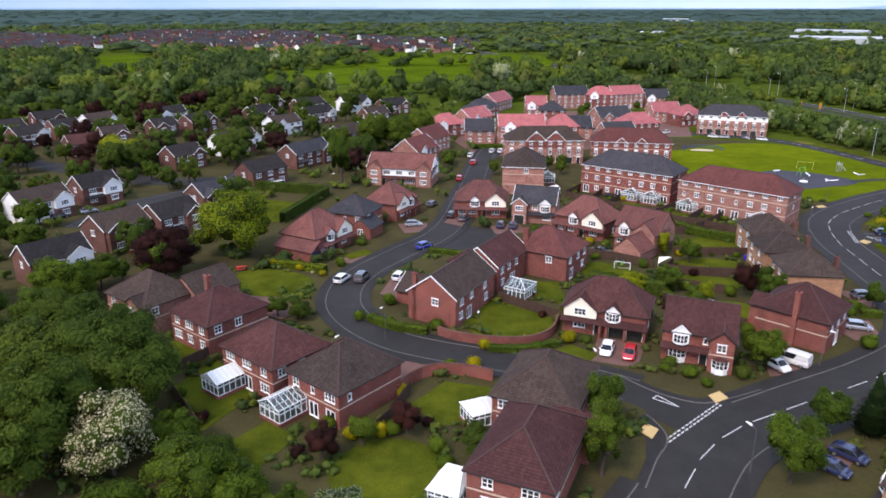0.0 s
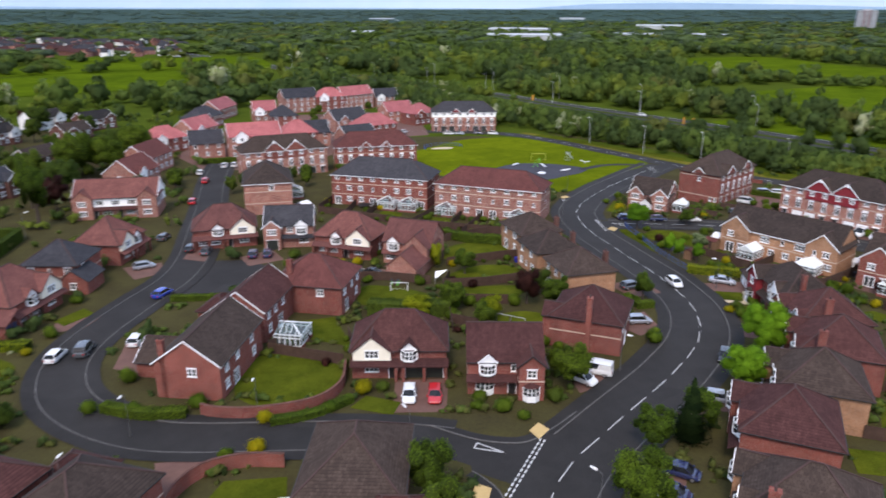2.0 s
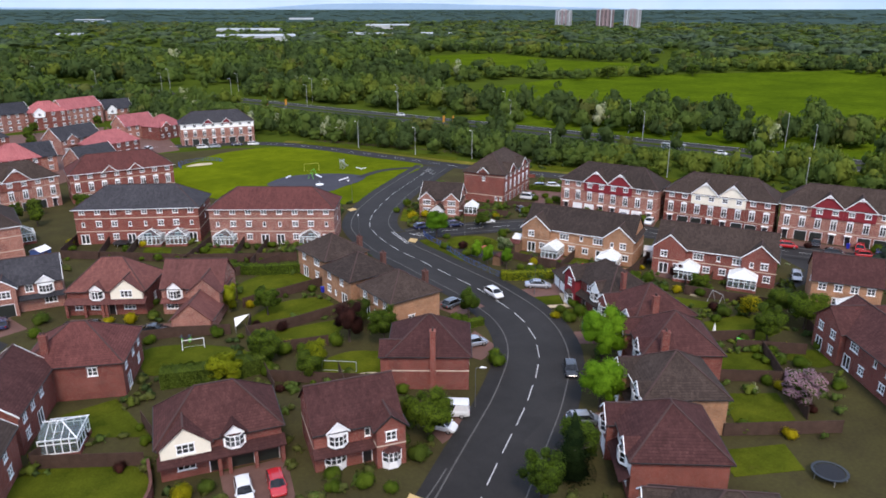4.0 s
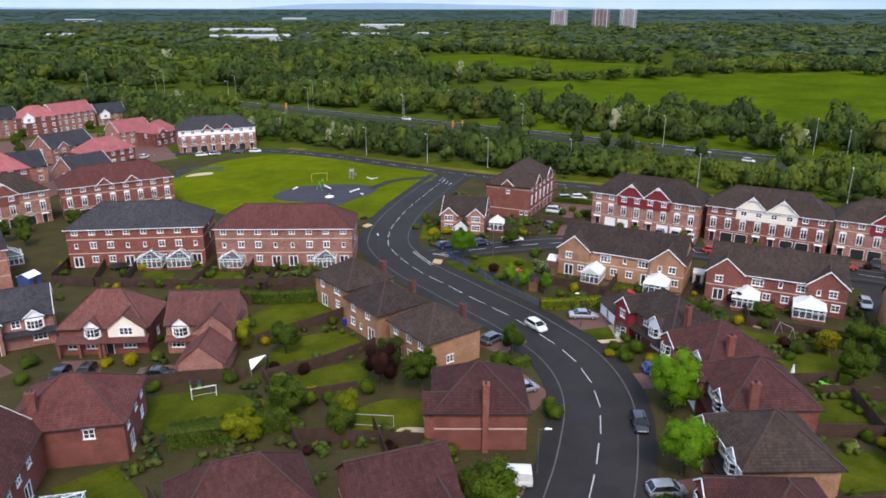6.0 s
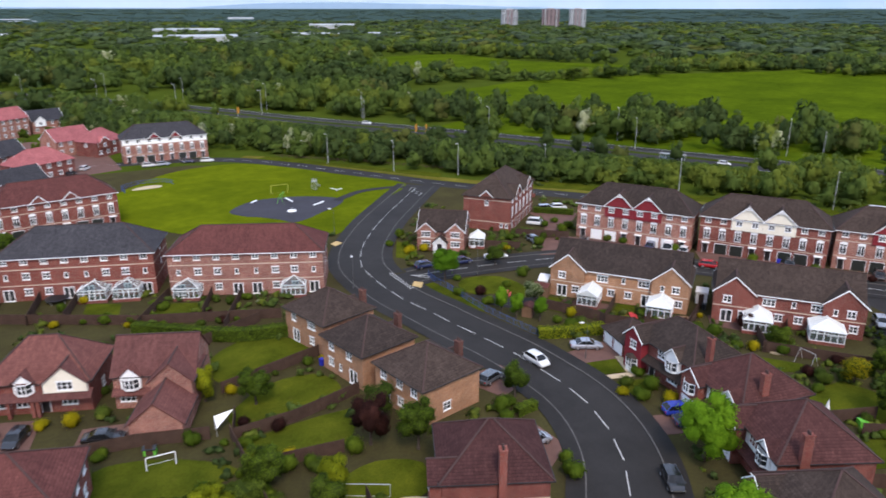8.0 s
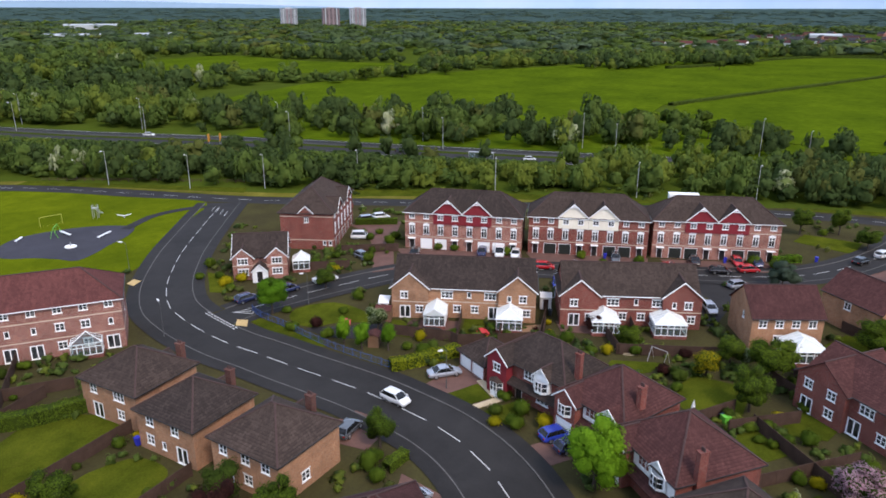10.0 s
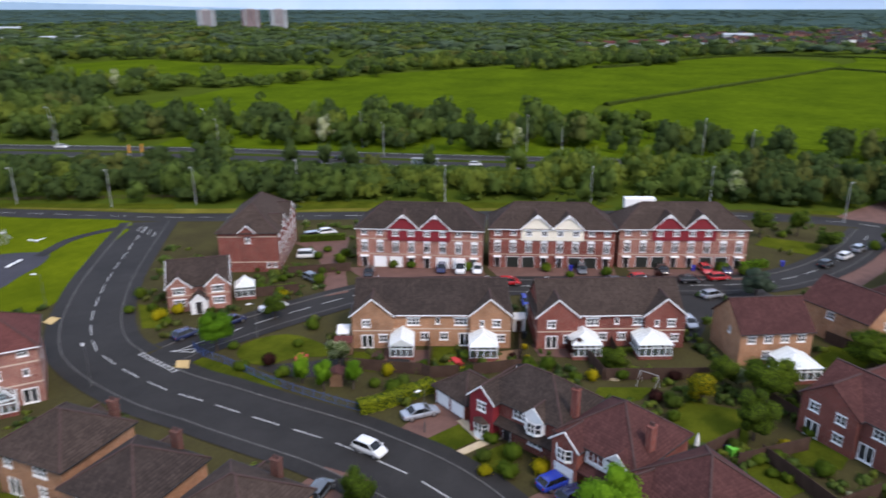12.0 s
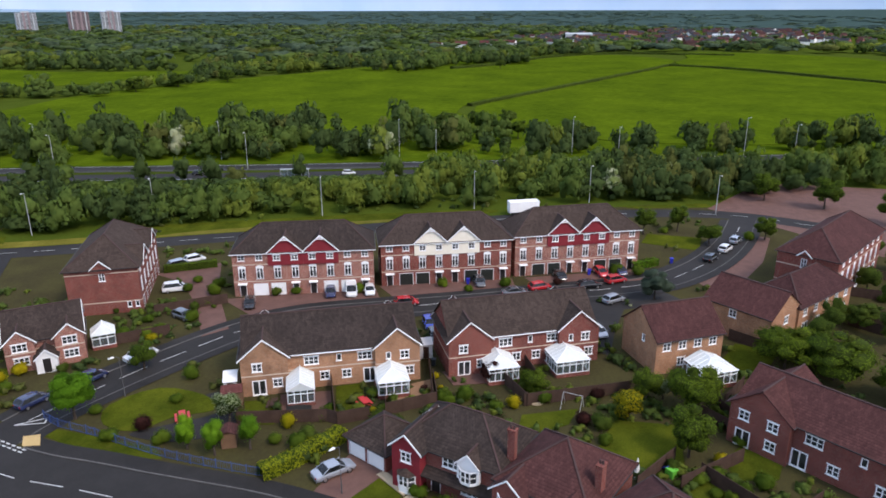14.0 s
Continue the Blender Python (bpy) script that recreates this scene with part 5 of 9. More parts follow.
h = thing("apartment_block", 157.6, 35.6, -127, "three-storey red-brick block with small gable", "apartment block")
volume(h, -4.8, -12.5, 4.8, 12.5, 7.9, "hip", 36, "brick_red", "roof_brown", {"S": [("tall", -0.5, 5.4)], "E": row("jul", 3.05, 7, 23) + row("sq", 6.3, 7, 23) + row("fd", 0.05, 7, 23)}, band=(2.6, 5.5))
volume(h, -1.4, -12.8, 0.6, -7, 7.7, "gy", 42, "brick_red", "roof_brown", {}, z0=7.2, over=0.2, ridge=False)
h = thing("terrace_block", 94.0, 48.0, -133, "two-storey red-brick terrace with patio doors and brown roof", "terrace")
volume(h, -19, -4.4, 12.9, 4.4, 5.1, "gx", 33, "brick_red", "roof_brown", {"S": [("w3", -7.4, 3.3), ("fd", -8.6, 0.05), ("w2", -5.2, 0.95), ("w1", -2.6, 3.4), ("w3", 0.6, 3.3), ("w2", -0.6, 0.95), ("fd", 2.6, 0.05), ("w3", 6.0, 3.3), ("w2", 6.5, 0.95)], "N": row("w2", 3.2, 8, 30)}, boards=None)
volume(h, -19.3, -5.2, -12.6, 4.0, 5.1, "gy", 37, "brick_red", "roof_brown", {"S": [("w2", -1.7, 3.3), ("w2", 1.5, 3.3), ("fd", -1.6, 0.05), ("w2", 1.5, 0.95)]}, boards=None)
volume(h, 6.6, -5.0, 13.0, 4.0, 5.1, "gy", 37, "brick_red", "roof_brown", {"S": [("w2", -1.6, 3.3), ("w2", 1.6, 3.3), ("fd", -1.6, 0.05), ("w2", 1.5, 0.95)]}, boards=None)
h = thing("apartment_block", 136.6, 158.9, -69, "three-storey red-brick block with white-edged small gable", "apartment block")
volume(h, -5.4, -9.9, 5.4, 9.9, 7.9, "hip", 36, "brick_red", "roof_dark", {"S": [("tall", 0, 5.6), ("w1", 3.5, 0.9), ("w1", 4.7, 0.9)], "E": row("jul", 3.05, 6, 19) + row("sq", 6.3, 6, 19) + row("dr", 0.03, 6, 19)}, band=(1.9, 6.8))
volume(h, -1.4, -10.2, 1.4, -5, 7.9, "gy", 42, "brick_red", "roof_dark", {}, z0=7.0, over=0.2, ridge=False)
for c in (-4.5, 4.5):
    volume(h, 1, c - 2.2, 5.7, c + 2.2, 7.9, "gx", 40, "brick_red", "roof_dark", {}, z0=7.2, over=0.2)
h = house_thing("cottage", 113.2, 155.4, -56, "brick_mottle", "roof_dark", "and twin white gables")
volume(h, -4.8, -3.6, 4.8, 3.8, 4.4, "gx", 40, "brick_mottle", "roof_dark", {"S": [], "N": row("w2", 2.9, 3, 9)}, band=(2.65,))
for c in (-3.0, 3.0):
    volume(h, c - 1.8, -4.4, c + 1.8, 1, 4.4, "gy", 42, "brick_mottle", "roof_dark", {"S": [("w3", 0, 2.95), ("w3", 0, 0.95)]}, band=(2.65,))
volume(h, -1.3, -6.0, 1.3, -3.5, 2.3, "gy", 42, "offwhite", "roof_dark", {"S": [("dr", 0, 0.03)]}, over=0.2)

# east side of the bend
h = house_thing("detached_house", 92.9, 94.0, -113, "brick_red", "roof_dark", "with a white-edged gable")
volume(h, -5.8, -3.8, 5.6, 4.0, 5.1, "hip", 37, "brick_red", "roof_dark", {"S": [("w3", 0.3, 3.4), ("w3", 2.4, 0.95), ("dr", -1.4, 0.03)], "E": [("w2", 0, 3.2)], "N": row("w2", 3.2, 3, 11)}, band=())
volume(h, -5.9, -5.0, -2.6, 1.0, 5.1, "gy", 42, "maroon", "roof_dark", {"S": [("w2", 0, 3.3)]})
bay(h, -4.2, -5.0, 0.8, 2.1, 1.3, 0.6, "roof_dark", 0.75)
volume(h, 1.2, -4.3, 3.6, 0.0, 5.0, "gy", 44, "white", "roof_dark", {}, z0=3.1, over=0.2)
bay(h, 2.4, -4.3, 3.15, 2.0, 1.35, 0.5, None, 0.2)
lean_to(h, -2.6, 5.8, -3.8, 1.1, 2.35, 3.0, "roof_dark")
chimney(h, 5.7, -1.5, 0, 8.3)
g = thing("double_garage", 96.4, 103.4, -122, "brick double garage with white doors and dark roof", "garage")
volume(g, -2.9, -2.9, 2.9, 2.9, 2.5, "hip", 35, "brick_red", "roof_dark", {"S": [("gw", -1.4, 0.02), ("gw", 1.4, 0.02)]})
for i, (x, y, turn, w, d, tiles, wall) in enumerate(((88.4, 84.2, -119, 9.4, 9.6, "roof_brown", "brick_red"), (81.2, 76.1, -135, 10.2, 10.0, "roof_brown", "brick_red"), (71.0, 70.2, -133, 9.6, 9.6, "roof_dark", "brick_tan"), (60.1, 64.7, -136, 10.4, 9.6, "roof_brown", "brick_red"), (50.6, 53.6, -140, 9.8, 11.0, "roof_dark", "brick_tan"))):
    h = house_thing("detached_house", x, y, turn, wall, tiles, "with a white upper front")
    rng = random.Random(40 + i)
    volume(h, -w / 2, -d / 2, w / 2, d / 2, 5.1, "hip", 36, wall, tiles, {"S": [("w3", 3, 0.95)], "N": auto(w, rng), "W": auto(d, rng)[:1]}, gutter="white" if i == 2 else "gutter")
    up = MB()
    wall_side(up, w - 3.7, 3.0, 4.86, [("w3", -1.6, 3.4)], pose(1.8, -d / 2 - 0.04, 0))
    part("upper_wall", up, M["white"], h, "white rendered upper wall")
    place_opening(h, "w3", pose(0.2, -d / 2 - 0.04, 3.4), True)
    volume(h, -w / 2 + 0.3, -d / 2 - 1.2, -w / 2 + 3.5, 0, 4.9, "gy", 40, wall, tiles, {"S": [("gw", 0, 0.02)]})
    bay(h, -w / 2 + 1.9, -d / 2 - 1.2, 3.1, 2.0, 1.3, 0.5, None, 0.2)
    volume(h, 1.6, -d / 2 - 0.3, 4.0, 0, 5.0, "gy", 42, "white", tiles, {}, z0=3.2, over=0.2, ridge=False)
    bay(h, 2.8, -d / 2 - 0.3, 3.3, 1.9, 1.35, 0.5, None, 0.15)
    lean_to(h, -w / 2 + 3.5, w / 2, -d / 2, 1.1, 2.35, 3.0, tiles)
    if i in (0, 1, 4):
        chimney(h, w / 2 + (-0.7 if i == 0 else 0.2), -1.4 if i == 0 else -d / 2 + 2.4, 4.5 if i == 0 else 0, 8.0, 0.6, 0.95)

# crescent of newer red-roofed houses to the north
FARRED = [(3, 282, 29, 14), (16, 267, -1, 11), (31, 262, 0, 17), (46, 262, 0, 12), (-7, 228, 61, 13), (-3, 250, 61, 15), (20, 331, 57, 18), (29, 358, 61, 20), (47, 342, 0, 10), (52, 322, 0, 11), (54, 275, 0, 11), (67, 365, 10, 17), (82, 363, 0, 14), (95, 366, 20, 18), (74, 303, 20, 16), (80, 284, 15, 16), (113, 372, 0, 12), (101, 318, 10, 13), (108, 308, 20, 12), (66, 259, 15, 12), (15, 300, 52, 16)]
FAR_TILES = ["roof_red", "roof_slate", "roof_red", "roof_red", "roof_rust", "roof_rust", "roof_slate", "roof_red", "roof_red", "roof_slate", "roof_slate", "roof_slate", "roof_red", "roof_red", "roof_slate", "roof_red", "roof_slate", "roof_red", "roof_red", "roof_slate", "roof_red"]
for i, ((x, y, turn, w), tiles) in enumerate(zip(FARRED, FAR_TILES)):
    wall = "brick_mottle" if i % 3 else "brick_red"
    h = house_thing("town_house", x, y, turn, wall, tiles, "in a dense crescent")
    e = 7.6 if i in (2, 3, 11, 12, 13) else 5.2
    d = 9.5
    volume(h, -w / 2, -d / 2, w / 2, d / 2, e, "hip" if i % 3 == 0 else "gx", 38, wall, tiles, {"S": row("w2", e - 1.75, max(2, int(w / 3)), w) + row("w2", 0.95, max(2, int(w / 3)), w) + (row("w2", 3.4, max(2, int(w / 3)), w) if e > 6 else []), "E": [("w2", 0, 3.2)], "W": [("w2", 0, 3.2)]}, ridge=False, far=True)
    if i % 2 == 0:
        volume(h, -w / 4 - 1.9, -d / 2 - 0.6, -w / 4 + 1.9, 1, e, "gy", 40, "white" if i % 4 == 0 or e > 6 else wall, tiles, {"S": [("w2", 0, e - 1.8)]}, z0=e - 2.3, over=0.2, ridge=False, far=True)

# older estate to the north-west: dark roofs, white boards
OLD_A = [(-68.2, 143.4, 58, 11, "b"), (-59.6, 151.8, 56, 10.6, "b"), (-71.5, 123.6, 50, 11, "g"), (-80, 108, 45, 10, "b"), (-96, 164, 58, 12.4, "w"), (-89.6, 179.6, 52, 10, "w"), (-56.6, 170.8, 52, 9, "s"), (-81, 221.1, 56, 11, "b"), (-71.8, 247.8, 60, 17, "w"), (-50.4, 198.1, 54, 12.5, "p"), (-42.8, 226.4, 56, 16, "s"), (-107, 147, 55, 11, "w")]
OLD_B = [(-63, 287, 54, 14, "w"), (-54, 315.8, 56, 16, "w"), (-99, 292, 62, 13, "b"), (-108.8, 279, 52, 10, "b"), (-141, 294, 62, 13, "w"), (-151.4, 260, 60, 12, "w"), (-147, 277.4, 52, 10, "b"), (-122, 241.5, 45, 11, "r"), (-119.6, 259, 45, 9, "b"), (-63, 346, 50, 16, "w"), (-42, 354, 45, 15, "w"), (-22, 344, 40, 14, "b"), (-28, 312, 45, 12, "b"), (-84, 352, 50, 13, "b"), (-165, 300, 50, 12, "b"), (-168, 275, 55, 12, "w"), (-34, 262, 55, 13, "b"), (-80, 318, 55, 12, "b"), (-119, 315, 50, 13, "w")]
for i, (x, y, turn, w, look_) in enumerate(OLD_A + OLD_B):
    words = {"w": "older house with dark roof and white upper front", "s": "older brick house with blue-grey slate roof", "p": "plain older brown-brick house with dark roof", "r": "older house with purple-brown tiled roof"}
    h = thing("older_house", x, y, turn, words.get(look_, "older brown-brick house with dark roof and white bargeboards"), "house", "older estate houses")
    d = 8.0
    tiles = {"s": "roof_slate", "r": "roof_brown"}.get(look_, "roof_char" if i % 4 else "roof_dark")
    white = look_ in "wg"
    board = "door_dark" if look_ == "p" else "offwhite"
    n = max(2, int(w / 3.5))
    volume(h, -w / 2, -d / 2, w / 2, d / 2, 5.0, "gx", 34, "offwhite" if look_ == "w" and i % 2 == 0 else "brick_dull", tiles, {"S": row("w3", 3.2, n, w) + row("w3", 0.9, n, w), "E": [("w1", 0, 3.3)], "W": [("w2", 0, 3.3)], "N": row("w3", 3.2, 2, w)}, ridge=False, far=True, boards=board)
    if look_ == "p":
        continue
    c = (1 if i % 3 else -1) * (w / 2 - 2.6)
    volume(h, c - 2.3, -d / 2 - 1.3, c + 2.3, 1, 5.0, "gy", 34, "offwhite" if white else "brick_dull", tiles, {"S": [("w3", 0, 3.2)]}, z0=2.6, ridge=False, far=True, boards=board)
    lw = MB()
    wall_side(lw, 4.5, 0, 2.6, [("w3", 0, 0.9)], pose(c, -d / 2 - 1.28, 0))
    for sx in (-2.25, 2.25):
        lw.poly((c + sx, -d / 2 - 1.28, 0), (c + sx, -d / 2, 0), (c + sx, -d / 2, 2.6), (c + sx, -d / 2 - 1.28, 2.6))
    part("lower_wall", lw, M["brick_dull"], h)
    place_opening(h, "w3", pose(c, -d / 2 - 1.28, 0.9), True)
    if look_ in "wb":
        pn, k = MB(), -c * 0.45
        for z0, z1 in ((2.5, 3.15), (4.4, 4.95)) if look_ == "w" else ((2.55, 2.95),):
            pn.box(k - w * 0.24, -d / 2 - 0.06, z0, k + w * 0.24, -d / 2 - 0.02, z1)
        part("cladding_panel", pn, M["offwhite"], h, "white weatherboard panels")
    lean_to(h, -c - 2.4, -c + 2.4, -d / 2, 1.4, 2.3, 2.75, tiles)


# ---- lawns, drives, patios ----
GARDENS = [(-70, 62), (-40, 40), (30, 30), (70, 44), (110, 20), (175, 5), (204, 20), (207, 60), (190, 100), (168, 158), (140, 240), (118, 268), (20, 300), (-60, 360), (-190, 330), (-190, 200), (-110, 130)]
gd = MB()
gd.poly(*[(x, y, 0.008) for x, y in GARDENS])
setting("garden_ground", gd, M["garden"], "dark soil and rough grass between the houses", "ground")
LAWNS_WEST = [
    [(5.8, 101.0), (9.0, 109.7), (15.0, 108.5), (18.6, 103.8), (17.4, 98.5), (11.6, 95.8)],
    [(16.8, 120.2), (22.5, 119.7), (22.3, 109.6), (16.7, 114.7)],
    [(-36.8, 123.3), (-33.9, 127.0), (-26.9, 124.8), (-23.1, 120.4), (-25.1, 115.4), (-32.0, 114.9)],
    [(-34.2, 81.4), (-31.3, 89.3), (-24.1, 79.9), (-27.7, 72.6)],
    [(-23.8, 68.5), (-20.3, 73.2), (-16.3, 70.2), (-19.5, 64.3)],
    [(-2.2, 77.7), (1.8, 82.8), (7.4, 81.2), (5.9, 74.4), (1.0, 73.1)],
    [(-10.5, 64.2), (-6.9, 69.0), (-1.6, 68.4), (1.0, 64.2), (-1.3, 59.3), (-8.3, 59.3)],
    [(-40.6, 94.8), (-37.0, 96.7), (-32.7, 91.1), (-35.8, 86.0)],
    [(18.2, 92.4), (20.6, 94.2), (23.8, 91.3), (22.1, 89.2)],
]
LAWNS_MID = [
    [(52.7, 145.0), (61.4, 146.8), (65.2, 139.6), (64.2, 135.6), (57.0, 136.2), (50.4, 137.6)],
    [(46.9, 130.4), (54.1, 133.2), (60.0, 131.0), (60.6, 126.8), (58.4, 124.8), (50.7, 125.8), (46.5, 127.4)],
    [(44.9, 124.2), (57.4, 120.8), (55.3, 117.3), (51.5, 115.6), (44.5, 118.4), (43.6, 121.4)],
    [(47.5, 110.6), (52.4, 110.4), (55.6, 106.5), (52.4, 102.8), (49.4, 104.2), (45.6, 107.8)],
    [(30.1, 130.4), (33.3, 130.7), (38.3, 126.4), (41.4, 120.5), (36.4, 119.9), (31.4, 121.8), (28.2, 123.8)],
    [(87.5, 105.4), (91.4, 103.0), (88.9, 100.2), (86.3, 102.0)],
    [(84.9, 100.2), (89.4, 96.9), (87.6, 94.7), (83.0, 96.8)],
    [(46.0, 172.0), (49.6, 178.3), (53.4, 174.0), (49.6, 167.3)],
    [(53.2, 163.7), (57.6, 169.6), (62.9, 164.3), (56.3, 159.1)],
]
LAWNS_EAST = [
    [(97.8, 136.9), (101.4, 138.4), (105.6, 134.8), (104.7, 129.0), (102.1, 126.3), (99.9, 130.3), (97.0, 132.9)],
    [(94.1, 141.9), (95.5, 141.9), (93.6, 129.6), (91.9, 128.0), (91.7, 135.2)],
    [(102.6, 88.6), (105.4, 88.3), (107.4, 82.3), (104.2, 83.4), (102.3, 86.0)],
    [(99.3, 79.8), (105.3, 77.4), (105.0, 71.0), (98.3, 71.6), (96.2, 76.6)],
    [(123.3, 61.1), (128.0, 58.4), (126.9, 53.3), (120.6, 56.6), (119.2, 61.3)],
    [(99.4, 66.2), (103.0, 63.3), (100.9, 60.4), (96.7, 62.2), (96.0, 66.4)],
]
LAWNS_EDGE = [
    [(168.7, 167.6), (174.8, 170.6), (180.5, 155.9), (189.3, 128.6), (196, 104), (192.5, 104), (186.2, 122.5), (174.8, 155.7)],
    [(204.5, 66.3), (209.5, 46.4), (206.2, 45.9), (203.3, 62)],
    [(175.6, 64.9), (181.4, 62.9), (179.9, 53.2), (172.1, 55.3)],
    [(86.2, 71.3), (89.7, 74.0), (95.0, 69.7), (91.7, 66.2)],
    [(75.3, 63.7), (80.0, 67.5), (84.8, 63.2), (80.5, 59.4)],
    [(65.2, 58.9), (67.8, 62.1), (74.0, 57.9), (71.1, 54.8)],
    [(-42.8, 161.2), (-45.1, 179.7), (-37.1, 176.8), (-37.2, 160.8)],
    [(-18.6, 135.6), (-14.8, 139.0), (-13.3, 136.3), (-17.0, 133.2)],
    [(101.2, 157.1), (107.7, 163.5), (108.0, 158.1), (102.4, 154.0)],
]
LAWN_N = 0
for group_ in (LAWNS_WEST, LAWNS_MID, LAWNS_EAST, LAWNS_EDGE):
    for p in group_:
        mx, my = sum(q[0] for q in p) / len(p), sum(q[1] for q in p) / len(p)
        p = [(mx + (q[0] - mx) * (1.13 if group_ is not LAWNS_MID else 1.02), my + (q[1] - my) * (1.13 if group_ is not LAWNS_MID else 1.02)) for q in p]
        patch("lawn", p if len(p) < 6 else rounded(p, 3), "lawn", "mown garden lawn with worn patches", "lawn", 0.05 + 0.003 * (LAWN_N % 5))
        LAWN_N += 1
patch("verge_north", [(158.5, 198), (163, 201), (153, 231), (143, 262), (138, 261), (149, 231)], "lawn", "grass verge along the road", "verge", 0.07)
PAVED = [
    [(25.3, 97.0), (32.0, 94.6), (28.6, 87.0), (22.4, 89.4)], [(-9.7, 114.8), (-5.2, 111.0), (-4.6, 119.3), (-8.0, 123.2)], [(-5.0, 89.6), (0.9, 87.9), (-1.7, 85.1), (-4.6, 81.8)],
    [(-20.3, 131.2), (-14.5, 130.5), (-12.0, 134.5), (-17, 137)], [(63.0, 100.7), (64.2, 95.6), (68.9, 96.7), (70.5, 103)], [(47.5, 89.3), (54.6, 89.6), (52.0, 85.4), (46.3, 84.6)],
    [(135.4, 139.6), (144.2, 115.4), (138.3, 113.0), (129.9, 132.6)], [(144.6, 114.6), (151.3, 91.6), (145.9, 90.6), (139.7, 111.0)], [(151.9, 89.4), (158.8, 69.1), (153.4, 68.0), (147.3, 86.0)],
]
PAVED_B = [
    [(145.4, 157.0), (152.9, 147.5), (139, 142.0), (124.4, 133.7), (121.2, 136.6), (132, 142.5), (142, 150)], [(87.0, 109.6), (95.9, 106.9), (92.9, 101.2), (86.6, 106.0)],
    [(22.2, 144.6), (26.8, 139.0), (31.0, 146.2), (26.5, 150)], [(30.6, 136.6), (36.1, 133.3), (38.4, 137.4), (33.5, 140.5)], [(72, 116), (79, 114), (78.5, 108.5), (72.5, 108.5)],
    [(81.0, 92.5), (86.5, 88.0), (84.0, 84.8), (78.5, 89.2)], [(47.4, 67.9), (48.4, 66.6), (44.9, 63.0), (43.4, 64.4)], [(-31, 116), (-21, 108), (-25, 104), (-35, 110)], [(62, 72.5), (66, 75.5), (60, 79), (57.5, 76.5)],
    [(-9, 158), (-2, 158.5), (-2, 152), (-7, 150.5)], [(12.5, 156), (19.5, 158), (20.5, 151), (13.5, 150)], [(4, 166), (8.5, 163), (7, 155), (2, 159)],
]
PAVED_C = [[(84.2, 277.6), (101.0, 277.6), (112.6, 319.5), (99.8, 319.5)]]
for p in PAVED + PAVED_B + PAVED_C:
    patch("driveway", p, "paving", "reddish-brown block-paved driveway", "driveway", 0.04)
patch("patio", rounded([(49.6, 104.2), (52.3, 101.4), (51.1, 99.8), (48.0, 102.4)], 4), "flag", "buff paved round garden patio", "patio", 0.08)
patch("garden_path", [(44.4, 107.3), (48.6, 103.2), (48.0, 102.4), (43.9, 106.6)], "flag", "buff flagged garden path", "path", 0.07)
patch("garden_path", [(85.9, 101.8), (85.5, 100.9), (91.0, 96.9), (91.7, 97.8)], "flag", "buff flagged garden path", "path", 0.09)
patch("garden_path", [(92.0, 103.4), (92.8, 102.7), (89.8, 99.4), (89.0, 100.0)], "flag", "buff flagged garden path", "path", 0.094)
patch("garden_path", [(29.2, 133.0), (29.9, 132.3), (25.2, 121.3), (24.5, 122.0)], "flag", "buff flagged garden path", "path", 0.09)
patch("parklet_path", rounded([(104.5, 128.5), (101.5, 125.0), (97, 131.8), (95.5, 133), (95, 127.5), (97.5, 122.5), (101.5, 122.5), (106, 126.5)], 4), "footway", "dark asphalt path through a small green", "path", 0.045)
patch("lawn", [(104.3, 122.9), (105.2, 119.2), (99.8, 117.4), (99.4, 120.7)], "lawn", "small square of garden lawn", "lawn", 0.085)
patch("lawn", [(109.3, 112.6), (110.6, 109.4), (102.5, 107.2), (100.9, 110.2)], "lawn", "small square of garden lawn", "lawn", 0.088)
patch("patio", [(106.4, 119.0), (108.2, 112.9), (101.9, 111.1), (101.1, 116.9)], "paving", "brown block-paved garden patio", "patio", 0.072)
patch("patio", [(108.9, 106.4), (112.8, 100.6), (106.8, 99.7), (104.8, 104.3)], "clay", "tan clay-paved garden patio", "patio", 0.091)
patch("patio", [(114.9, 99.5), (116.0, 94.4), (112.6, 93.3), (111.5, 97.6)], "paving", "brown block-paved garden patio", "patio", 0.086)
deck = MB()
deck.extrude([(103.8, 117.3), (101.2, 116.4), (101.5, 113.4), (104.1, 114.2)], 0, 0.35)
tagged(new("garden_deck", deck.mesh("garden_deck", M["footway"])), "raised grey timber garden deck beside a conservatory", "deck")
for x, y, turn in ((37.0, 78.9, 35), (25.9, 71.2, 60), (98.2, 172.2, 20), (93.0, 143.3, 40)):
    mb = MB()
    mb.extrude([(-1.5, -0.7), (0.9, -0.9), (1.5, 0.8), (-0.6, 1.0)], 0.1, 0.17)
    tagged(new("tactile_paving", mb.mesh("tactile_paving", M["tactile"])), "buff tactile paving at a dropped kerb", "paving", "", "structure").matrix_basis = pose(x, y, 0, 0, 0, turn)


# ---- fences and garden walls ----
FENCE_MESH = {}


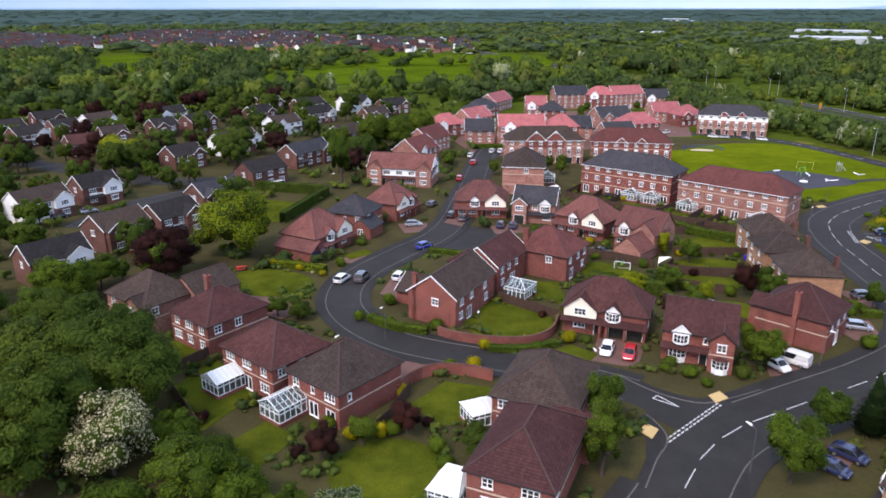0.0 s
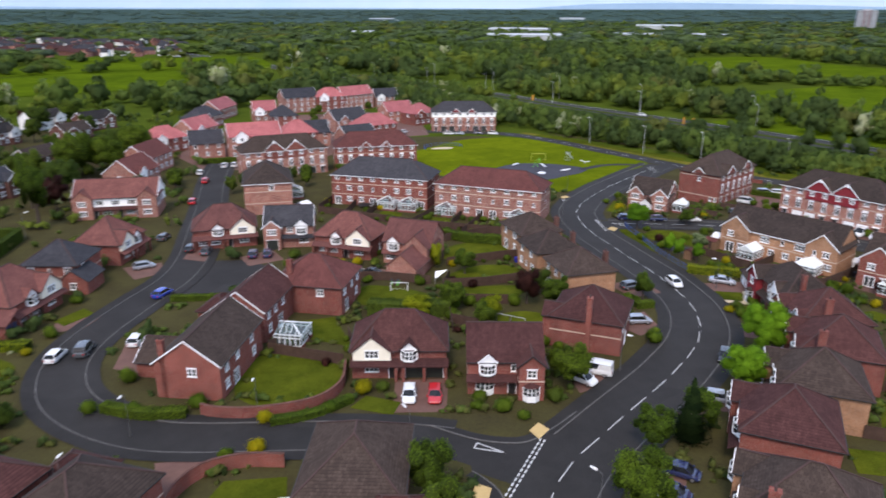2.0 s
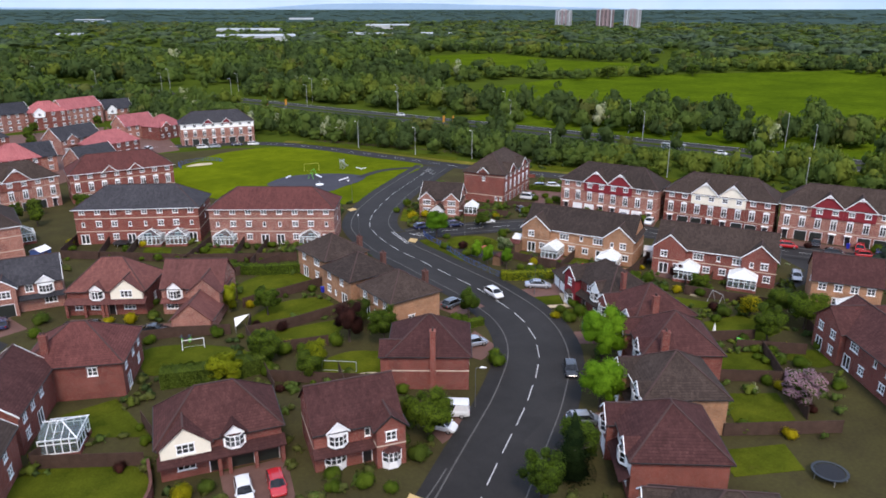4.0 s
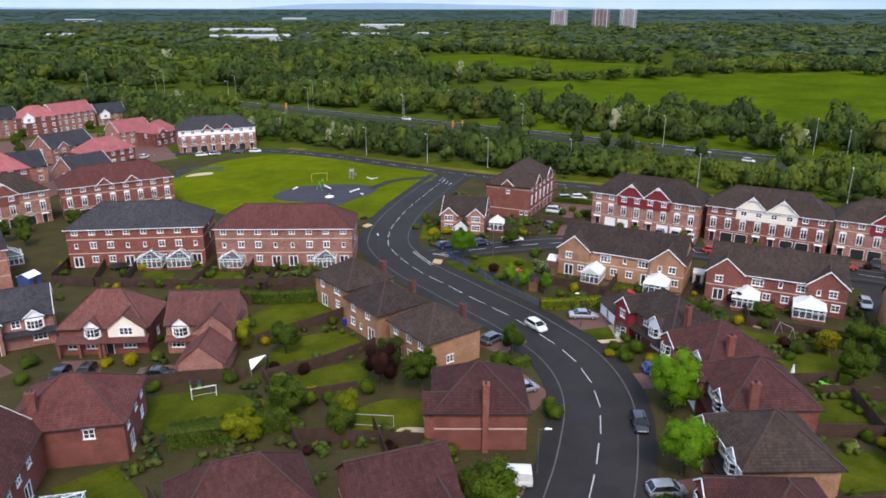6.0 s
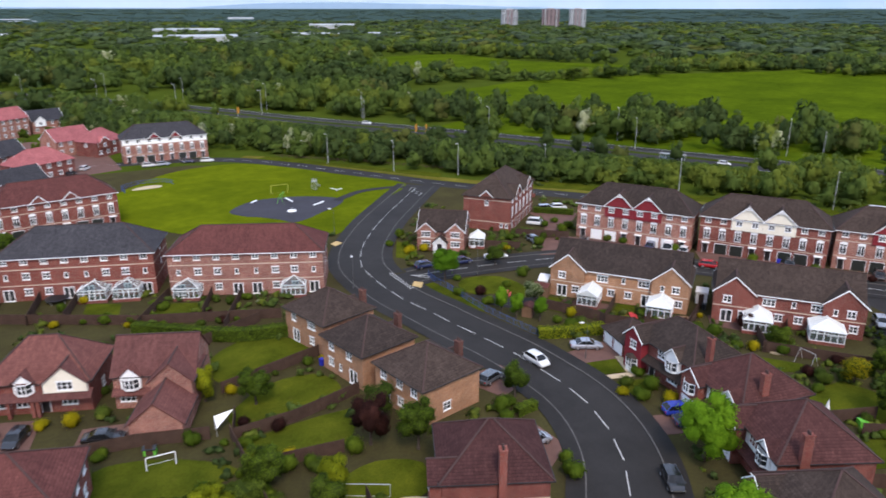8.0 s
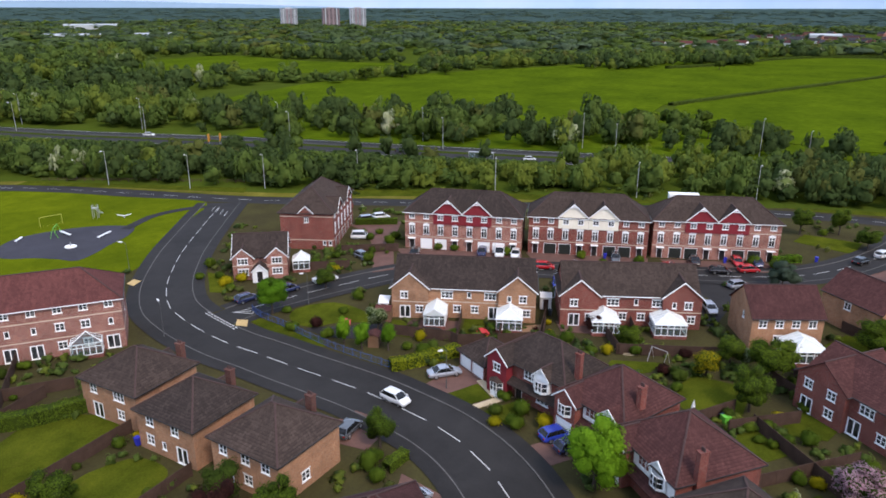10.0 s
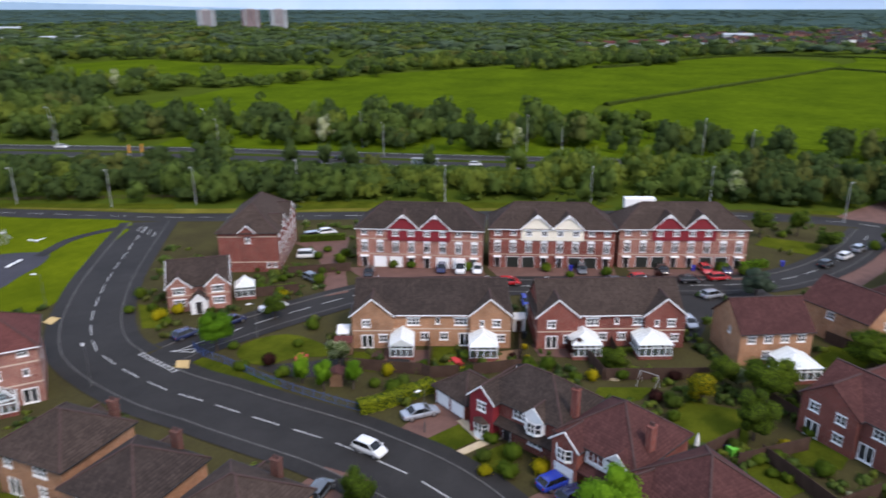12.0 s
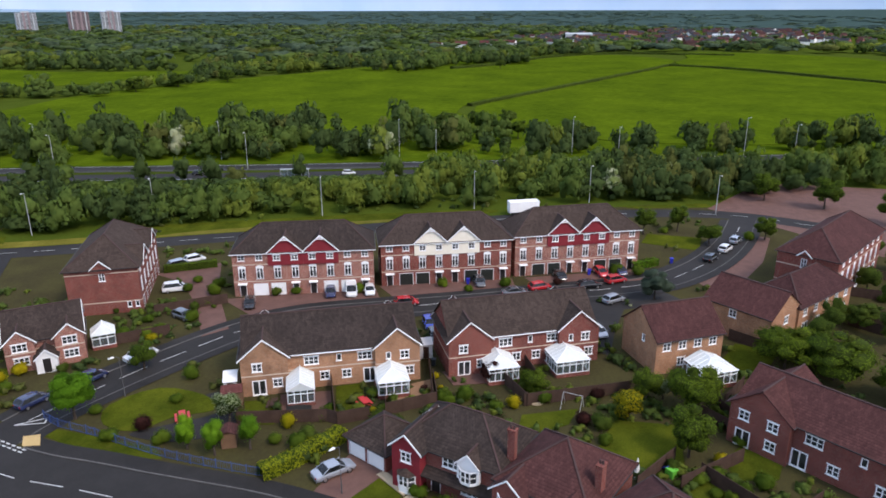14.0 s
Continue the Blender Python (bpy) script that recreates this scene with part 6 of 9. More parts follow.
def fence(a, b, mat="fence", h=1.7, label="dark brown timber panel fence between gardens", name="fence"):
    a, b = np.array(a, float), np.array(b, float)
    L = float(np.linalg.norm(b - a))
    turn = math.degrees(math.atan2(*(b - a)[::-1]))
    n = max(1, round(L / 1.9))
    f = thing(name, *a, turn, label, "fence")
    s = round(L / n, 2)
    if (mat, h, s) not in FENCE_MESH:
        po, pa = MB(), MB()
        po.box(-0.05, -0.05, 0, 0.05, 0.05, h + 0.08)
        prof = []
        for i in range(6):
            z = 0.06 + i * h * 0.94 / 6
            prof += [(-0.04, z), (-0.018, z + h * 0.94 / 6)]
        prof += [(-0.045, h), (-0.045, h + 0.04), (0.03, h + 0.04), (0.02, 0.06)]
        for k in range(len(prof)):
            (ya, za), (yb, zb) = prof[k], prof[(k + 1) % len(prof)]
            pa.poly((s - 0.05, ya, za), (s - 0.05, yb, zb), (0.05, yb, zb), (0.05, ya, za))
        FENCE_MESH[(mat, h, s)] = po.mesh("post", M[mat]), pa.mesh("fence_panel", M[mat])
    po, pa = FENCE_MESH[(mat, h, s)]
    for i in range(n + 1):
        part("post", po, None, f, m=pose(i * L / n, 0, 0))
        if i < n:
            part("fence_panel", pa, None, f, m=pose(i * L / n, 0, 0))
    return f


FENCES_A = [((48.9, 135.6), (64.0, 134.9)), ((44.1, 125.2), (51.3, 123.3)), ((51.3, 123.3), (60.8, 122.7)), ((44.1, 117.7), (51.2, 114.3)), ((44.3, 126.2), (42.2, 119.6)), ((42.2, 119.6), (38.2, 107.4)), ((30.7, 134.9), (36.2, 132.3)), ((36.2, 132.3), (42.5, 127.6)), ((39.4, 110.8), (49.6, 99.3)), ((-36.3, 85.2), (-31.7, 92.0)), ((-28.2, 72.0), (-34.9, 81.4)), ((20.0, 103.8), (11.0, 111.4)), ((11.0, 112.0), (16.7, 114.7)), ((23.1, 112.4), (22.5, 106)), ((46.9, 129.3), (44.6, 126.0)), ((50.1, 139.8), (47.5, 137.2)), ((53.2, 149.7), (65, 150.9))]
FENCES_B = [((35.1, 184.0), (41.6, 193.2)), ((39.6, 176.2), (45.1, 185.7)), ((44.1, 173.4), (49.2, 180.7)), ((50.5, 162.2), (60.7, 171.3)), ((60.0, 159.3), (65.8, 166.2)), ((59.3, 151.9), (69.4, 162.6)), ((52.0, 163.3), (68.1, 149.6)), ((34.7, 182.7), (52.0, 163.3)), ((103.4, 104.8), (106.8, 99.1)), ((106.8, 99.1), (112.5, 100.4)), ((107.6, 88.4), (111.9, 76.8)), ((111.9, 76.8), (113.9, 72.3)), ((112.8, 91.1), (107.6, 88.0))]
FENCES_C = [((113.3, 66.2), (105.9, 63.9)), ((115.8, 69.2), (113.3, 66.2)), ((130.0, 59.0), (124.4, 52.5)), ((124.4, 52.5), (133, 44.1)), ((141.3, 43.1), (133.9, 36.0)), ((150, 29.7), (143, 21)), ((127.3, 160.1), (130.1, 151.1)), ((115.3, 150.4), (121.3, 141.5)), ((83.0, 69.9), (92.8, 59.2)), ((71.0, 63.4), (81.7, 54.2)), ((92.8, 76.8), (98.6, 72.1)), ((96.0, 69.9), (81.6, 58.0)), ((93.4, 72.4), (99.2, 64.9)), ((-5.2, 74.4), (-3.0, 80.3)), ((-7.0, 70.5), (-4.8, 74.6)), ((35.6, 104.0), (31.8, 111.5)), ((42.8, 97.0), (47.5, 106.5)), ((128.0, 147.6), (134, 138))]
FENCES_D = [((99.3, 121.7), (101.2, 111.4)), ((101.2, 111.4), (100.7, 110.0)), ((100.7, 110.0), (102.4, 106.6)), ((113.0, 114.4), (101.2, 110.4)), ((111.0, 106.6), (104.4, 105.0)), ((118.2, 101.9), (106.6, 99.5)), ((119.3, 89.0), (110.6, 85.8)), ((152.0, 41.0), (147.6, 27.3)), ((141.2, 43.7), (136.3, 31.4)), ((127.1, 52.7), (120.7, 47.6)), ((161.8, 34.5), (157.5, 22.7)), ((101.7, 62.3), (108.5, 68.3)), ((110.5, 64.2), (115.5, 60.7))]
for a, b in FENCES_A + FENCES_B + FENCES_C + FENCES_D:
    fence(a, b)
for a, b in (((169.3, 200.8), (156.8, 231.7)), ((156.8, 231.7), (143.9, 259.9))):
    f = thing("rail_fence", *a, math.degrees(math.atan2(b[1] - a[1], b[0] - a[0])), "low timber post and rail fence beside trees", "fence")
    L = math.dist(a, b)
    n = int(L / 2.5)
    po, ra = MB(), MB()
    po.box(-0.06, -0.06, 0, 0.06, 0.06, 1.0)
    pm = po.mesh("post", M["fence"])
    for z in (0.45, 0.85):
        ra.box(0, -0.08, z, 2.5, -0.05, z + 0.1)
    rm = ra.mesh("rail", M["fence"])
    for i in range(n):
        part("post", pm, None, f, m=pose(i * 2.5, 0, 0))
        part("rail", rm, None, f, m=pose(i * 2.5, 0, 0))


def railing_run(pts, mat="blue_rail", h=1.2):
    line = smooth_line(pts, 1.5)
    f = thing("metal_railing", *line[0], 0, "blue painted metal bow-top railing beside mown grass", "railing")
    bars = MB()
    bars.box(-0.012, -0.012, 0.1, 0.012, 0.012, h)
    bm_ = bars.mesh("upright_bar", M[mat])
    for a, b in zip(line, line[1:]):
        r = MB()
        for z in (0.15, h - 0.15):
            r.beam((*(a - line[0]), z), (*(b - line[0]), z), 0.04, 0.05)
        part("rail", r, M[mat], f)
        post = MB()
        post.box(-0.04, -0.04, 0, 0.04, 0.04, h + 0.05)
        part("post", post, M[mat], f, m=pose(*(a - line[0]), 0))
        n = 7
        for i in range(1, n):
            part("upright_bar", bm_, None, f, m=pose(*(a + (b - a) * i / n - line[0]), 0))


railing_run([(97.5, 145.0), (96.1, 142.2), (95.2, 138.1), (93.5, 132.3), (92.0, 126.8), (90.9, 120.5), (90.2, 115.2)])
railing_run([(88.0, 247.2), (89.6, 252.6), (95.0, 254.6), (101.0, 252.6), (102.2, 247.8)])


def garden_wall(pts, h, label="curved red-brick garden wall with brick coping"):
    line = smooth_line(pts, 1.2)
    w = thing("garden_wall", *line[0], 0, label, "wall")
    part("wall", ribbon(line - line[0], -0.12, 0.12, 0.0, h), M["brick_red"], w)
    part("coping", ribbon(line - line[0], -0.16, 0.16, h, h + 0.08), M["brick_dull"], w)


garden_wall([(0.6, 98.0), (2.5, 96.4), (7.0, 94.6), (13.8, 94.2), (18.0, 97.2), (20.0, 102.5)], 1.5)
garden_wall([(-4.6, 79.3), (-3.4, 82.2), (-0.5, 85.0), (4, 85.2), (8.1, 83.5)], 1.7)
garden_wall([(150, 165), (156, 168), (158.5, 164)], 1.0)


# ---- leaves, trees, hedges, shrubs ----
def quads(points, outward, size, rng, jitter=0.42):
    """Leaf clumps: one small quad at each point, facing roughly outwards."""
    n = len(points)
    nrm = outward + rng.normal(0, jitter, (n, 3))
    nrm[:, 2] += 0.3
    nrm /= np.linalg.norm(nrm, axis=1)[:, None] + 1e-9
    ref = rng.normal(0, 1, (n, 3))
    u = np.cross(nrm, ref)
    u /= np.linalg.norm(u, axis=1)[:, None] + 1e-9
    w = np.cross(nrm, u)
    s = size * rng.uniform(0.55, 1.3, (n, 1))
    k = rng.uniform(0.5, 1.0, (n, 1))
    c = np.stack([points - u * s, points - w * s * k, points + u * s, points + w * s * k], 1)
    return c.reshape(-1, 3)


def ball(rows_=4, cols=7):
    v = [(0, 0, -1.0)]
    for r in range(1, rows_):
        a = math.pi * r / rows_ - math.pi / 2
        v += [(math.cos(a) * math.cos(2 * math.pi * c / cols), math.cos(a) * math.sin(2 * math.pi * c / cols), math.sin(a)) for c in range(cols)]
    v.append((0, 0, 1.0))
    f = []
    for c in range(cols):
        d = (c + 1) % cols
        f.append((0, 1 + d, 1 + c, 1 + c))
        for r in range(rows_ - 2):
            a, b = 1 + r * cols, 1 + (r + 1) * cols
            f.append((a + c, a + d, b + d, b + c))
        t = 1 + (rows_ - 2) * cols
        f.append((t + c, t + d, len(v) - 1, len(v) - 1))
    return np.array(v), f


def cloud(seed, lobes, n, size, core=0.78, jitter=0.38):
    """A crown over several lobes (centre, radii). Returns quad corners and core balls as arrays."""
    rng = np.random.default_rng(seed)
    area = np.array([r[0] * r[1] + r[0] * r[2] for _, r in lobes])
    pick = rng.choice(len(lobes), n, p=area / area.sum())
    d = rng.normal(0, 1, (n, 3))
    d[:, 2] = np.where(d[:, 2] < -0.6, -d[:, 2], d[:, 2])
    d /= np.linalg.norm(d, axis=1)[:, None]
    c, r = np.array([l[0] for l in lobes], float)[pick], np.array([l[1] for l in lobes], float)[pick]
    ripple = 1 + 0.1 * np.sin(d[:, :1] * 7 + pick[:, None]) + 0.1 * np.sin(d[:, 1:2] * 9 + 2 * pick[:, None])
    p = c + d * r * ripple * rng.uniform(0.74, 1.1, (n, 1))
    q = quads(p, d, size, rng, jitter)
    cores = [(np.array(cc, float), np.array(rr, float) * core) for cc, rr in lobes]
    return q, cores


def crown_lobes(seed, n, rx, rz, spread=0.62):
    rng = np.random.default_rng(seed)
    out = [((0, 0, 0), (rx * 0.66, rx * 0.66, rz * 0.72))]
    for i in range(n):
        a = 2 * math.pi * i / n + rng.uniform(-0.4, 0.4)
        z = rng.uniform(-0.5, 0.8 if n > 9 else 0.6)
        k = (spread + 0.1 if n > 18 else spread) * rng.uniform(0.75, 1.05) * math.sqrt(max(0.1, 1 - z * z * 0.8))
        r = rng.uniform(0.2, 0.36) if n > 18 else rng.uniform(0.26, 0.46) if n > 9 else rng.uniform(0.34, 0.5)
        out.append(((rx * k * math.cos(a), rx * k * math.sin(a), rz * z), (rx * r, rx * r, rz * r)))
    return out


BALL_V, BALL_F = ball()


def round_normals(v, lobes):
    """Leaf clumps take the slope of the crown that they cover, so that it shades as one soft mass."""
    c, r = np.array([l[0] for l in lobes], float), np.array([l[1] for l in lobes], float)
    d = (v[:, None] - c[None]) / r[None]
    k = np.argmin((d ** 2).sum(2), axis=1)
    a = d[np.arange(len(v)), k]
    b = v - v.mean(0)
    a /= np.linalg.norm(a, axis=1)[:, None] + 1e-9
    b /= np.linalg.norm(b, axis=1)[:, None] + 1e-9
    n = 0.7 * a + 1.3 * b + np.array((0, 0, 0.25))
    return n / (np.linalg.norm(n, axis=1)[:, None] + 1e-9)


def cloud_mesh(name, q, cores, material, inner_shade=None):
    nq = len(q) // 4
    verts = [q]
    faces = [(np.arange(nq)[:, None] * 4 + np.arange(4))]
    base = len(q)
    tri = []
    for c, r in cores:
        verts.append(BALL_V * r + c)
        for f in BALL_F:
            tri.append([base + i for i in f])
        base += len(BALL_V)
    v = np.concatenate(verts)
    me = bpy.data.meshes.new(name)
    me.from_pydata(v.tolist(), [], faces[0].tolist() + [list(dict.fromkeys(t)) for t in tri])
    me.polygons.foreach_set("use_smooth", np.ones(len(me.polygons), bool))
    me.normals_split_custom_set_from_vertices(round_normals(v, cores))
    me.materials.append(material)
    if inner_shade:
        me.materials.append(inner_shade)
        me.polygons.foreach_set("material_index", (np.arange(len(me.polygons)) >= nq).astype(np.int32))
    return me


def trunk_shape(seed, h, r):
    rng = random.Random(seed)
    mb = MB()
    bend = (rng.uniform(-0.3, 0.3), rng.uniform(-0.3, 0.3))
    mb.tube([((0, 0, -0.1), r * 1.35), ((0, 0, h * 0.12), r), ((bend[0] * 0.5, bend[1] * 0.5, h * 0.45), r * 0.75), ((bend[0], bend[1], h * 0.8), r * 0.3)], 8)
    for i in range(6):
        a = i * 1.05 + rng.uniform(0, 0.5)
        z = h * rng.uniform(0.3, 0.55)
        l = h * rng.uniform(0.22, 0.34)
        mb.tube([((0, 0, z), r * 0.45), ((math.cos(a) * l * 0.5, math.sin(a) * l * 0.5, z + l * 0.45), r * 0.3), ((math.cos(a) * l, math.sin(a) * l, z + l * 0.8), r * 0.1)], 6)
    return mb


TREE_WORD = {"green": "fresh green", "dark": "dense dark green", "lime": "bright lime-green", "willow": "broad yellow-green", "purple": "dark purple-leaved", "yellow": "golden yellow", "bluegreen": "blue-green", "conifer": "dark conical evergreen", "blossom": "cream-blossomed", "white": "white-flowering", "pink": "pink-blossomed"}
TREE_PARTS = {}


def tree(x, y, h, r, kind, seed=0, leaves=1500, leaf=0.3):
    key = (kind, seed % 3, round(h), round(r), leaves)
    if key not in TREE_PARTS:
        if kind == "conifer":
            lobes = [((0.1 * math.sin(i), 0.1 * math.cos(i), h * (0.12 + 0.8 * i / 7)), (r * (1 - i / 8.2),) * 2 + (h * 0.11,)) for i in range(8)]
        else:
            rz = h * (0.42 if kind != "willow" else 0.46)
            lobes = [((cx, cy, cz + h - rz * 1.02), rr) for (cx, cy, cz), rr in crown_lobes(seed % 3 + int(h * 7), 30 if r > 4.5 else 20 if r > 2.5 else 11, r, rz, 0.5 if kind == "lime" else 0.62)]
        q, cores = cloud(seed % 3 + 5, lobes, leaves, leaf * (0.75 if r < 2.3 else 1.0))
        TREE_PARTS[key] = trunk_shape(seed % 3, h * 0.85, 0.05 + h * 0.02).mesh("trunk", M["bark"]), cloud_mesh("crown", q, cores, LEAF[kind], LEAF["inner_shade"] if kind in ("blossom", "white", "pink", "dark", "green", "yellow", "willow") else None)
    tk, cr = TREE_PARTS[key]
    t = thing("tree", x, y, (seed * 67) % 360, f"{TREE_WORD[kind]} tree with a full uneven crown", "tree")
    part("trunk", tk, None, t)
    part("crown", cr, None, t)
    return t


TREES_WEST = [(-48.1, 76.2, 12, 7, "dark"), (-41.1, 79.2, 12, 7, "dark"), (-43.1, 65.7, 12, 7, "dark"), (-35.7, 74.3, 11, 6, "dark"), (-42.6, 60.1, 10, 6, "dark"), (-54, 68, 11, 6, "dark"), (-34.3, 63.2, 9, 5.4, "blossom"), (-24.5, 58.7, 7, 5, "green"), (-19.5, 57.4, 5, 3.5, "green"), (-40.2, 134.6, 13, 8.6, "willow"), (-26.6, 193.0, 17, 3.2, "green"), (-22.5, 243, 14, 6, "green"), (-14, 246, 12, 5.6, "green"), (-6, 262, 12, 5.6, "green"), (-56, 243, 8, 5, "purple"), (-100, 222, 10, 7, "willow"), (-93, 226, 9, 5, "purple"), (-114, 236, 9, 5, "purple"), (-50.4, 122.5, 9, 6, "purple"), (-62, 108, 9, 6, "green"), (-60.0, 117.1, 6, 4.5, "green"), (-30.4, 213.1, 11, 3.5, "green"), (-20.8, 249.8, 11, 5, "dark"), (-10.4, 269.5, 11, 5, "dark"), (2.8, 352.7, 13, 4, "dark")]
TREES_ROAD = [(20.4, 71.6, 8, 2.6, "green"), (18.4, 63.0, 9, 2.8, "green"), (45.6, 86.2, 6, 3.2, "green"), (38.2, 61.6, 8, 3.4, "green"), (52.0, 70.8, 8, 2.4, "conifer"), (76.5, 84, 8, 3.9, "lime"), (65.3, 76.5, 7, 3.4, "lime"), (98.0, 141.4, 6, 3.1, "lime"), (93.2, 121.7, 4, 1.5, "lime"), (110.5, 139.6, 4, 2.2, "green"), (57.2, 108.6, 6, 2.6, "green"), (54.2, 113.2, 7, 2.4, "purple"), (43.9, 107.9, 4, 2.2, "green"), (46.5, 70.4, 6, 3, "green"), (73.6, 107.4, 5, 1.8, "green"), (54.5, 71.8, 6, 2.6, "green")]
TREES_EAST = [(106.0, 76.2, 3.6, 2.2, "yellow"), (108.0, 68.5, 6, 3.6, "green"), (99.3, 70.5, 6, 3, "green"), (110.2, 73.5, 5, 2.2, "green"), (144.5, 67.5, 5, 3, "bluegreen"), (93.9, 125.2, 4, 1.4, "lime"), (99.2, 122.6, 4.5, 1.8, "white"), (94.8, 118.3, 4, 1.4, "lime"), (119.1, 48.5, 6, 5, "green"), (121.0, 54.0, 6, 4, "green"), (113.7, 42.4, 5, 4, "green"), (84.5, 59.9, 4.5, 3.0, "pink"), (181.5, 64.4, 6, 3, "green"), (176.0, 51.9, 4, 3, "green"), (180.5, 39.6, 5, 2.6, "green"), (184.8, 56.7, 6, 2.5, "green"), (113.2, 93.0, 3, 1.6, "purple"), (41.6, 115.6, 5, 2.8, "green"), (35.2, 115.0, 3.6, 2.6, "willow"), (50.4, 130.2, 4.6, 2.6, "green"), (46.0, 109.9, 4, 1.9, "willow"), (58.6, 116.6, 5, 2.4, "dark"), (46.6, 135.6, 5, 1.6, "willow")]
TREES_MORE = [(145.6, 38.8, 4, 2, "dark"), (152, 31, 5, 2.3, "dark"), (141.9, 31.3, 6, 2.6, "dark"), (136.3, 38.4, 4, 2.9, "dark"), (131.1, 35.9, 5, 2, "dark"), (132.3, 44.3, 6, 2.3, "dark"), (158.5, 32.1, 4, 2.6, "dark"), (163.2, 21, 5, 2.9, "dark"), (125.9, 48.3, 6, 2, "dark"), (174, 20.8, 4, 2.3, "dark"), (-62, 82, 12, 7, "dark"), (-70, 96, 11, 6, "dark"), (-58, 95, 9, 5, "green"), (-52, 90, 10, 6, "dark"), (-60, 62, 11, 6, "dark"), (-29, 67, 5, 3.5, "green"), (-24, 64, 4, 3, "dark"), (-30, 53, 6, 4, "green"), (-14, 55, 4, 3, "green"), (-9, 55, 4, 3, "white"), (5.5, 66, 4, 2.5, "dark"), (111.0, 87.2, 3.2, 2.2, "green"), (-21.8, 103.9, 3.5, 2.4, "dark"), (-25.7, 105.1, 3.5, 2.2, "green"), (-12.0, 65.3, 5, 2.2, "purple"), (-8.0, 68.4, 4, 2, "green"), (-3.0, 71.0, 4, 2.2, "purple"), (111.4, 71.3, 2.6, 1.2, "white"), (208, 18, 8, 4, "green"), (215, 30, 7, 3.5, "green"), (195, 8, 8, 4, "green"), (150, 8, 7, 4, "green"), (133, 20, 7, 4, "green"), (109, 30, 6, 4, "green")]
for i, (x, y, h, r, kind) in enumerate(TREES_WEST + TREES_ROAD + TREES_EAST + TREES_MORE):
    tree(x, y, h, r, kind, i, 12000 if kind == "willow" else 9500 if r > 5.5 else 7000 if kind == "blossom" else 5600 if r > 3 else 3400, 0.175 if r > 5.5 else 0.125 if r > 3 else 0.095)

SHRUB_MESH = {}


def shrub(x, y, kind, seed, s=1.0, squash=1.0):
    key = (kind, seed % 4)
    if key not in SHRUB_MESH:
        rng = random.Random(seed % 4)
        lobes = [((rng.uniform(-0.4, 0.4), rng.uniform(-0.4, 0.4), 0.55 + rng.uniform(-0.1, 0.15)), (0.62, 0.62, 0.55)) for _ in range(4)]
        q, cores = cloud(seed % 4 + 50, lobes, 520, 0.072)
        SHRUB_MESH[key] = cloud_mesh("shrub", q, cores, LEAF[kind])
    ob = new("shrub", SHRUB_MESH[key])
    ob.matrix_basis = pose(x, y, -0.04, 0, 0, (seed * 83) % 360) @ Matrix.Diagonal((s, s, s * squash, 1))
    word = {"g": "green", "d": "dark green", "y": "yellow-flowering", "p": "purple-leaved"}[kind]
    return tagged(ob, f"rounded leafy {word} garden shrub", "shrub")


SHRUBS_A = [(-11.8, 103.7, "g"), (-7.0, 101.5, "g"), (-3.3, 99.4, "g"), (0.2, 99.8, "g"), (7.9, 93.3, "y"), (15.5, 93.0, "g"), (20.0, 95.3, "y"), (5.5, 87.4, "y"), (2.7, 87.2, "g"), (32.6, 86.3, "g"), (34.9, 84.7, "g"), (33.4, 88.0, "g"), (36.9, 81.8, "g"), (42.5, 84.1, "d"), (20.2, 95.8, "d"), (22.9, 95.3, "d"), (-7.6, 109.6, "g"), (-31.9, 128.9, "y"), (-26.1, 127.3, "y"), (-21.3, 124.2, "y"), (-18.7, 128.9, "g"), (-15.8, 142.0, "g"), (-0.4, 73.0, "p"), (-4.4, 71.2, "g"), (-6.3, 70.4, "y"), (-9.6, 69.9, "y"), (1.0, 67.6, "g"), (1.7, 64.4, "g"), (-15.5, 66.5, "p"), (-13.9, 71.3, "g"), (-12.1, 72.1, "g"), (-8.0, 72.1, "g")]
SHRUBS_B = [(66.2, 95.2, "g"), (64.4, 93.0, "g"), (68.7, 104.6, "g"), (71.6, 106.6, "g"), (69.6, 106.9, "g"), (83.6, 95.2, "g"), (85.9, 98.0, "d"), (83.4, 97.4, "y"), (44.9, 116.6, "g"), (40.6, 114.5, "g"), (37.4, 116.9, "g"), (36.7, 118.3, "g"), (40.1, 112.7, "g"), (47.1, 114.3, "d"), (51.9, 113.1, "g"), (48.7, 98.2, "g"), (50.4, 96.6, "g"), (30.4, 144.5, "y"), (32.8, 142.0, "y"), (36.2, 141.2, "d"), (39.0, 147.0, "d"), (22.8, 151.6, "d"), (20.2, 146.9, "g"), (104.7, 163.0, "g"), (110.8, 165.7, "g"), (104.6, 156.9, "y"), (102.6, 154.3, "g"), (99.4, 139.7, "g"), (97.3, 132.0, "p"), (94.9, 128.6, "g")]
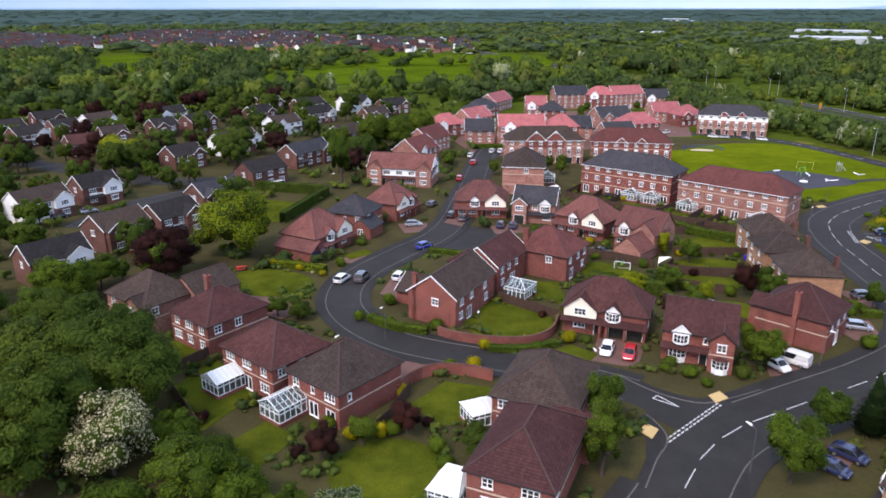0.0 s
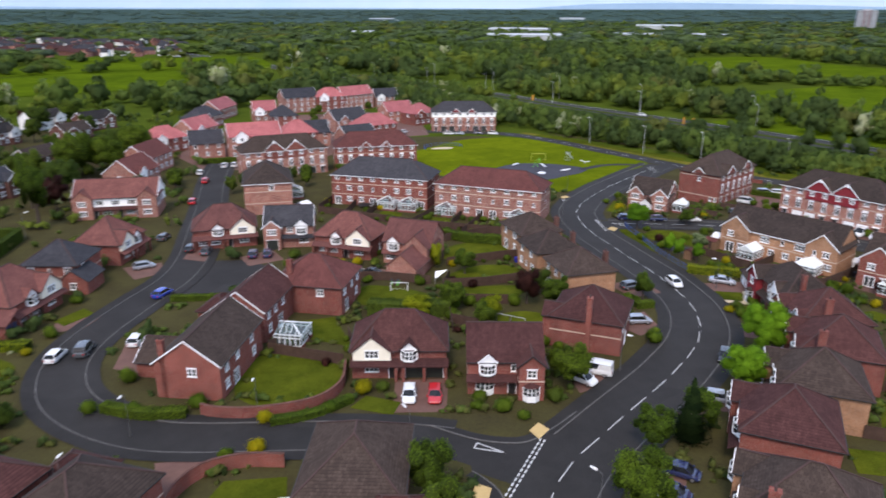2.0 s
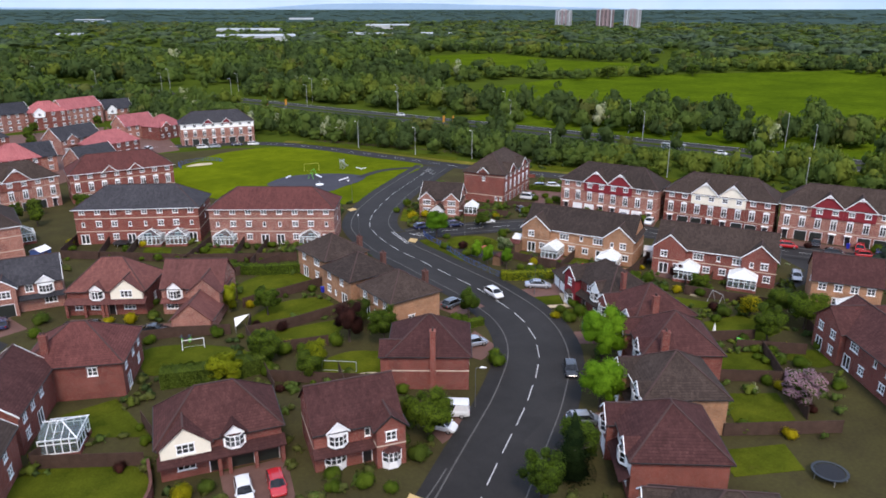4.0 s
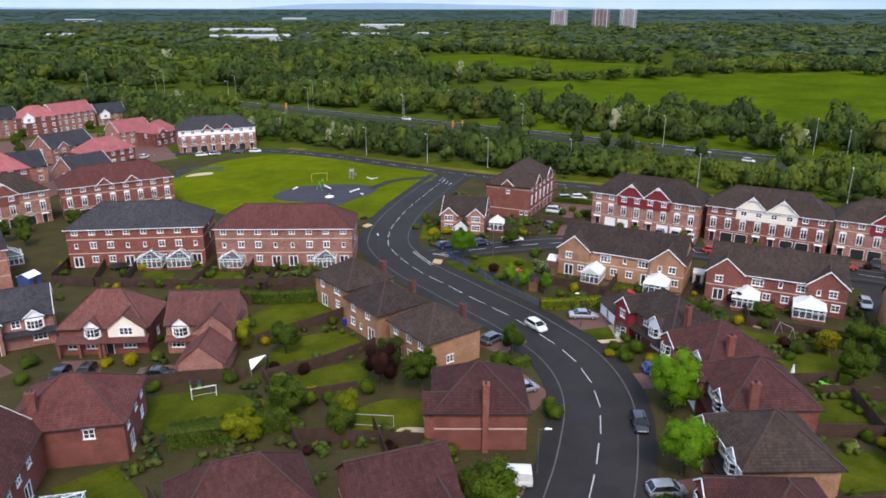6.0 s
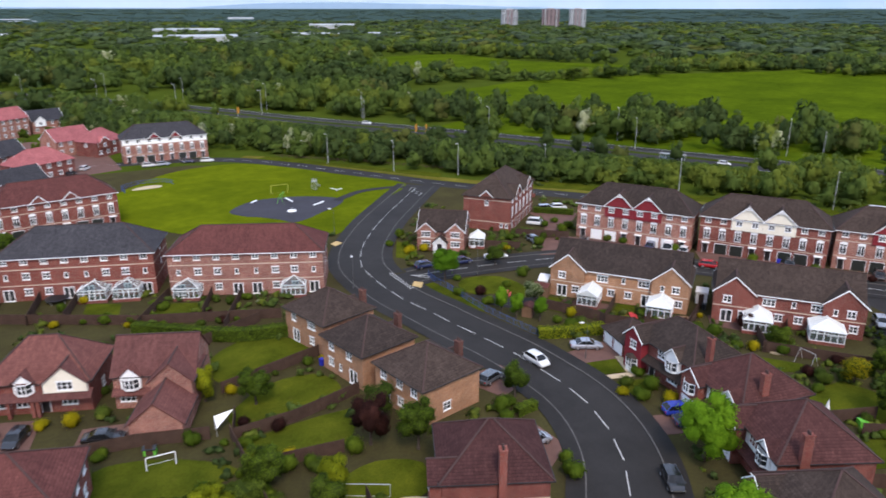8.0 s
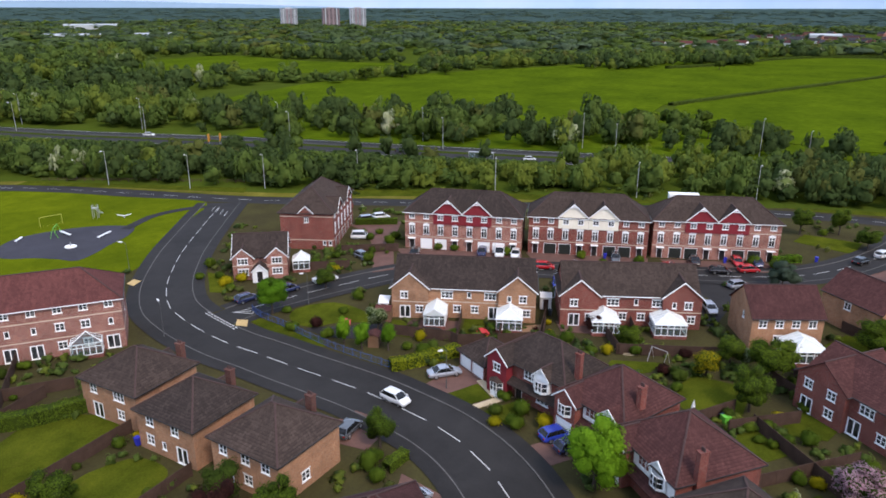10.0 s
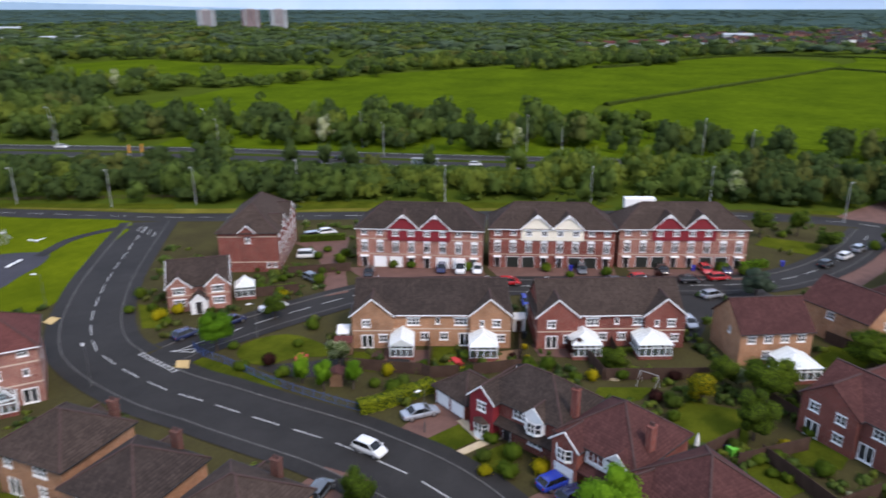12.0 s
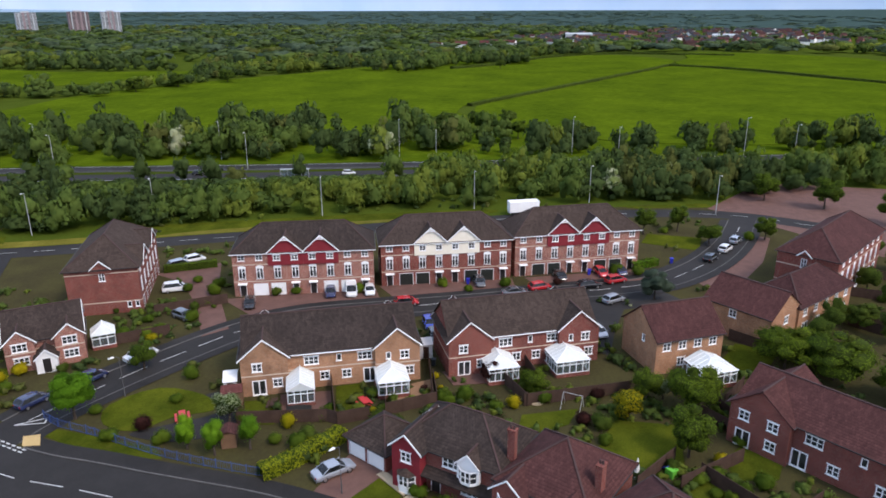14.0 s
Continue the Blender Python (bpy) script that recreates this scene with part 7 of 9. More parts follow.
SHRUBS_C = [(45.9, 170.7, "g"), (48.2, 168.1, "g"), (51.4, 164.9, "g"), (125.5, 147.1, "g"), (118.9, 148.1, "g"), (107.2, 155.6, "y"), (106.8, 159.7, "g"), (109.0, 150.3, "d"), (119.8, 144.9, "g"), (122.0, 143.6, "g"), (129.5, 146.3, "g"), (126.4, 140.3, "g"), (138.4, 147.4, "g"), (142.6, 147.4, "g"), (136.9, 141.6, "g"), (140.9, 142.4, "g"), (133.2, 141.3, "g"), (103.4, 131.3, "g"), (108.8, 132.1, "g"), (94.2, 134.6, "g"), (96.6, 116.0, "g"), (95.9, 113.1, "g"), (97.2, 112.6, "d"), (89.0, 98.4, "g"), (87.3, 95.2, "g"), (85.7, 91.9, "y"), (107.1, 89.9, "y"), (106.3, 91.8, "g"), (109.0, 85.7, "g"), (110.8, 79.3, "p"), (100.7, 79.5, "g"), (103.6, 79.6, "d")]
SHRUBS_D = [(104.6, 81.1, "p"), (110.4, 75.7, "d"), (108.1, 96.2, "g"), (101.6, 105.4, "d"), (101.3, 102.7, "d"), (107.5, 107.3, "g"), (147.4, 92.9, "g"), (146.0, 103.7, "g"), (144.0, 98.6, "g"), (155.6, 68.7, "g"), (161.6, 65.8, "g"), (183.5, 59.9, "g"), (179.6, 42.9, "g"), (94.6, 64.0, "g"), (96.2, 68.4, "g"), (92.5, 58.2, "g"), (141.0, 117.6, "g"), (139.2, 128.0, "g"), (149.6, 83.4, "p"), (156.5, 72.6, "g"), (138.2, 131.4, "d")]
seed_ = 0
for x, y, k in SHRUBS_A + SHRUBS_B + SHRUBS_C + SHRUBS_D:
    seed_ += 1
    shrub(x, y, k, seed_, 1.1 + 0.5 * ((seed_ * 37) % 10) / 10, 0.9 + 0.3 * ((seed_ * 17) % 10) / 10)
# border planting along the fences
bp = random.Random(7)
for a, b in FENCES_A + FENCES_B + FENCES_C + FENCES_D:
    L = math.dist(a, b)
    nx, ny = -(b[1] - a[1]) / L, (b[0] - a[0]) / L
    for i in range(int(L / 2.1)):
        t, o = bp.random(), bp.choice((-1, 1)) * bp.uniform(0.7, 1.3)
        if bp.random() < 0.72:
            seed_ += 1
            shrub(a[0] + (b[0] - a[0]) * t + nx * o, a[1] + (b[1] - a[1]) * t + ny * o, bp.choice("gggddgyp"), seed_, bp.uniform(0.6, 1.25), bp.uniform(0.8, 1.4))


def hedge(pts, w, h, kind="green", label="clipped dense green garden hedge", dense=60, leaf=0.085):
    line = smooth_line(pts, 1.0)
    rng = np.random.default_rng(int(abs(line[0][0] * 10)))
    L = np.linalg.norm(np.diff(line, axis=0), axis=1).sum()
    n = int(L * (w + 2 * h) * dense)
    s = np.r_[0, np.cumsum(np.linalg.norm(np.diff(line, axis=0), axis=1))]
    c = rng.uniform(0, s[-1], n)
    t = np.gradient(line, axis=0)
    t /= np.linalg.norm(t, axis=1)[:, None]
    px, py = np.interp(c, s, line[:, 0]), np.interp(c, s, line[:, 1])
    tx, ty = np.interp(c, s, t[:, 0]), np.interp(c, s, t[:, 1])
    side = rng.uniform(0, w + 2 * h, n)
    off = np.where(side < h, -w / 2, np.where(side < h + w, side - h - w / 2, w / 2))
    z = np.where(side < h, side, np.where(side < h + w, h, w + 2 * h - side))
    wob = 0.06 * np.sin(c * 2.1) + 0.05 * np.sin(c * 5.3 + z * 3)
    p = np.stack([px - ty * (off * (1 + wob)), py + tx * (off * (1 + wob)), z * (1 + wob * 0.6)], 1)
    o = np.stack([-ty * off, tx * off, np.where((side > h) & (side < h + w), 1.0, 0.1)], 1)
    q = quads(p, o, leaf, rng)
    body = ribbon(line, -w / 2 + 0.08, w / 2 - 0.08, 0, h - 0.08)
    nv = len(body.v)
    me = bpy.data.meshes.new("hedge")
    me.from_pydata(body.v + q.tolist(), [], body.f + (np.arange(len(q) // 4)[:, None] * 4 + np.arange(4) + nv).tolist())
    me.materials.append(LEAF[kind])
    # hedge body gets the dark leaf colour that stands for shade within
    me.materials.append(LEAF["inner_shade"])
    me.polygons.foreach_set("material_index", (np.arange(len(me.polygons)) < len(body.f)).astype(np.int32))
    return tagged(new("hedge", me), label, "hedge")


hedge([(-52.8, 192.2), (-41, 189), (-29.6, 185.7)], 1.6, 2.6, "dark", "tall clipped dark green hedge")
hedge([(-29.6, 185.0), (-33, 172), (-36.2, 158.8)], 1.6, 2.6, "dark", "tall clipped dark green hedge")
hedge([(-1.2, 137.4), (6.9, 134.8)], 1.3, 1.0)
hedge([(89.8, 115.2), (93.0, 112.4), (98.2, 108.6)], 1.7, 1.5, "willow", "clipped bright yellow-green hedge")
hedge([(-10.5, 103.5), (-6, 100), (-1, 98.2)], 1.5, 1.2)
hedge([(8, 92.6), (13, 92.2), (18.5, 94.0)], 1.2, 1.0)
hedge([(-33, 129.5), (-27, 128.0), (-21, 125.5)], 1.6, 1.3, "willow", "loose yellow-green garden hedge")
hedge([(70.0, 104.6), (73.2, 104.0)], 1.2, 1.2)
hedge([(28.5, 119.6), (32.1, 117.6), (35.9, 115.5), (40.6, 114.6)], 2.6, 2.3, "dark", "loose dark green garden hedge", 60, 0.1)
hedge([(49.6, 161.3), (58.6, 148.2), (67.3, 142.5)], 1.6, 1.9, "green", "dense loose green garden hedge")
hedge([(12, 254), (24, 253)], 1.8, 1.6, "green")
hedge([(158.8, 69.6), (162, 64.5)], 1.3, 1.4, "lime", "clipped bright yellow-green hedge")
hedge([(146.5, 155.9), (151, 147.5)], 1.4, 1.4, "green")
hedge([(394, 122.5), (470, 84), (540, 49), (620, 8), (687, -23)], 3.0, 1.6, "dark", "long low hedge between meadows", 4, 0.35)
hedge([(692.9, -24.6), (640.9, -80.8), (540.5, -138.7)], 3.0, 1.6, "dark", "long low hedge between meadows", 4, 0.35)
hedge([(635.5, 160.4), (687.9, 125.7), (804.6, 73.5), (869.6, -2.6), (838.5, -116.3)], 4.0, 2.2, "dark", "long low hedge between meadows", 4, 0.35)


# ---- scattered trees of the older estate ----
st = random.Random(21)
HOMES = [(x, y) for x, y, *_ in OLD_A + OLD_B + FARRED]
n_ = 0
while n_ < 250:
    x, y = st.uniform(-190, -18), st.uniform(115, 385)
    if y < 115 + max(0, -x - 60) * 0.4 or on_house(x, y, 3.0) or math.dist((x, y), (-40, 134)) < 10 or (-60 < x < -10 and y < 205 and x > -48) or near_line(x, y, OLD_ROAD, 6.5):
        continue
    kind = st.choice(("green", "green", "dark", "dark", "dark", "purple", "green"))
    h = st.uniform(4, 11)
    tree(x, y, round(h), round(h * st.uniform(0.36, 0.5)), kind, n_, 900, 0.22)
    n_ += 1
for x0, y0, x1, y1, n in ((20, 250, 60, 300, 8), (60, 300, 115, 360, 10), (-15, 215, 5, 300, 9), (15, 200, 60, 222, 8)):
    for i in range(n):
        x, y = st.uniform(x0, x1), st.uniform(y0, y1)
        if all(math.dist((x, y), q) > 8 for q in HOMES):
            tree(x, y, 5, 2, st.choice(("green", "dark")), i, 350, 0.36)


# ---- woodland: many crowns in a few large meshes ----
def wood_protos(n_leaf, size, n_lobe, rows_, cols, seeds=8, cores_=5):
    """Crowns of unit radius: leaf clumps over many small lobes, round a dense heart. Every third is slender."""
    out = []
    bv, bf = ball(rows_, cols)
    for s in range(seeds):
        rng = np.random.default_rng(s + 300)
        lobes = [((cx, cy, cz + 0.55), r) for (cx, cy, cz), r in crown_lobes(s + 70, n_lobe, 1.0, 0.55)]
        if s % 3 == 2:
            lobes = [((cx * (1.15 - 0.75 * cz), cy * (1.15 - 0.75 * cz), cz * 1.1), tuple(v * (1.1 - 0.4 * cz) for v in r)) for (cx, cy, cz), r in lobes]
        q, cores = cloud(s + 90, lobes, n_leaf, size, 0.86, 0.26)
        vs, fs, base = [q], [np.arange(len(q)).reshape(-1, 4)], len(q)
        for c, r in cores[:cores_]:
            vs.append(bv * (1 + rng.normal(0, 0.1, (len(bv), 1))) * r + c)
            fs.append(np.array(bf) + base)
            base += len(bv)
        v = np.concatenate(vs)
        out.append((v, np.concatenate(fs), round_normals(v, lobes)))
    return out


NEAR_MIX = {"wood_yellow": 11, "wood_mid": 40, "wood_olive": 5, "wood_deep": 42, "wood_may": 1.5}
# far stands mostly take the leaf colours that carry painted haze
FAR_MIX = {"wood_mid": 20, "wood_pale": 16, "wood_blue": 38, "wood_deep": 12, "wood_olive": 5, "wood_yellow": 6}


def rise(x, y):
    """Lifts the far land so that it meets the horizon in the camera's view."""
    r = np.clip((np.hypot(np.asarray(x) - 60, np.asarray(y) - 110) - 1900) / 2800, 0, 1)
    return 49 * r ** 1.25


def wood(name, places, protos, rng, label, mix=NEAR_MIX):
    """places: x, y, radius, height; each tree takes one kind of leaf."""
    vs, fs, ns, mi, base = [], [], [], [], 0
    u = rng.random(len(places))
    drift = np.array([noise.noise(Vector((p[0] / 45, p[1] / 45, 4.5))) for p in places])
    order = np.argsort(np.argsort(0.55 * u + drift))  # kinds of tree stand in loose groups
    share = np.cumsum(list(mix.values())) / sum(mix.values())
    pick = np.minimum(np.searchsorted(share, (order + 0.5) / len(places)), len(mix) - 1)
    may = [k for k, m in enumerate(mix) if m == "wood_may"]
    if may:
        pick = np.where(pick == may[0], 0, pick)
        pick[u < 0.012] = may[0]
    for k, (x, y, r, h) in enumerate(places):
        v, f, nm = protos[rng.integers(len(protos))]
        a = rng.uniform(0, 6.28)
        c, s = math.cos(a), math.sin(a)
        w = np.stack([(v[:, 0] * c - v[:, 1] * s) * r + x, (v[:, 0] * s + v[:, 1] * c) * r + y, v[:, 2] * h * 0.88 - 0.2 + float(rise(x, y))], 1)
        vs.append(w)
        fs.append(f + base)
        ns.append(np.stack([nm[:, 0] * c - nm[:, 1] * s, nm[:, 0] * s + nm[:, 1] * c, nm[:, 2]], 1))
        mi.append(np.full(len(f), pick[k], np.int32))
        base += len(v)
    v, f = np.concatenate(vs), np.concatenate(fs).astype(np.int32)
    me = bpy.data.meshes.new(name)
    me.vertices.add(len(v))
    me.vertices.foreach_set("co", v.astype(np.float32).ravel())
    tri = f[:, 2] == f[:, 3]
    sizes = np.where(tri, 3, 4)
    keep = np.ones(f.shape, bool)
    keep[tri, 3] = False
    me.loops.add(int(sizes.sum()))
    me.loops.foreach_set("vertex_index", f[keep])
    me.polygons.add(len(f))
    me.polygons.foreach_set("loop_start", np.r_[0, np.cumsum(sizes)[:-1]].astype(np.int32))
    me.polygons.foreach_set("use_smooth", np.ones(len(f), bool))
    me.update(calc_edges=True)
    me.normals_split_custom_set_from_vertices(np.concatenate(ns))
    for k in mix:
        me.materials.append(LEAF[k])
    me.polygons.foreach_set("material_index", np.concatenate(mi))
    return tagged(new(name, me), label, "woodland", "", "stuff")


def sample(poly_, per, rng, avoid=(), road=None, gap=0.0):
    xs, ys = [p[0] for p in poly_], [p[1] for p in poly_]
    box = (max(xs) - min(xs)) * (max(ys) - min(ys))
    n = int(box / per)
    x, y = rng.uniform(min(xs), max(xs), n), rng.uniform(min(ys), max(ys), n)
    ok = inside(x, y, poly_)
    for a in avoid:
        ok &= ~inside(x, y, a)
    x, y = x[ok], y[ok]
    if road is not None:
        d = np.min(np.hypot(x[:, None] - road[None, :, 0], y[:, None] - road[None, :, 1]), axis=1)
        x, y = x[d > gap], y[d > gap]
    return x, y


wr = np.random.default_rng(11)
AVOID = [rounded(p, 3) for p in FIELDS.values()]
for k, ex, ey in (("field_3", 5, 55), ("field_4", 1, 0), ("field_5", 1, 0), ("field_6", 1, 0), ("field_9", 1, 0), ("field_10", 1, 0)):
    AVOID += [[(ex + (x - ex) * f, ey + (y - ey) * f) for x, y in AVOID[list(FIELDS).index(k)]] for f in (0.95, 0.9)]
near_p, mid_p, far_p, line_p = wood_protos(230, 0.105, 12, 3, 6), wood_protos(120, 0.13, 10, 3, 6), wood_protos(22, 0.22, 4, 3, 5, 6, 3), wood_protos(3, 0.25, 2, 3, 5, 5, 3)
def to_road(x, y, road):
    return np.min(np.hypot(np.asarray(x)[:, None] - road[None, :, 0], np.asarray(y)[:, None] - road[None, :, 1]), axis=1)


def clumpy(x, y, scale, cut, seed):
    """Keeps the points where a smooth pattern is high, so that a wood has clearings."""
    k = np.array([noise.noise(Vector((a / scale, b / scale, seed))) for a, b in zip(x, y)])
    return x[k > cut], y[k > cut]


BELT = [(114, 345), (141, 280), (150, 250), (160, 216), (168, 190), (176, 168), (188, 136), (199, 100), (208, 72), (214, 44), (226, 8), (262, -70), (272, -60), (252, 30), (239, 90), (229, 135), (222, 165), (212, 218), (201, 270), (190, 330), (176, 400), (130, 420)]
x, y = sample(BELT, 19, wr, road=DUAL, gap=12.0)
d = to_road(x, y, DUAL)
low = np.clip(0.17 * (d - 10.5) + 1.3, 1.4, 9)
low = np.where((y < 118) | (y > 375) | ((y > 205) & (y < 228) & (d < 16)) | (wr.uniform(0, 1, len(y)) < 0.04), 9.0, low)
hts = np.minimum(wr.uniform(4.0, 10.5, len(x)), low)
wood("tree_belt", [(a, b, min(wr.uniform(2.2, 4.4), 0.75 * h + 0.9), h) for a, b, h in zip(x, y, hts)], near_p, wr, "dense green tree belt beside the dual carriageway", {"wood_yellow": 14, "wood_mid": 44, "wood_deep": 36, "wood_olive": 6, "wood_may": 1})
BEYOND = [(196, 420), (214, 330), (232, 262), (243, 205), (252, 150), (263, 95), (279, 25), (292, -40), (300, -40), (292, 30), (288, 75), (304, 110), (318, 140), (306, 180), (294, 215), (283, 262), (258, 332), (300, 360), (330, 380), (260, 430)]
x, y = sample(BEYOND, 25, wr, AVOID, DUAL, 13)
x, y = clumpy(x, y, 17, -0.12, 3.0)
wood("roadside_wood", [(a, b, *(lambda r: (r, r * wr.uniform(1.5, 2.6)))(wr.uniform(2.0, 5.6))) for a, b in zip(x, y)], near_p, wr, "mixed trees and scrub beyond the dual carriageway")
NORTH = [(-520, 420), (-190, 345), (-120, 365), (-70, 372), (-30, 366), (10, 372), (30, 384), (70, 392), (128, 392), (160, 430), (176, 410), (200, 430), (330, 385), (420, 365), (500, 330), (610, 330), (640, 640), (500, 760), (100, 780), (-560, 780)]
x, y = sample(NORTH, 150, wr, AVOID, DUAL, 16)
x, y = clumpy(x, y, 38, -0.36, 8.0)
wood("north_wood", [(a, b, *((wr.uniform(5.5, 9.5), wr.uniform(9, 16)) if wr.uniform() < 0.6 else (wr.uniform(3.2, 6), wr.uniform(4.5, 9)))) for a, b in zip(x, y)], mid_p, wr, "rolling green woodland to the north")
WEST = [(-330, 240), (-200, 200), (-175, 250), (-190, 345), (-300, 400), (-520, 420)]
x, y = sample(WEST, 90, wr)
wood("west_wood", [(a, b, wr.uniform(3.6, 7.0), wr.uniform(5, 12)) for a, b in zip(x, y)], mid_p, wr, "dark green trees round the older estate")
COPSE = [(590, 200), (655, 165), (705, 95), (730, 110), (690, 190), (620, 235)]
x, y = sample(COPSE, 70, wr)
wood("field_copse", [(a, b, wr.uniform(4, 7), wr.uniform(8, 13)) for a, b in zip(x, y)], mid_p, wr, "copse of tall trees at the meadow's end")
FARW = [(-1100, 700), (-560, 780), (100, 780), (500, 760), (640, 640), (650, 330), (700, 240), (800, 150), (880, 20), (930, -100), (820, -260), (560, -230), (560, -420), (900, -700), (1700, -700), (2300, 300), (1900, 1700), (900, 2300), (-300, 2300), (-1500, 1700)]
RIM = [(520, 314), (600, 266), (680, 221), (792, 134), (852, 22), (905, 30), (865, 145), (765, 245), (665, 305), (560, 350)]
x, y = sample(RIM, 80, wr)
wood("hedgerow_wood", [(a, b, wr.uniform(4, 8), wr.uniform(6, 12)) for a, b in zip(x, y)], mid_p, wr, "line of trees along the far edge of the meadow")
HEDGEROW = smooth_line([(448, 470), (420, 425), (406, 372), (432, 345), (482, 330), (520, 318)], 6.0)
wood("hedgerow_wood", [(a + wr.normal(0, 5), b + wr.normal(0, 5), wr.uniform(3.5, 6.5), wr.uniform(4.5, 9)) for a, b in np.repeat(HEDGEROW, 2, axis=0)], mid_p, wr, "line of trees between two meadows")
CLUMPS = [(-94, 655), (-64, 668), (-112, 662), (-20, 742), (-52, 770), (-80, 742), (-30, 648), (10, 640), (-100, 610), (-70, 640)]
wood("field_trees", [(a + wr.normal(0, 5), b + wr.normal(0, 7), wr.uniform(5, 8), wr.uniform(7, 12)) for a, b in CLUMPS * 3], mid_p, wr, "clumps of trees standing in green fields")
TOWN = [(-560, 1010), (-370, 925), (-170, 890), (-42, 850), (40, 830), (60, 1150), (-190, 1300), (-300, 1600), (-640, 1640)]
TOWN_W = [(-480, 790), (-395, 815), (-470, 1010), (-640, 1300), (-860, 1500), (-760, 1180)]
TOWN_E = [(1100, 60), (1250, 160), (1500, 60), (1900, -250), (1800, -480), (1150, -420), (1050, -150)]
x, y = sample(FARW, 1000, wr, AVOID + [TOWN, TOWN_W, TOWN_E])
x, y = clumpy(x, y, 95, -0.36, 5.0)
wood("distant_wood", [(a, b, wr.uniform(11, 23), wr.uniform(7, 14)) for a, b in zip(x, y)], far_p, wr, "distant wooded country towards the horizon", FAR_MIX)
x, y = np.concatenate([np.array(sample(t, 1500, wr)) for t in (TOWN, TOWN_W, TOWN_E)], 1)
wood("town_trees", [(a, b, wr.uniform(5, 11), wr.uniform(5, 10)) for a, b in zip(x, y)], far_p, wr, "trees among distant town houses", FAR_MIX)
HORIZON = [(-2600, 2200), (-1500, 1700), (-300, 2300), (900, 2300), (1900, 1700), (2300, 300), (1700, -700), (2700, -1400), (4300, -400), (3900, 2200), (2200, 4000), (-800, 4300), (-2900, 3400)]
x, y = sample(HORIZON, 6000, wr)
x, y = clumpy(x, y, 320, -0.4, 2.0)
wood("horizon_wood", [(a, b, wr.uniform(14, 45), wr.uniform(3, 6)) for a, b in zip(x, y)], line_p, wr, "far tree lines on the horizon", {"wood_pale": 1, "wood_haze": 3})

# low planting that fills the garden borders
def planting(name, n, box, label, rng, size, tall, mix, keep_off=1.0):
    protos, spots, tries = wood_protos(56, 0.12, 4, 3, 5, 6, 3), [], 0
    while len(spots) < n and tries < 40 * n:
        tries += 1
        x, y = rng.uniform(box[0], box[2]), rng.uniform(box[1], box[3])
        if noise.noise(Vector((x / 7, y / 7, 4.0))) < 0.02 or any(near_line(x, y, l, r) for l, r in ((MAIN, 7.6), (LOOP, 5.4), (SIDE, 5.2), (TOP, 6.0), (DUAL, 12), (OLD_ROAD, 5), (OLD_ROAD_B, 4.5))):
            continue
        if on_house(x, y, keep_off) or any(inside([x], [y], p)[0] for p in BARE):
            continue
        h = rng.uniform(*tall)
        spots.append((x, y, min(rng.uniform(*size), h), h))
    return wood(name, spots, protos, rng, label, mix)


BARE = [list(p) for p in LAWNS_WEST + LAWNS_MID + LAWNS_EAST + LAWNS_EDGE + PAVED + PAVED_B] + [[(91, 146), (100, 147), (108, 134), (106, 124), (98, 112), (90, 115)], [(82, 190), (82, 250), (108, 264), (150, 262), (160, 200), (112, 176)], [(-4, 138), (9, 137), (17, 147), (15, 153), (2, 158), (-1, 150)], [(150, 57), (172, 54), (190, 45), (235, 25), (225, -60), (160, -40), (165, 44), (152, 52)]]
GARDEN_MIX = {"wood_mid": 30, "wood_yellow": 14, "wood_deep": 26, "wood_olive": 16, "wood_may": 3}
pr_ = np.random.default_rng(77)
planting("garden_planting", 620, (-45, 50, 30, 135), "mixed shrubs and perennials filling garden borders", pr_, (0.5, 1.3), (0.5, 1.7), GARDEN_MIX)
planting("garden_planting", 1000, (25, 55, 135, 190), "mixed shrubs and perennials filling garden borders", pr_, (0.5, 1.3), (0.5, 1.7), GARDEN_MIX)
planting("garden_planting", 480, (95, 30, 205, 175), "mixed shrubs and perennials filling garden borders", pr_, (0.5, 1.4), (0.5, 1.9), GARDEN_MIX)
planting("estate_greenery", 1100, (-190, 120, 15, 380), "hedges and bushes between the older houses", pr_, (0.9, 2.4), (1.0, 3.6), NEAR_MIX)

# field-side trees that stand alone
for i, (x, y, h, r) in enumerate(((300, 122, 9, 5), (312, 108, 8, 5), (330, 100, 7, 4), (318, 112, 8, 5), (640, 120, 8, 5), (300, 95, 7, 4), (300, 70, 6, 4), (306, 30, 7, 4), (310, -10, 7, 4), (440, 330, 9, 6), (470, 318, 9, 6), (505, 300, 9, 6))):
    tree(x, y, h, r, "green" if i % 2 else "dark", i, 700, 0.45)

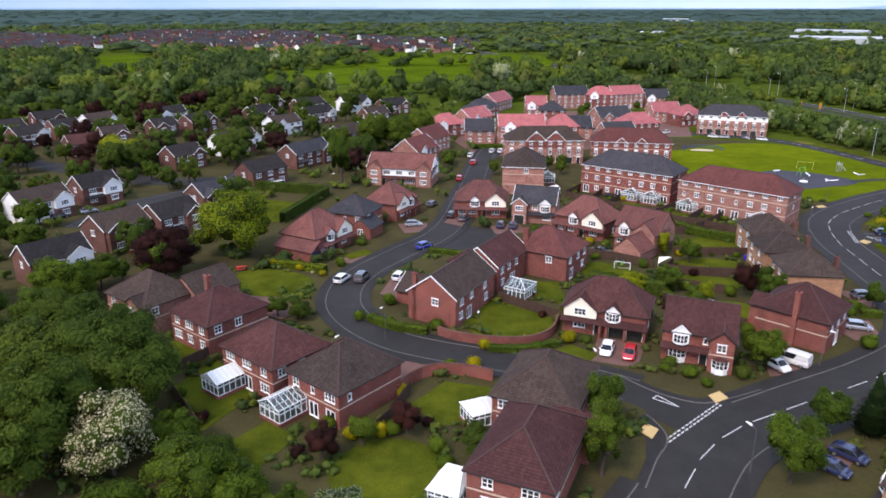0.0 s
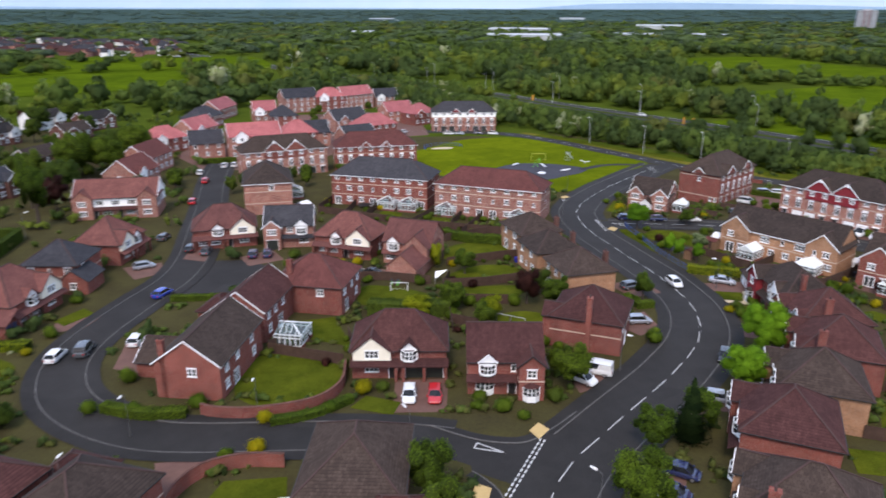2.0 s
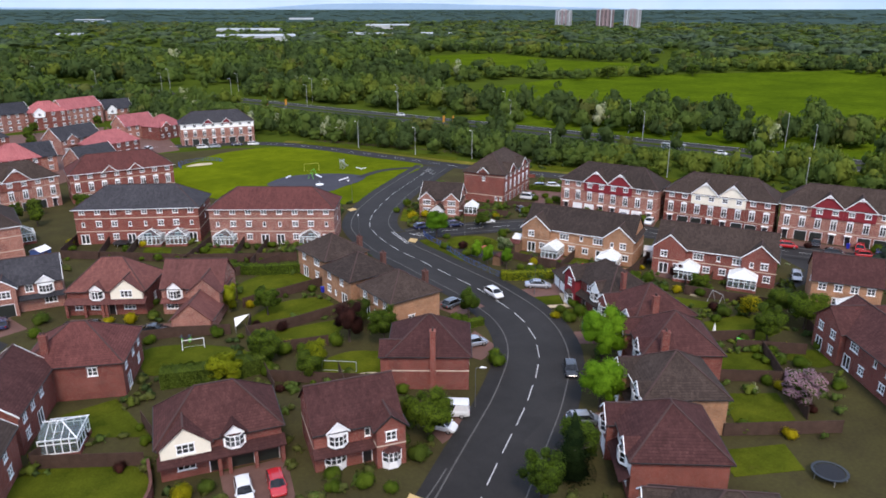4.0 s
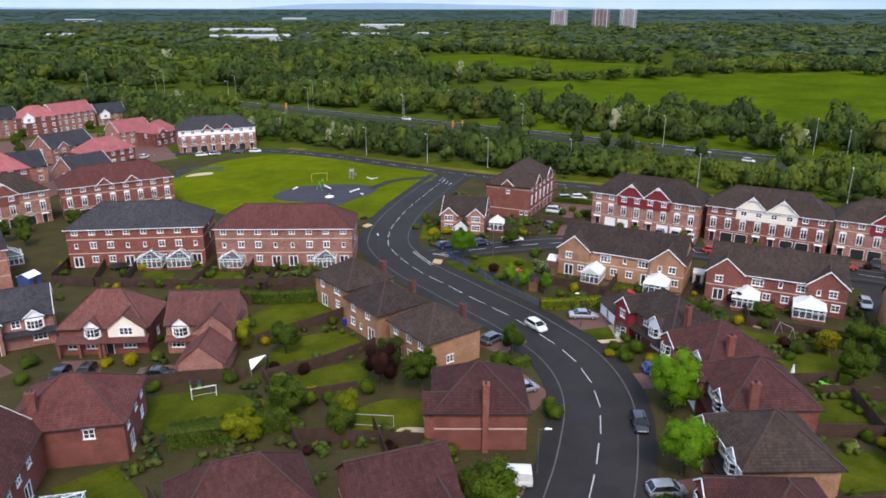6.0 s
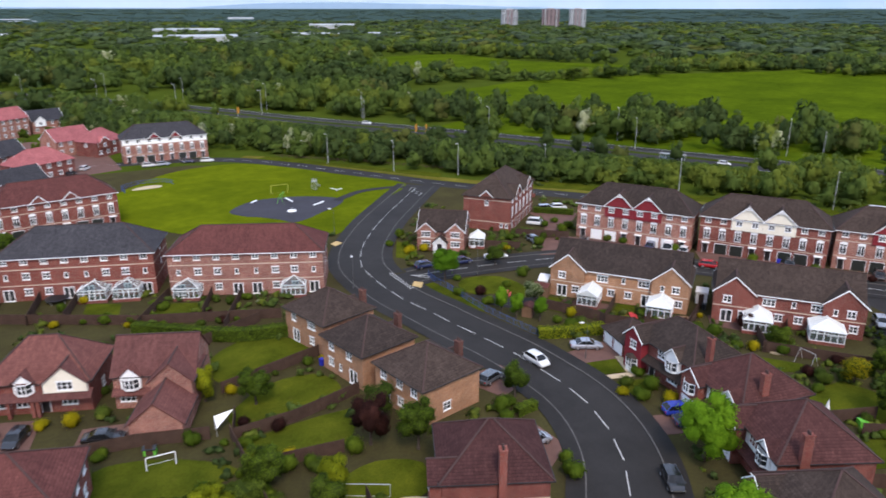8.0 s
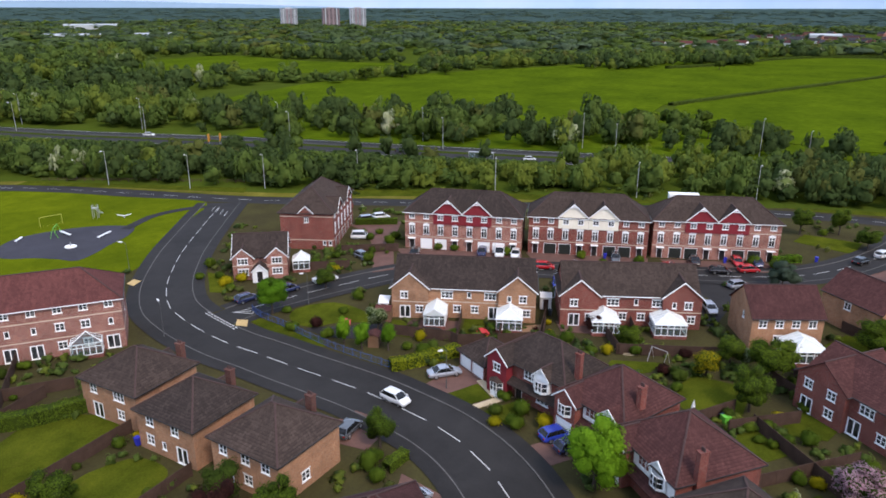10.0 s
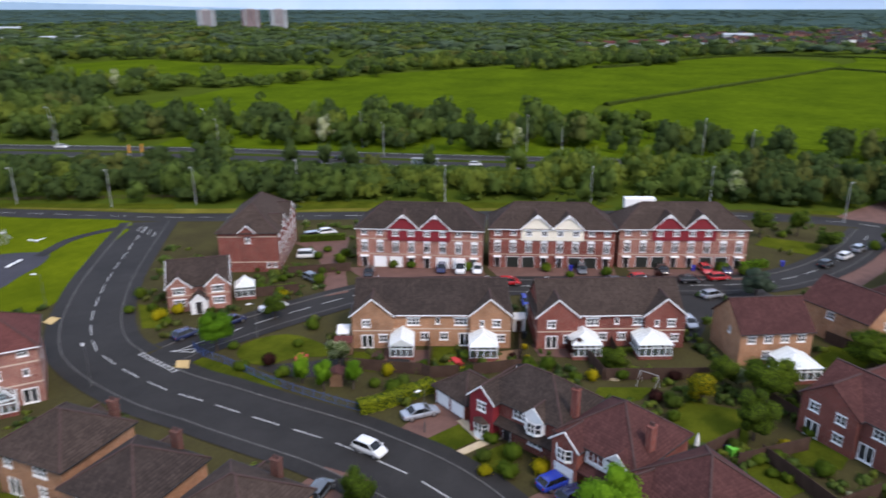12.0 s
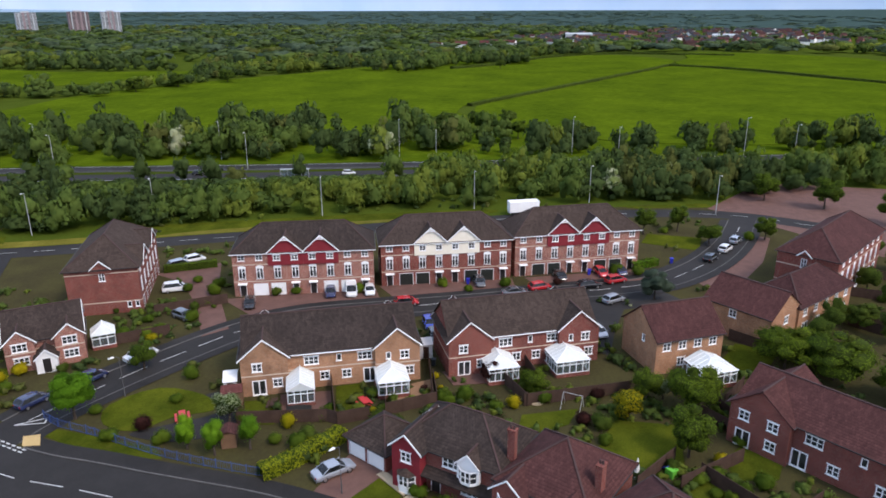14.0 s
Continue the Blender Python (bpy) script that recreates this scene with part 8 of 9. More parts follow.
# the far country, raised to fit the horizon in the camera's view, low hills behind it
fl = MB()
for r0, r1 in zip((1900, 2300, 2800, 3400, 4000), (2300, 2800, 3400, 4000, 4700)):
    for i in range(96):
        a0, a1 = 2 * math.pi * i / 96, 2 * math.pi * (i + 1) / 96
        q = [(60 + r * math.cos(a), 110 + r * math.sin(a)) for r, a in ((r0, a0), (r1, a0), (r1, a1), (r0, a1))]
        fl.poly(*[(x, y, float(rise(x, y)) + 0.4) for x, y in q])
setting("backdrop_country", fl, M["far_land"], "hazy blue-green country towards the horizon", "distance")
for k, (az0, az1, dist, top, w) in enumerate(((-50, 40, 4800, 17, 3), (26, 62, 4840, 52, 1), (40, 130, 4780, 6, 7))):
    mb = MB()
    prev = None
    for i in range(60):
        f = i / 59
        a = radians(90 - (az0 + (az1 - az0) * f))
        z = 46 + top * math.sin(math.pi * f ** 0.8) ** (1.6 if top > 40 else 0.6) * (0.88 + 0.12 * math.sin(w * f * 6.3 + k)) + 1.0 * math.sin(31 * f + k)
        c = [(60 + d * math.cos(a), 110 + d * math.sin(a), h) for d, h in ((dist - 140, -2), (dist - 20, z), (dist + 40, -2))]
        if prev:
            mb.poly(prev[0], c[0], c[1], prev[1])
            mb.poly(prev[1], c[1], c[2], prev[2])
        prev = c
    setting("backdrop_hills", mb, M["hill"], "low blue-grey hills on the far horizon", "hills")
# added ring wall, painted as low hazy sky in front of the world sky
mb = MB()
for i in range(120):
    a0, a1 = 2 * math.pi * i / 120, 2 * math.pi * (i + 1) / 120
    p, q = [(60 + 4900 * math.cos(a), 110 + 4900 * math.sin(a)) for a in (a0, a1)]
    mb.poly((*q, 0), (*p, 0), (*p, 170), (*q, 170))
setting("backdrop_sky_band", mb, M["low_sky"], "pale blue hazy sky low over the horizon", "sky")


# ---- distant buildings ----
def far_house(x, y, turn, w, tiles, wall):
    h = thing("distant_house", x, y, turn, "small distant house with pitched roof", "house", "distant houses")
    key = ("far", round(w), tiles, wall)
    if key not in WIN:
        a, b = MB(), MB()
        a.box(-w / 2, -4, 0, w / 2, 4, 5)
        a.poly((-w / 2, -4, 5), (-w / 2, 0, 8.0), (-w / 2, 4, 5))
        a.poly((w / 2, -4, 5), (w / 2, 4, 5), (w / 2, 0, 8.0))
        b, *_ = gable_roof(w, 8, 5, 0.78, 0.4, 0.3)
        c = MB()
        for z in (0.9, 3.2):
            for i in range(3):
                c.box(-w / 3 + i * w / 3 - 0.8, -4.05, z, -w / 3 + i * w / 3 + 0.8, -4.02, z + 1.2)
        WIN[key] = a.mesh("wall", M[wall]), b.mesh("roof", M[tiles]), c.mesh("windows", M["white"])
    for n, me in zip(("wall", "roof", "window_band"), WIN[key]):
        part(n, me, None, h)


fr_ = random.Random(5)


def town(name, outline, n, box, turns, label):
    """Hundreds of small houses far away: walls in one mesh, roofs in another."""
    parts_ = {k: MB() for k in ("brick_dull", "brick_mottle", "offwhite", "roof_brown", "roof_slate")}
    k = 0
    while k < n:
        x, y = fr_.uniform(box[0], box[2]), fr_.uniform(box[1], box[3])
        if inside([x], [y], outline)[0]:
            k += 1
            w = fr_.choice((8, 9, 14, 18))
            m = pose(x, y, 0, 0, 0, fr_.choice(turns) + fr_.uniform(-6, 6))
            a = MB()
            a.box(-w / 2, -4, 0, w / 2, 4, 5)
            for sx in (-1, 1):
                a.poly((sx * w / 2, -4, 5), (sx * w / 2, 0, 8.0), (sx * w / 2, 4, 5))
            parts_[fr_.choice(("brick_dull", "brick_mottle", "brick_mottle", "offwhite"))].add(a, m)
            r, *_ = gable_roof(w, 8, 5, 0.78, 0.4, 0.3)
            parts_[fr_.choice(("roof_brown", "roof_slate", "roof_slate"))].add(r, m)
    for key, mb in parts_.items():
        setting(name, mb, M[key], label, "houses", "stuff")


town("distant_town", TOWN, 520, (-640, 820, 120, 1640), (-20, 30, 60), "crowded rows of distant town houses")
town("distant_terraces", TOWN_W, 260, (-860, 790, -395, 1500), (-20, 30, 60), "crowded rows of distant brick houses")
town("distant_suburb", TOWN_E, 200, (1050, -480, 1900, 160), (40, 80, 110), "pale rows of distant suburban houses")
for x, y in ((1010, 190), (1040, 160), (1070, 150), (1090, 70), (970, 220), (1060, 130)):
    far_house(x, y, fr_.uniform(30, 90), 20, "roof_rust", "offwhite")


def tower_block(x, y, turn, w, h, mat, label):
    t = thing("tower_block", x, y, turn, label, "tower block", "distant tower blocks")
    body = MB()
    body.box(-w / 2, -8, 0, w / 2, 8, h)
    part("wall", body, M[mat], t)
    top = MB()
    top.box(-w / 5, -4, h, w / 5, 4, h + 3)
    part("plant_room", top, M["tower_a"], t)
    for f in range(int(h / 2.8)):
        win = MB()
        win.box(-w / 2 + 1, -8.1, 1 + f * 2.8, w / 2 - 1, -8.04, 2.3 + f * 2.8)
        part("window_band", win, M["glass"], t)
    for s in (-0.34, 0.34):
        st_ = MB()
        st_.box(s * w - 1.2, -8.3, 0, s * w + 1.2, -8.11, h)
        part("pale_panel", st_, M["shed_white"], t)
    for s in (-0.12, 0.12):
        st_ = MB()
        st_.box(s * w - 2.2, -8.25, 0, s * w + 2.2, -8.11, h)
        part("brick_panel", st_, M["tower_b"], t)


for x, y, turn, w, h, mat in ((1598, 1260, -45, 42, 46, "tower_a"), (1661, 1172, -45, 44, 48, "tower_b"), (1699, 1113, -50, 42, 48, "tower_a")):
    tower_block(x, y, turn, w, h, mat, "distant high-rise block of flats above woods")


def warehouse(x, y, turn, w, d, h):
    t = thing("warehouse", x, y, turn, "distant white industrial shed with shallow roof", "warehouse", "distant warehouses")
    a = MB()
    a.box(-w / 2, -d / 2, 0, w / 2, d / 2, h)
    part("wall", a, M["shed_white"], t)
    b, *_ = gable_roof(w, d, h, 0.12, 0.5, 0.5)
    part("roof", b, M["shed_white"], t)
    c = MB()
    for i in range(6):
        c.box(-w / 2 + (i + 0.5) * w / 6 - 3, -d / 2 - 0.1, 0, -w / 2 + (i + 0.5) * w / 6 + 3, -d / 2 - 0.03, 5)
    part("loading_doors", c, M["steel"], t)


for x, y, turn, w, h in ((590, 1094, -30, 120, 8), (775, 1452, -42, 130, 8), (850, 1130, -42, 300, 5), (1216, 1532, -42, 112, 10), (402, 1387, -25, 42, 7), (905, 2840, -20, 95, 13), (1560, 2480, -35, 90, 16), (2350, 2360, -45, 90, 15), (1373, 20, -88, 46, 7), (3080, -360, -95, 330, 12), (1350, -226, -100, 40, 6), (863, 2639, -10, 80, 9)):
    warehouse(x, y, turn, w, 40, h)


# ---- conservatories ----
def conservatory(x, y, turn, w, d, glass_roof=False, gable=False, hip=False):
    c = thing("conservatory", x, y, turn, "white-framed conservatory with " + ("glazed" if glass_roof else "white polycarbonate") + (" gabled roof" if gable else " roof"), "conservatory")
    base, fr, gl = MB(), MB(), MB()
    hw, hd, e, r = w / 2, d / 2, 2.25, 3.3
    for a, b in (((-hw, -hd), (hw, -hd)), ((hw, -hd), (hw, hd)), ((-hw, hd), (-hw, -hd))):
        base.beam((*a, 0.25), (*b, 0.25), 0.24, 0.55)
        L = math.dist(a, b)
        n = max(2, int(L / 0.8))
        for i in range(n + 1):
            px, py = a[0] + (b[0] - a[0]) * i / n, a[1] + (b[1] - a[1]) * i / n
            fr.box(px - 0.045, py - 0.045, 0.5, px + 0.045, py + 0.045, e)
        for z in (0.55, 1.75, e):
            fr.beam((*a, z), (*b, z), 0.1, 0.09 if z != e else 0.16)
        gl.poly((*a, 0.55), (*b, 0.55), (*b, e), (*a, e))
    rf, rib = MB(), MB()
    o = 0.15
    if gable:
        tips = [(0, -hd - o, r), (0, hd, r)]
        gl.poly((-hw, -hd, e), (hw, -hd, e), (0, -hd, r - 0.08))
        fr.beam((0, -hd, e), (0, -hd, r), 0.08, 0.08, (0, 1, 0))
    elif glass_roof or hip:
        tips = [(0, -hd + min(hw, d * 0.5), r), (0, hd, r)]
    else:
        tips = [(-hw * 0.55, hd, r), (hw * 0.55, hd, r)]
    A, B, C, D = (-hw - o, -hd - o, e), (hw + o, -hd - o, e), (hw + o, hd, e), (-hw - o, hd, e)
    lean = not (gable or glass_roof or hip)
    if lean:
        rf.poly(A, B, tips[1], tips[0])
        rf.poly(B, C, tips[1])
        rf.poly(D, A, tips[0])
    else:
        rf.poly(A, B, tips[0])
        rf.poly(B, C, tips[1], tips[0])
        rf.poly(D, A, tips[0], tips[1])
    for p, q in ((A, tips[0]), (B, tips[1] if lean else tips[0]), (tips[0], tips[1])):
        rib.beam((p[0], p[1], p[2] + 0.03), (q[0], q[1], q[2] + 0.03), 0.1, 0.08)
    n = max(3, int(d / 0.7))
    if lean:
        for i in range(1, n):
            f = -1 + 2 * i / n
            rib.beam((f * hw, -hd - o, e + 0.02), (f * hw * 0.55, hd, r + 0.02), 0.05, 0.05)
    for s in () if lean else (-1, 1):
        for i in range(1, n):
            f = i / n
            yy = -hd + d * f
            top = min(1.0, (yy + hd) / max(0.01, tips[0][1] + hd))
            rib.beam((s * (hw + o), yy, e + 0.02), (s * (hw + o) * (1 - top), yy, e + (r - e) * top + 0.02), 0.05, 0.05)
    part("dwarf_wall", base, M["brick_red"], c)
    part("frame", fr, M["white"], c)
    part("glazing", gl, M["clear"], c)
    part("roof", rf, M["clear" if glass_roof else "polycarb"], c)
    part("roof_frame", rib, M["white"], c)
    return c


for a in ((-27.6, 81.6, -40, 3.6, 4.4, False, True), (-18.2, 75.4, -40, 3.8, 5.0, True, True), (5.6, 73.3, -66, 3.4, 3.2, False, False, True), (1.8, 58.6, -24, 3.2, 3.4, False), (15.0, 113.6, 58, 4.6, 4.0, True), (51.6, 179.4, -38, 4.4, 3.8, True), (55.8, 176.0, -38, 4.2, 3.8, True), (62.8, 168.6, -43, 4.2, 3.8, True), (76.0, 156.6, -43, 4.0, 4.2, True),
          (106.2, 116.2, -71, 3.2, 4.4, False, True), (109.6, 105.3, -71, 3.8, 4.4, False, False, True), (115.0, 92.0, -69, 4.0, 4.8, False, False, True), (118.0, 83.0, -69, 4.6, 4.4, False, False, True), (117.2, 64.6, -66, 4.8, 4.6, False, False, True), (117.0, 149.4, -56, 3.0, 3.0, False, False, True), (32.3, 199.7, -8, 4.0, 4.5, True), (-62.6, 140.4, 30, 3.9, 4.0, True)):
    conservatory(*a)


# ---- cars ----
PROFILE = {
    "hatch": dict(L=4.1, W=1.75, H=1.46, hood=(0.66, 0.92), a=(0.22, 0.32), b=(0.86, 0.97)),
    "saloon": dict(L=4.7, W=1.8, H=1.43, hood=(0.66, 0.92), a=(0.26, 0.36), b=(0.68, 0.84)),
    "suv": dict(L=4.5, W=1.85, H=1.75, hood=(0.75, 1.05), a=(0.24, 0.32), b=(0.9, 0.97)),
    "van": dict(L=4.6, W=1.85, H=1.95, hood=(0.85, 1.1), a=(0.12, 0.26), b=(0.97, 0.985), top=0.92),
}
CAR = {}


def car_meshes(kind, colour):
    key = (kind, colour)
    if key in CAR:
        return CAR[key]
    p = PROFILE[kind]
    L, W, H = p["L"], p["W"], p["H"]
    nose, belt = p["hood"]
    x0, van = L / 2, kind == "van"

    def loft(secs, close=True):
        mb = MB()
        for s0, s1 in zip(secs, secs[1:]):
            for i in range(len(s0)):
                j = (i + 1) % len(s0)
                mb.poly(s0[i], s1[i], s1[j], s0[j])
        if close:
            mb.poly(*secs[0])
            mb.poly(*secs[-1][::-1])
        return mb

    def ring(x, w, z0, z1):
        """A tumblehome section: tucked sill, full waist, crowned top."""
        q = [(0.80, 0.0), (0.95, 0.14), (1.0, 0.42), (0.985, 0.72), (0.9, 0.93), (0.6, 0.99), (0.0, 1.0)]
        half = [(w / 2 * a, z0 + (z1 - z0) * b) for a, b in q]
        return [(x, -y, z) for y, z in half] + [(x, y, z) for y, z in half[-2::-1]]

    fa, fb, ra, rb = L * p["a"][0], L * p["a"][1], L * p["b"][0], L * p["b"][1]
    body = loft([ring(x0, W * 0.62, 0.34, nose * 0.78), ring(x0 - 0.07, W * 0.82, 0.24, nose * 0.92), ring(x0 - 0.25, W * 0.93, 0.2, nose), ring(x0 - fa * 0.6, W * 0.99, 0.2, nose + (belt - nose) * 0.75), ring(x0 - fa, W, 0.2, belt), ring(0, W, 0.2, belt + 0.02), ring(-x0 + 0.6, W, 0.21, belt + 0.03), ring(-x0 + 0.16, W * 0.95, 0.24, belt), ring(-x0 + 0.04, W * 0.86, 0.3, belt * 0.92), ring(-x0, W * 0.7, 0.36, belt * 0.8)])
    top = p.get("top", 0.76)

    def cabin(x, w, z):
        q = [(1.0, 0.0), (0.97, -0.04), (0.6, 0.03), (0.0, 0.045)]
        return [(x, -w / 2 * a, z + b) for a, b in q] + [(x, w / 2 * a, z + b) for a, b in q[-2::-1]]

    # glazing between waist and roof
    lo_f, lo_b, hi_f, hi_b = x0 - fa, x0 - rb, x0 - fb - 0.28, x0 - ra + 0.06
    wl, wh = W * 0.94, W * top
    glass = MB()
    f0, f1 = (lo_f, -wl / 2, belt - 0.03), (lo_f, wl / 2, belt - 0.03)
    b0, b1 = (lo_b, -wl * 0.98 / 2, belt), (lo_b, wl * 0.98 / 2, belt)
    t0, t1 = (hi_f, -wh / 2, H - 0.06), (hi_f, wh / 2, H - 0.06)
    s0, s1 = (hi_b, -wh / 2, H - 0.08), (hi_b, wh / 2, H - 0.08)
    mf, mt = (lo_f + 0.12, 0, belt - 0.02), (hi_f + 0.08, 0, H - 0.03)
    glass.poly(f0, mf, mt, t0)
    glass.poly(mf, f1, t1, mt)
    glass.poly(b1, b0, s0, s1)
    glass.poly(b0, f0, t0, s0)
    glass.poly(f1, b1, s1, t1)
    roof = loft([cabin(hi_f + 0.1, wh * 0.9, H - 0.07), cabin(hi_f - 0.12, wh + 0.04, H - 0.045), cabin((hi_f + hi_b) / 2, wh + 0.05, H - 0.04), cabin(hi_b + 0.1, wh + 0.03, H - 0.06), cabin(hi_b - 0.05, wh * 0.92, H - 0.09)], False)
    for a, b in ((f0, t0), (f1, t1), (b0, s0), (b1, s1)):
        roof.beam(a, b, 0.08, 0.05)
    for sgn in (-1, 1):
        m0 = Vector(((f0[0] + b0[0]) / 2, sgn * wl / 2, belt))
        m1 = Vector(((t0[0] + s0[0]) / 2, sgn * wh / 2, H - 0.06))
        if van:
            roof.poly((m0.x, sgn * (wl / 2 + 0.02), belt), (b0[0], sgn * (wl / 2 + 0.01), belt), (s0[0], sgn * (wh / 2 + 0.03), H - 0.07), (m1.x, sgn * (wh / 2 + 0.03), H - 0.07))
        roof.beam((lo_f + 0.1, sgn * (wl / 2 + 0.06), belt - 0.02), (lo_f - 0.1, sgn * (wl / 2 + 0.16), belt + 0.06), 0.1, 0.12)
    if van:
        roof.poly((lo_b - 0.01, -wl * 0.49, belt), (lo_b - 0.01, wl * 0.49, belt), (hi_b - 0.03, wh / 2, H - 0.08), (hi_b - 0.03, -wh / 2, H - 0.08))
    body.add(roof)
    wheel = MB()
    wheel.tube([((0, -0.1, 0), 0.28), ((0, -0.095, 0), 0.32), ((0, 0.095, 0), 0.32), ((0, 0.1, 0), 0.28)], 14)
    rim = MB()
    rim.tube([((0, -0.115, 0), 0.2), ((0, 0.115, 0), 0.2)], 10)
    lamps, tails = MB(), MB()
    lamps.box(x0 - 0.24, -0.16, nose * 0.72, x0 - 0.06, 0.16, nose * 0.86)
    tails.box(-x0 + 0.0, -0.12, belt * 0.62, -x0 + 0.14, 0.12, belt * 0.86)
    CAR[key] = (body.mesh("body", M["car_" + colour]), glass.mesh("glasshouse", M["car_glass"]), wheel.mesh("tyre", M["tyre"]), rim.mesh("rim", M["alloy"]), lamps.mesh("headlights", M["polycarb"]), tails.mesh("tail_lights", M["lamp_red"]))
    return CAR[key]


def car(kind, colour, x, y, turn):
    word = {"hatch": "hatchback", "saloon": "saloon car", "suv": "tall four-wheel-drive car", "van": "panel van"}[kind]
    c = thing("van" if kind == "van" else "car", x, y, turn, f"{colour} parked {word} with dark windows", "van" if kind == "van" else "car", z=0.03)
    body, glass, tyre, rim, lamps, tails = car_meshes(kind, colour)
    part("body", body, None, c)
    part("glasshouse", glass, None, c, "dark glazed windows")
    L, W = PROFILE[kind]["L"], PROFILE[kind]["W"]
    for sy in (-1, 1):
        part("headlight", lamps, None, c, m=pose(0, sy * W * 0.31, 0))
        part("tail_light", tails, None, c, m=pose(0, sy * W * 0.33, 0))
    for sx in (L * 0.31, -L * 0.29):
        for sy in (-1, 1):
            w = part("tyre", tyre, None, c, m=pose(sx, sy * (W / 2 - 0.11), 0.32))
            part("rim", rim, None, w)


CARS_A = [("hatch", "white", -17.2, 121.0, 68), ("suv", "grey", -13.6, 121.6, 75), ("hatch", "white", -6.6, 122.2, 70), ("hatch", "blue", -2.4, 140.2, 50), ("hatch", "silver", -5.2, 156.3, 10), ("hatch", "white", 25.5, 92.0, -112), ("hatch", "red", 28.5, 90.7, -112), ("van", "white", 51.2, 88.3, 134), ("hatch", "white", 48.2, 87.0, -64), ("hatch", "white", 83.0, 110.6, -104), ("saloon", "silver", 91.6, 107.9, -47), ("hatch", "black", 70.5, 84.8, -138), ("hatch", "blue", 83.9, 90.2, -40), ("hatch", "navy", 82.4, 88.0, -40)]
CARS_B = [("hatch", "black", 24.6, 145.0, -134), ("hatch", "black", 27.4, 143.4, -134), ("saloon", "black", 34.2, 136.2, -38), ("hatch", "grey", 74.7, 112.2, 1), ("hatch", "silver", 66.8, 99.6, -20), ("hatch", "black", 133.3, 133.9, -160), ("hatch", "navy", 139.7, 122.0, -165), ("van", "white", 140.6, 118.6, -164), ("hatch", "white", 141.4, 115.6, -164), ("hatch", "red", 137.0, 108.4, -70), ("hatch", "blue", 129.2, 103.4, -160), ("hatch", "grey", 124.9, 101.9, -160), ("hatch", "silver", 142.4, 74.4, -50), ("hatch", "silver", 129.4, 78.0, -155), ("saloon", "grey", 143.6, 90.8, -72), ("hatch", "red", 146.6, 86.6, -60), ("hatch", "black", 148.6, 78.0, -70)]
CARS_C = [("hatch", "red", 151.6, 73.2, -60), ("hatch", "red", 155.2, 75.5, -162), ("hatch", "navy", 156.4, 72.0, -162), ("saloon", "white", 113.7, 141.9, -30), ("hatch", "navy", 100.4, 148.6, -20), ("suv", "silver", 149.3, 154.2, -42), ("hatch", "white", 153.0, 153.0, -45), ("suv", "white", 138.0, 149.2, -62), ("hatch", "grey", 127.2, 142.4, -117), ("hatch", "black", 165.8, 53.8, -35), ("hatch", "white", 172.0, 49.6, -33), ("hatch", "silver", 178.0, 46.2, -30), ("hatch", "navy", 106.9, 144.9, -25), ("hatch", "grey", 147.6, 97.2, -164), ("hatch", "black", 152.4, 83.0, -162)]
CARS_D = [("van", "white", -44.6, 194.8, 54), ("hatch", "black", -90.8, 163.0, 58), ("hatch", "silver", -86.2, 168.2, 40), ("hatch", "black", -93.4, 151.7, 100), ("hatch", "white", -69.4, 237.5, 20), ("hatch", "white", 11.4, 238.0, 80), ("hatch", "white", 19.4, 245.6, 75), ("hatch", "white", 22.4, 245.6, 75), ("hatch", "red", 11.9, 226.0, 75), ("hatch", "red", 6.8, 203.2, 80), ("hatch", "black", 3.9, 163.8, 70), ("hatch", "grey", 6.6, 160.8, 70), ("hatch", "navy", 15.1, 155.4, 75), ("hatch", "navy", 17.9, 154.6, 75), ("hatch", "grey", -1.0, 173.9, 63), ("hatch", "navy", 46.8, 65.9, -50), ("hatch", "silver", 61.5, 76.2, -40), ("hatch", "navy", 43.6, 63.5, -50), ("hatch", "black", 87.2, 280.6, 40), ("hatch", "white", 93.2, 285.6, 40), ("hatch", "white", 108.5, 275.5, -20), ("hatch", "silver", 112.5, 274.0, -20), ("hatch", "navy", 120, 272.0, -30), ("hatch", "white", 125, 269.0, -35), ("hatch", "white", 232, 143, -78), ("hatch", "black", 226, 187, -78), ("hatch", "white", 213, 290, -72)]
for c in CARS_A + CARS_B + CARS_C + CARS_D:
    car(*c)


# ---- street lamps ----
LAMP = {}


def street_lamp(x, y, turn, h, arm=1.4, double=False, tilt=0.0):
    key = (h, arm, double)
    if key not in LAMP:
        po, he = MB(), MB()
        po.tube([((0, 0, 0), 0.08), ((0, 0, 1.2), 0.07), ((0, 0, 1.25), 0.045), ((0, 0, h), 0.03)] if h < 8 else [((0, 0, 0), 0.12), ((0, 0, 1.4), 0.1), ((0, 0, h), 0.06)], 8)
        for s in ((-1, 1) if double else (1,)):
            po.tube([((0, 0, h - 0.1), 0.04), ((s * arm * 0.5, 0, h + 0.12), 0.035), ((s * arm, 0, h + 0.2), 0.03)], 6)
            he.tube([((s * arm * 0.8, 0, h + 0.14), 0.06), ((s * arm * 1.1, 0, h + 0.2), 0.15), ((s * (arm + 0.65), 0, h + 0.26), 0.07)], 8)
        LAMP[key] = po.mesh("pole", M["steel" if h > 8 else "pole"]), he.mesh("lantern", M["offwhite"])
    l = thing("street_lamp", x, y, turn, "slender grey steel street lamp with pale lantern", "street lamp", "street lamps")
    part("pole", LAMP[key][0], None, l)
    part("lantern", LAMP[key][1], None, l, "pale lamp head")


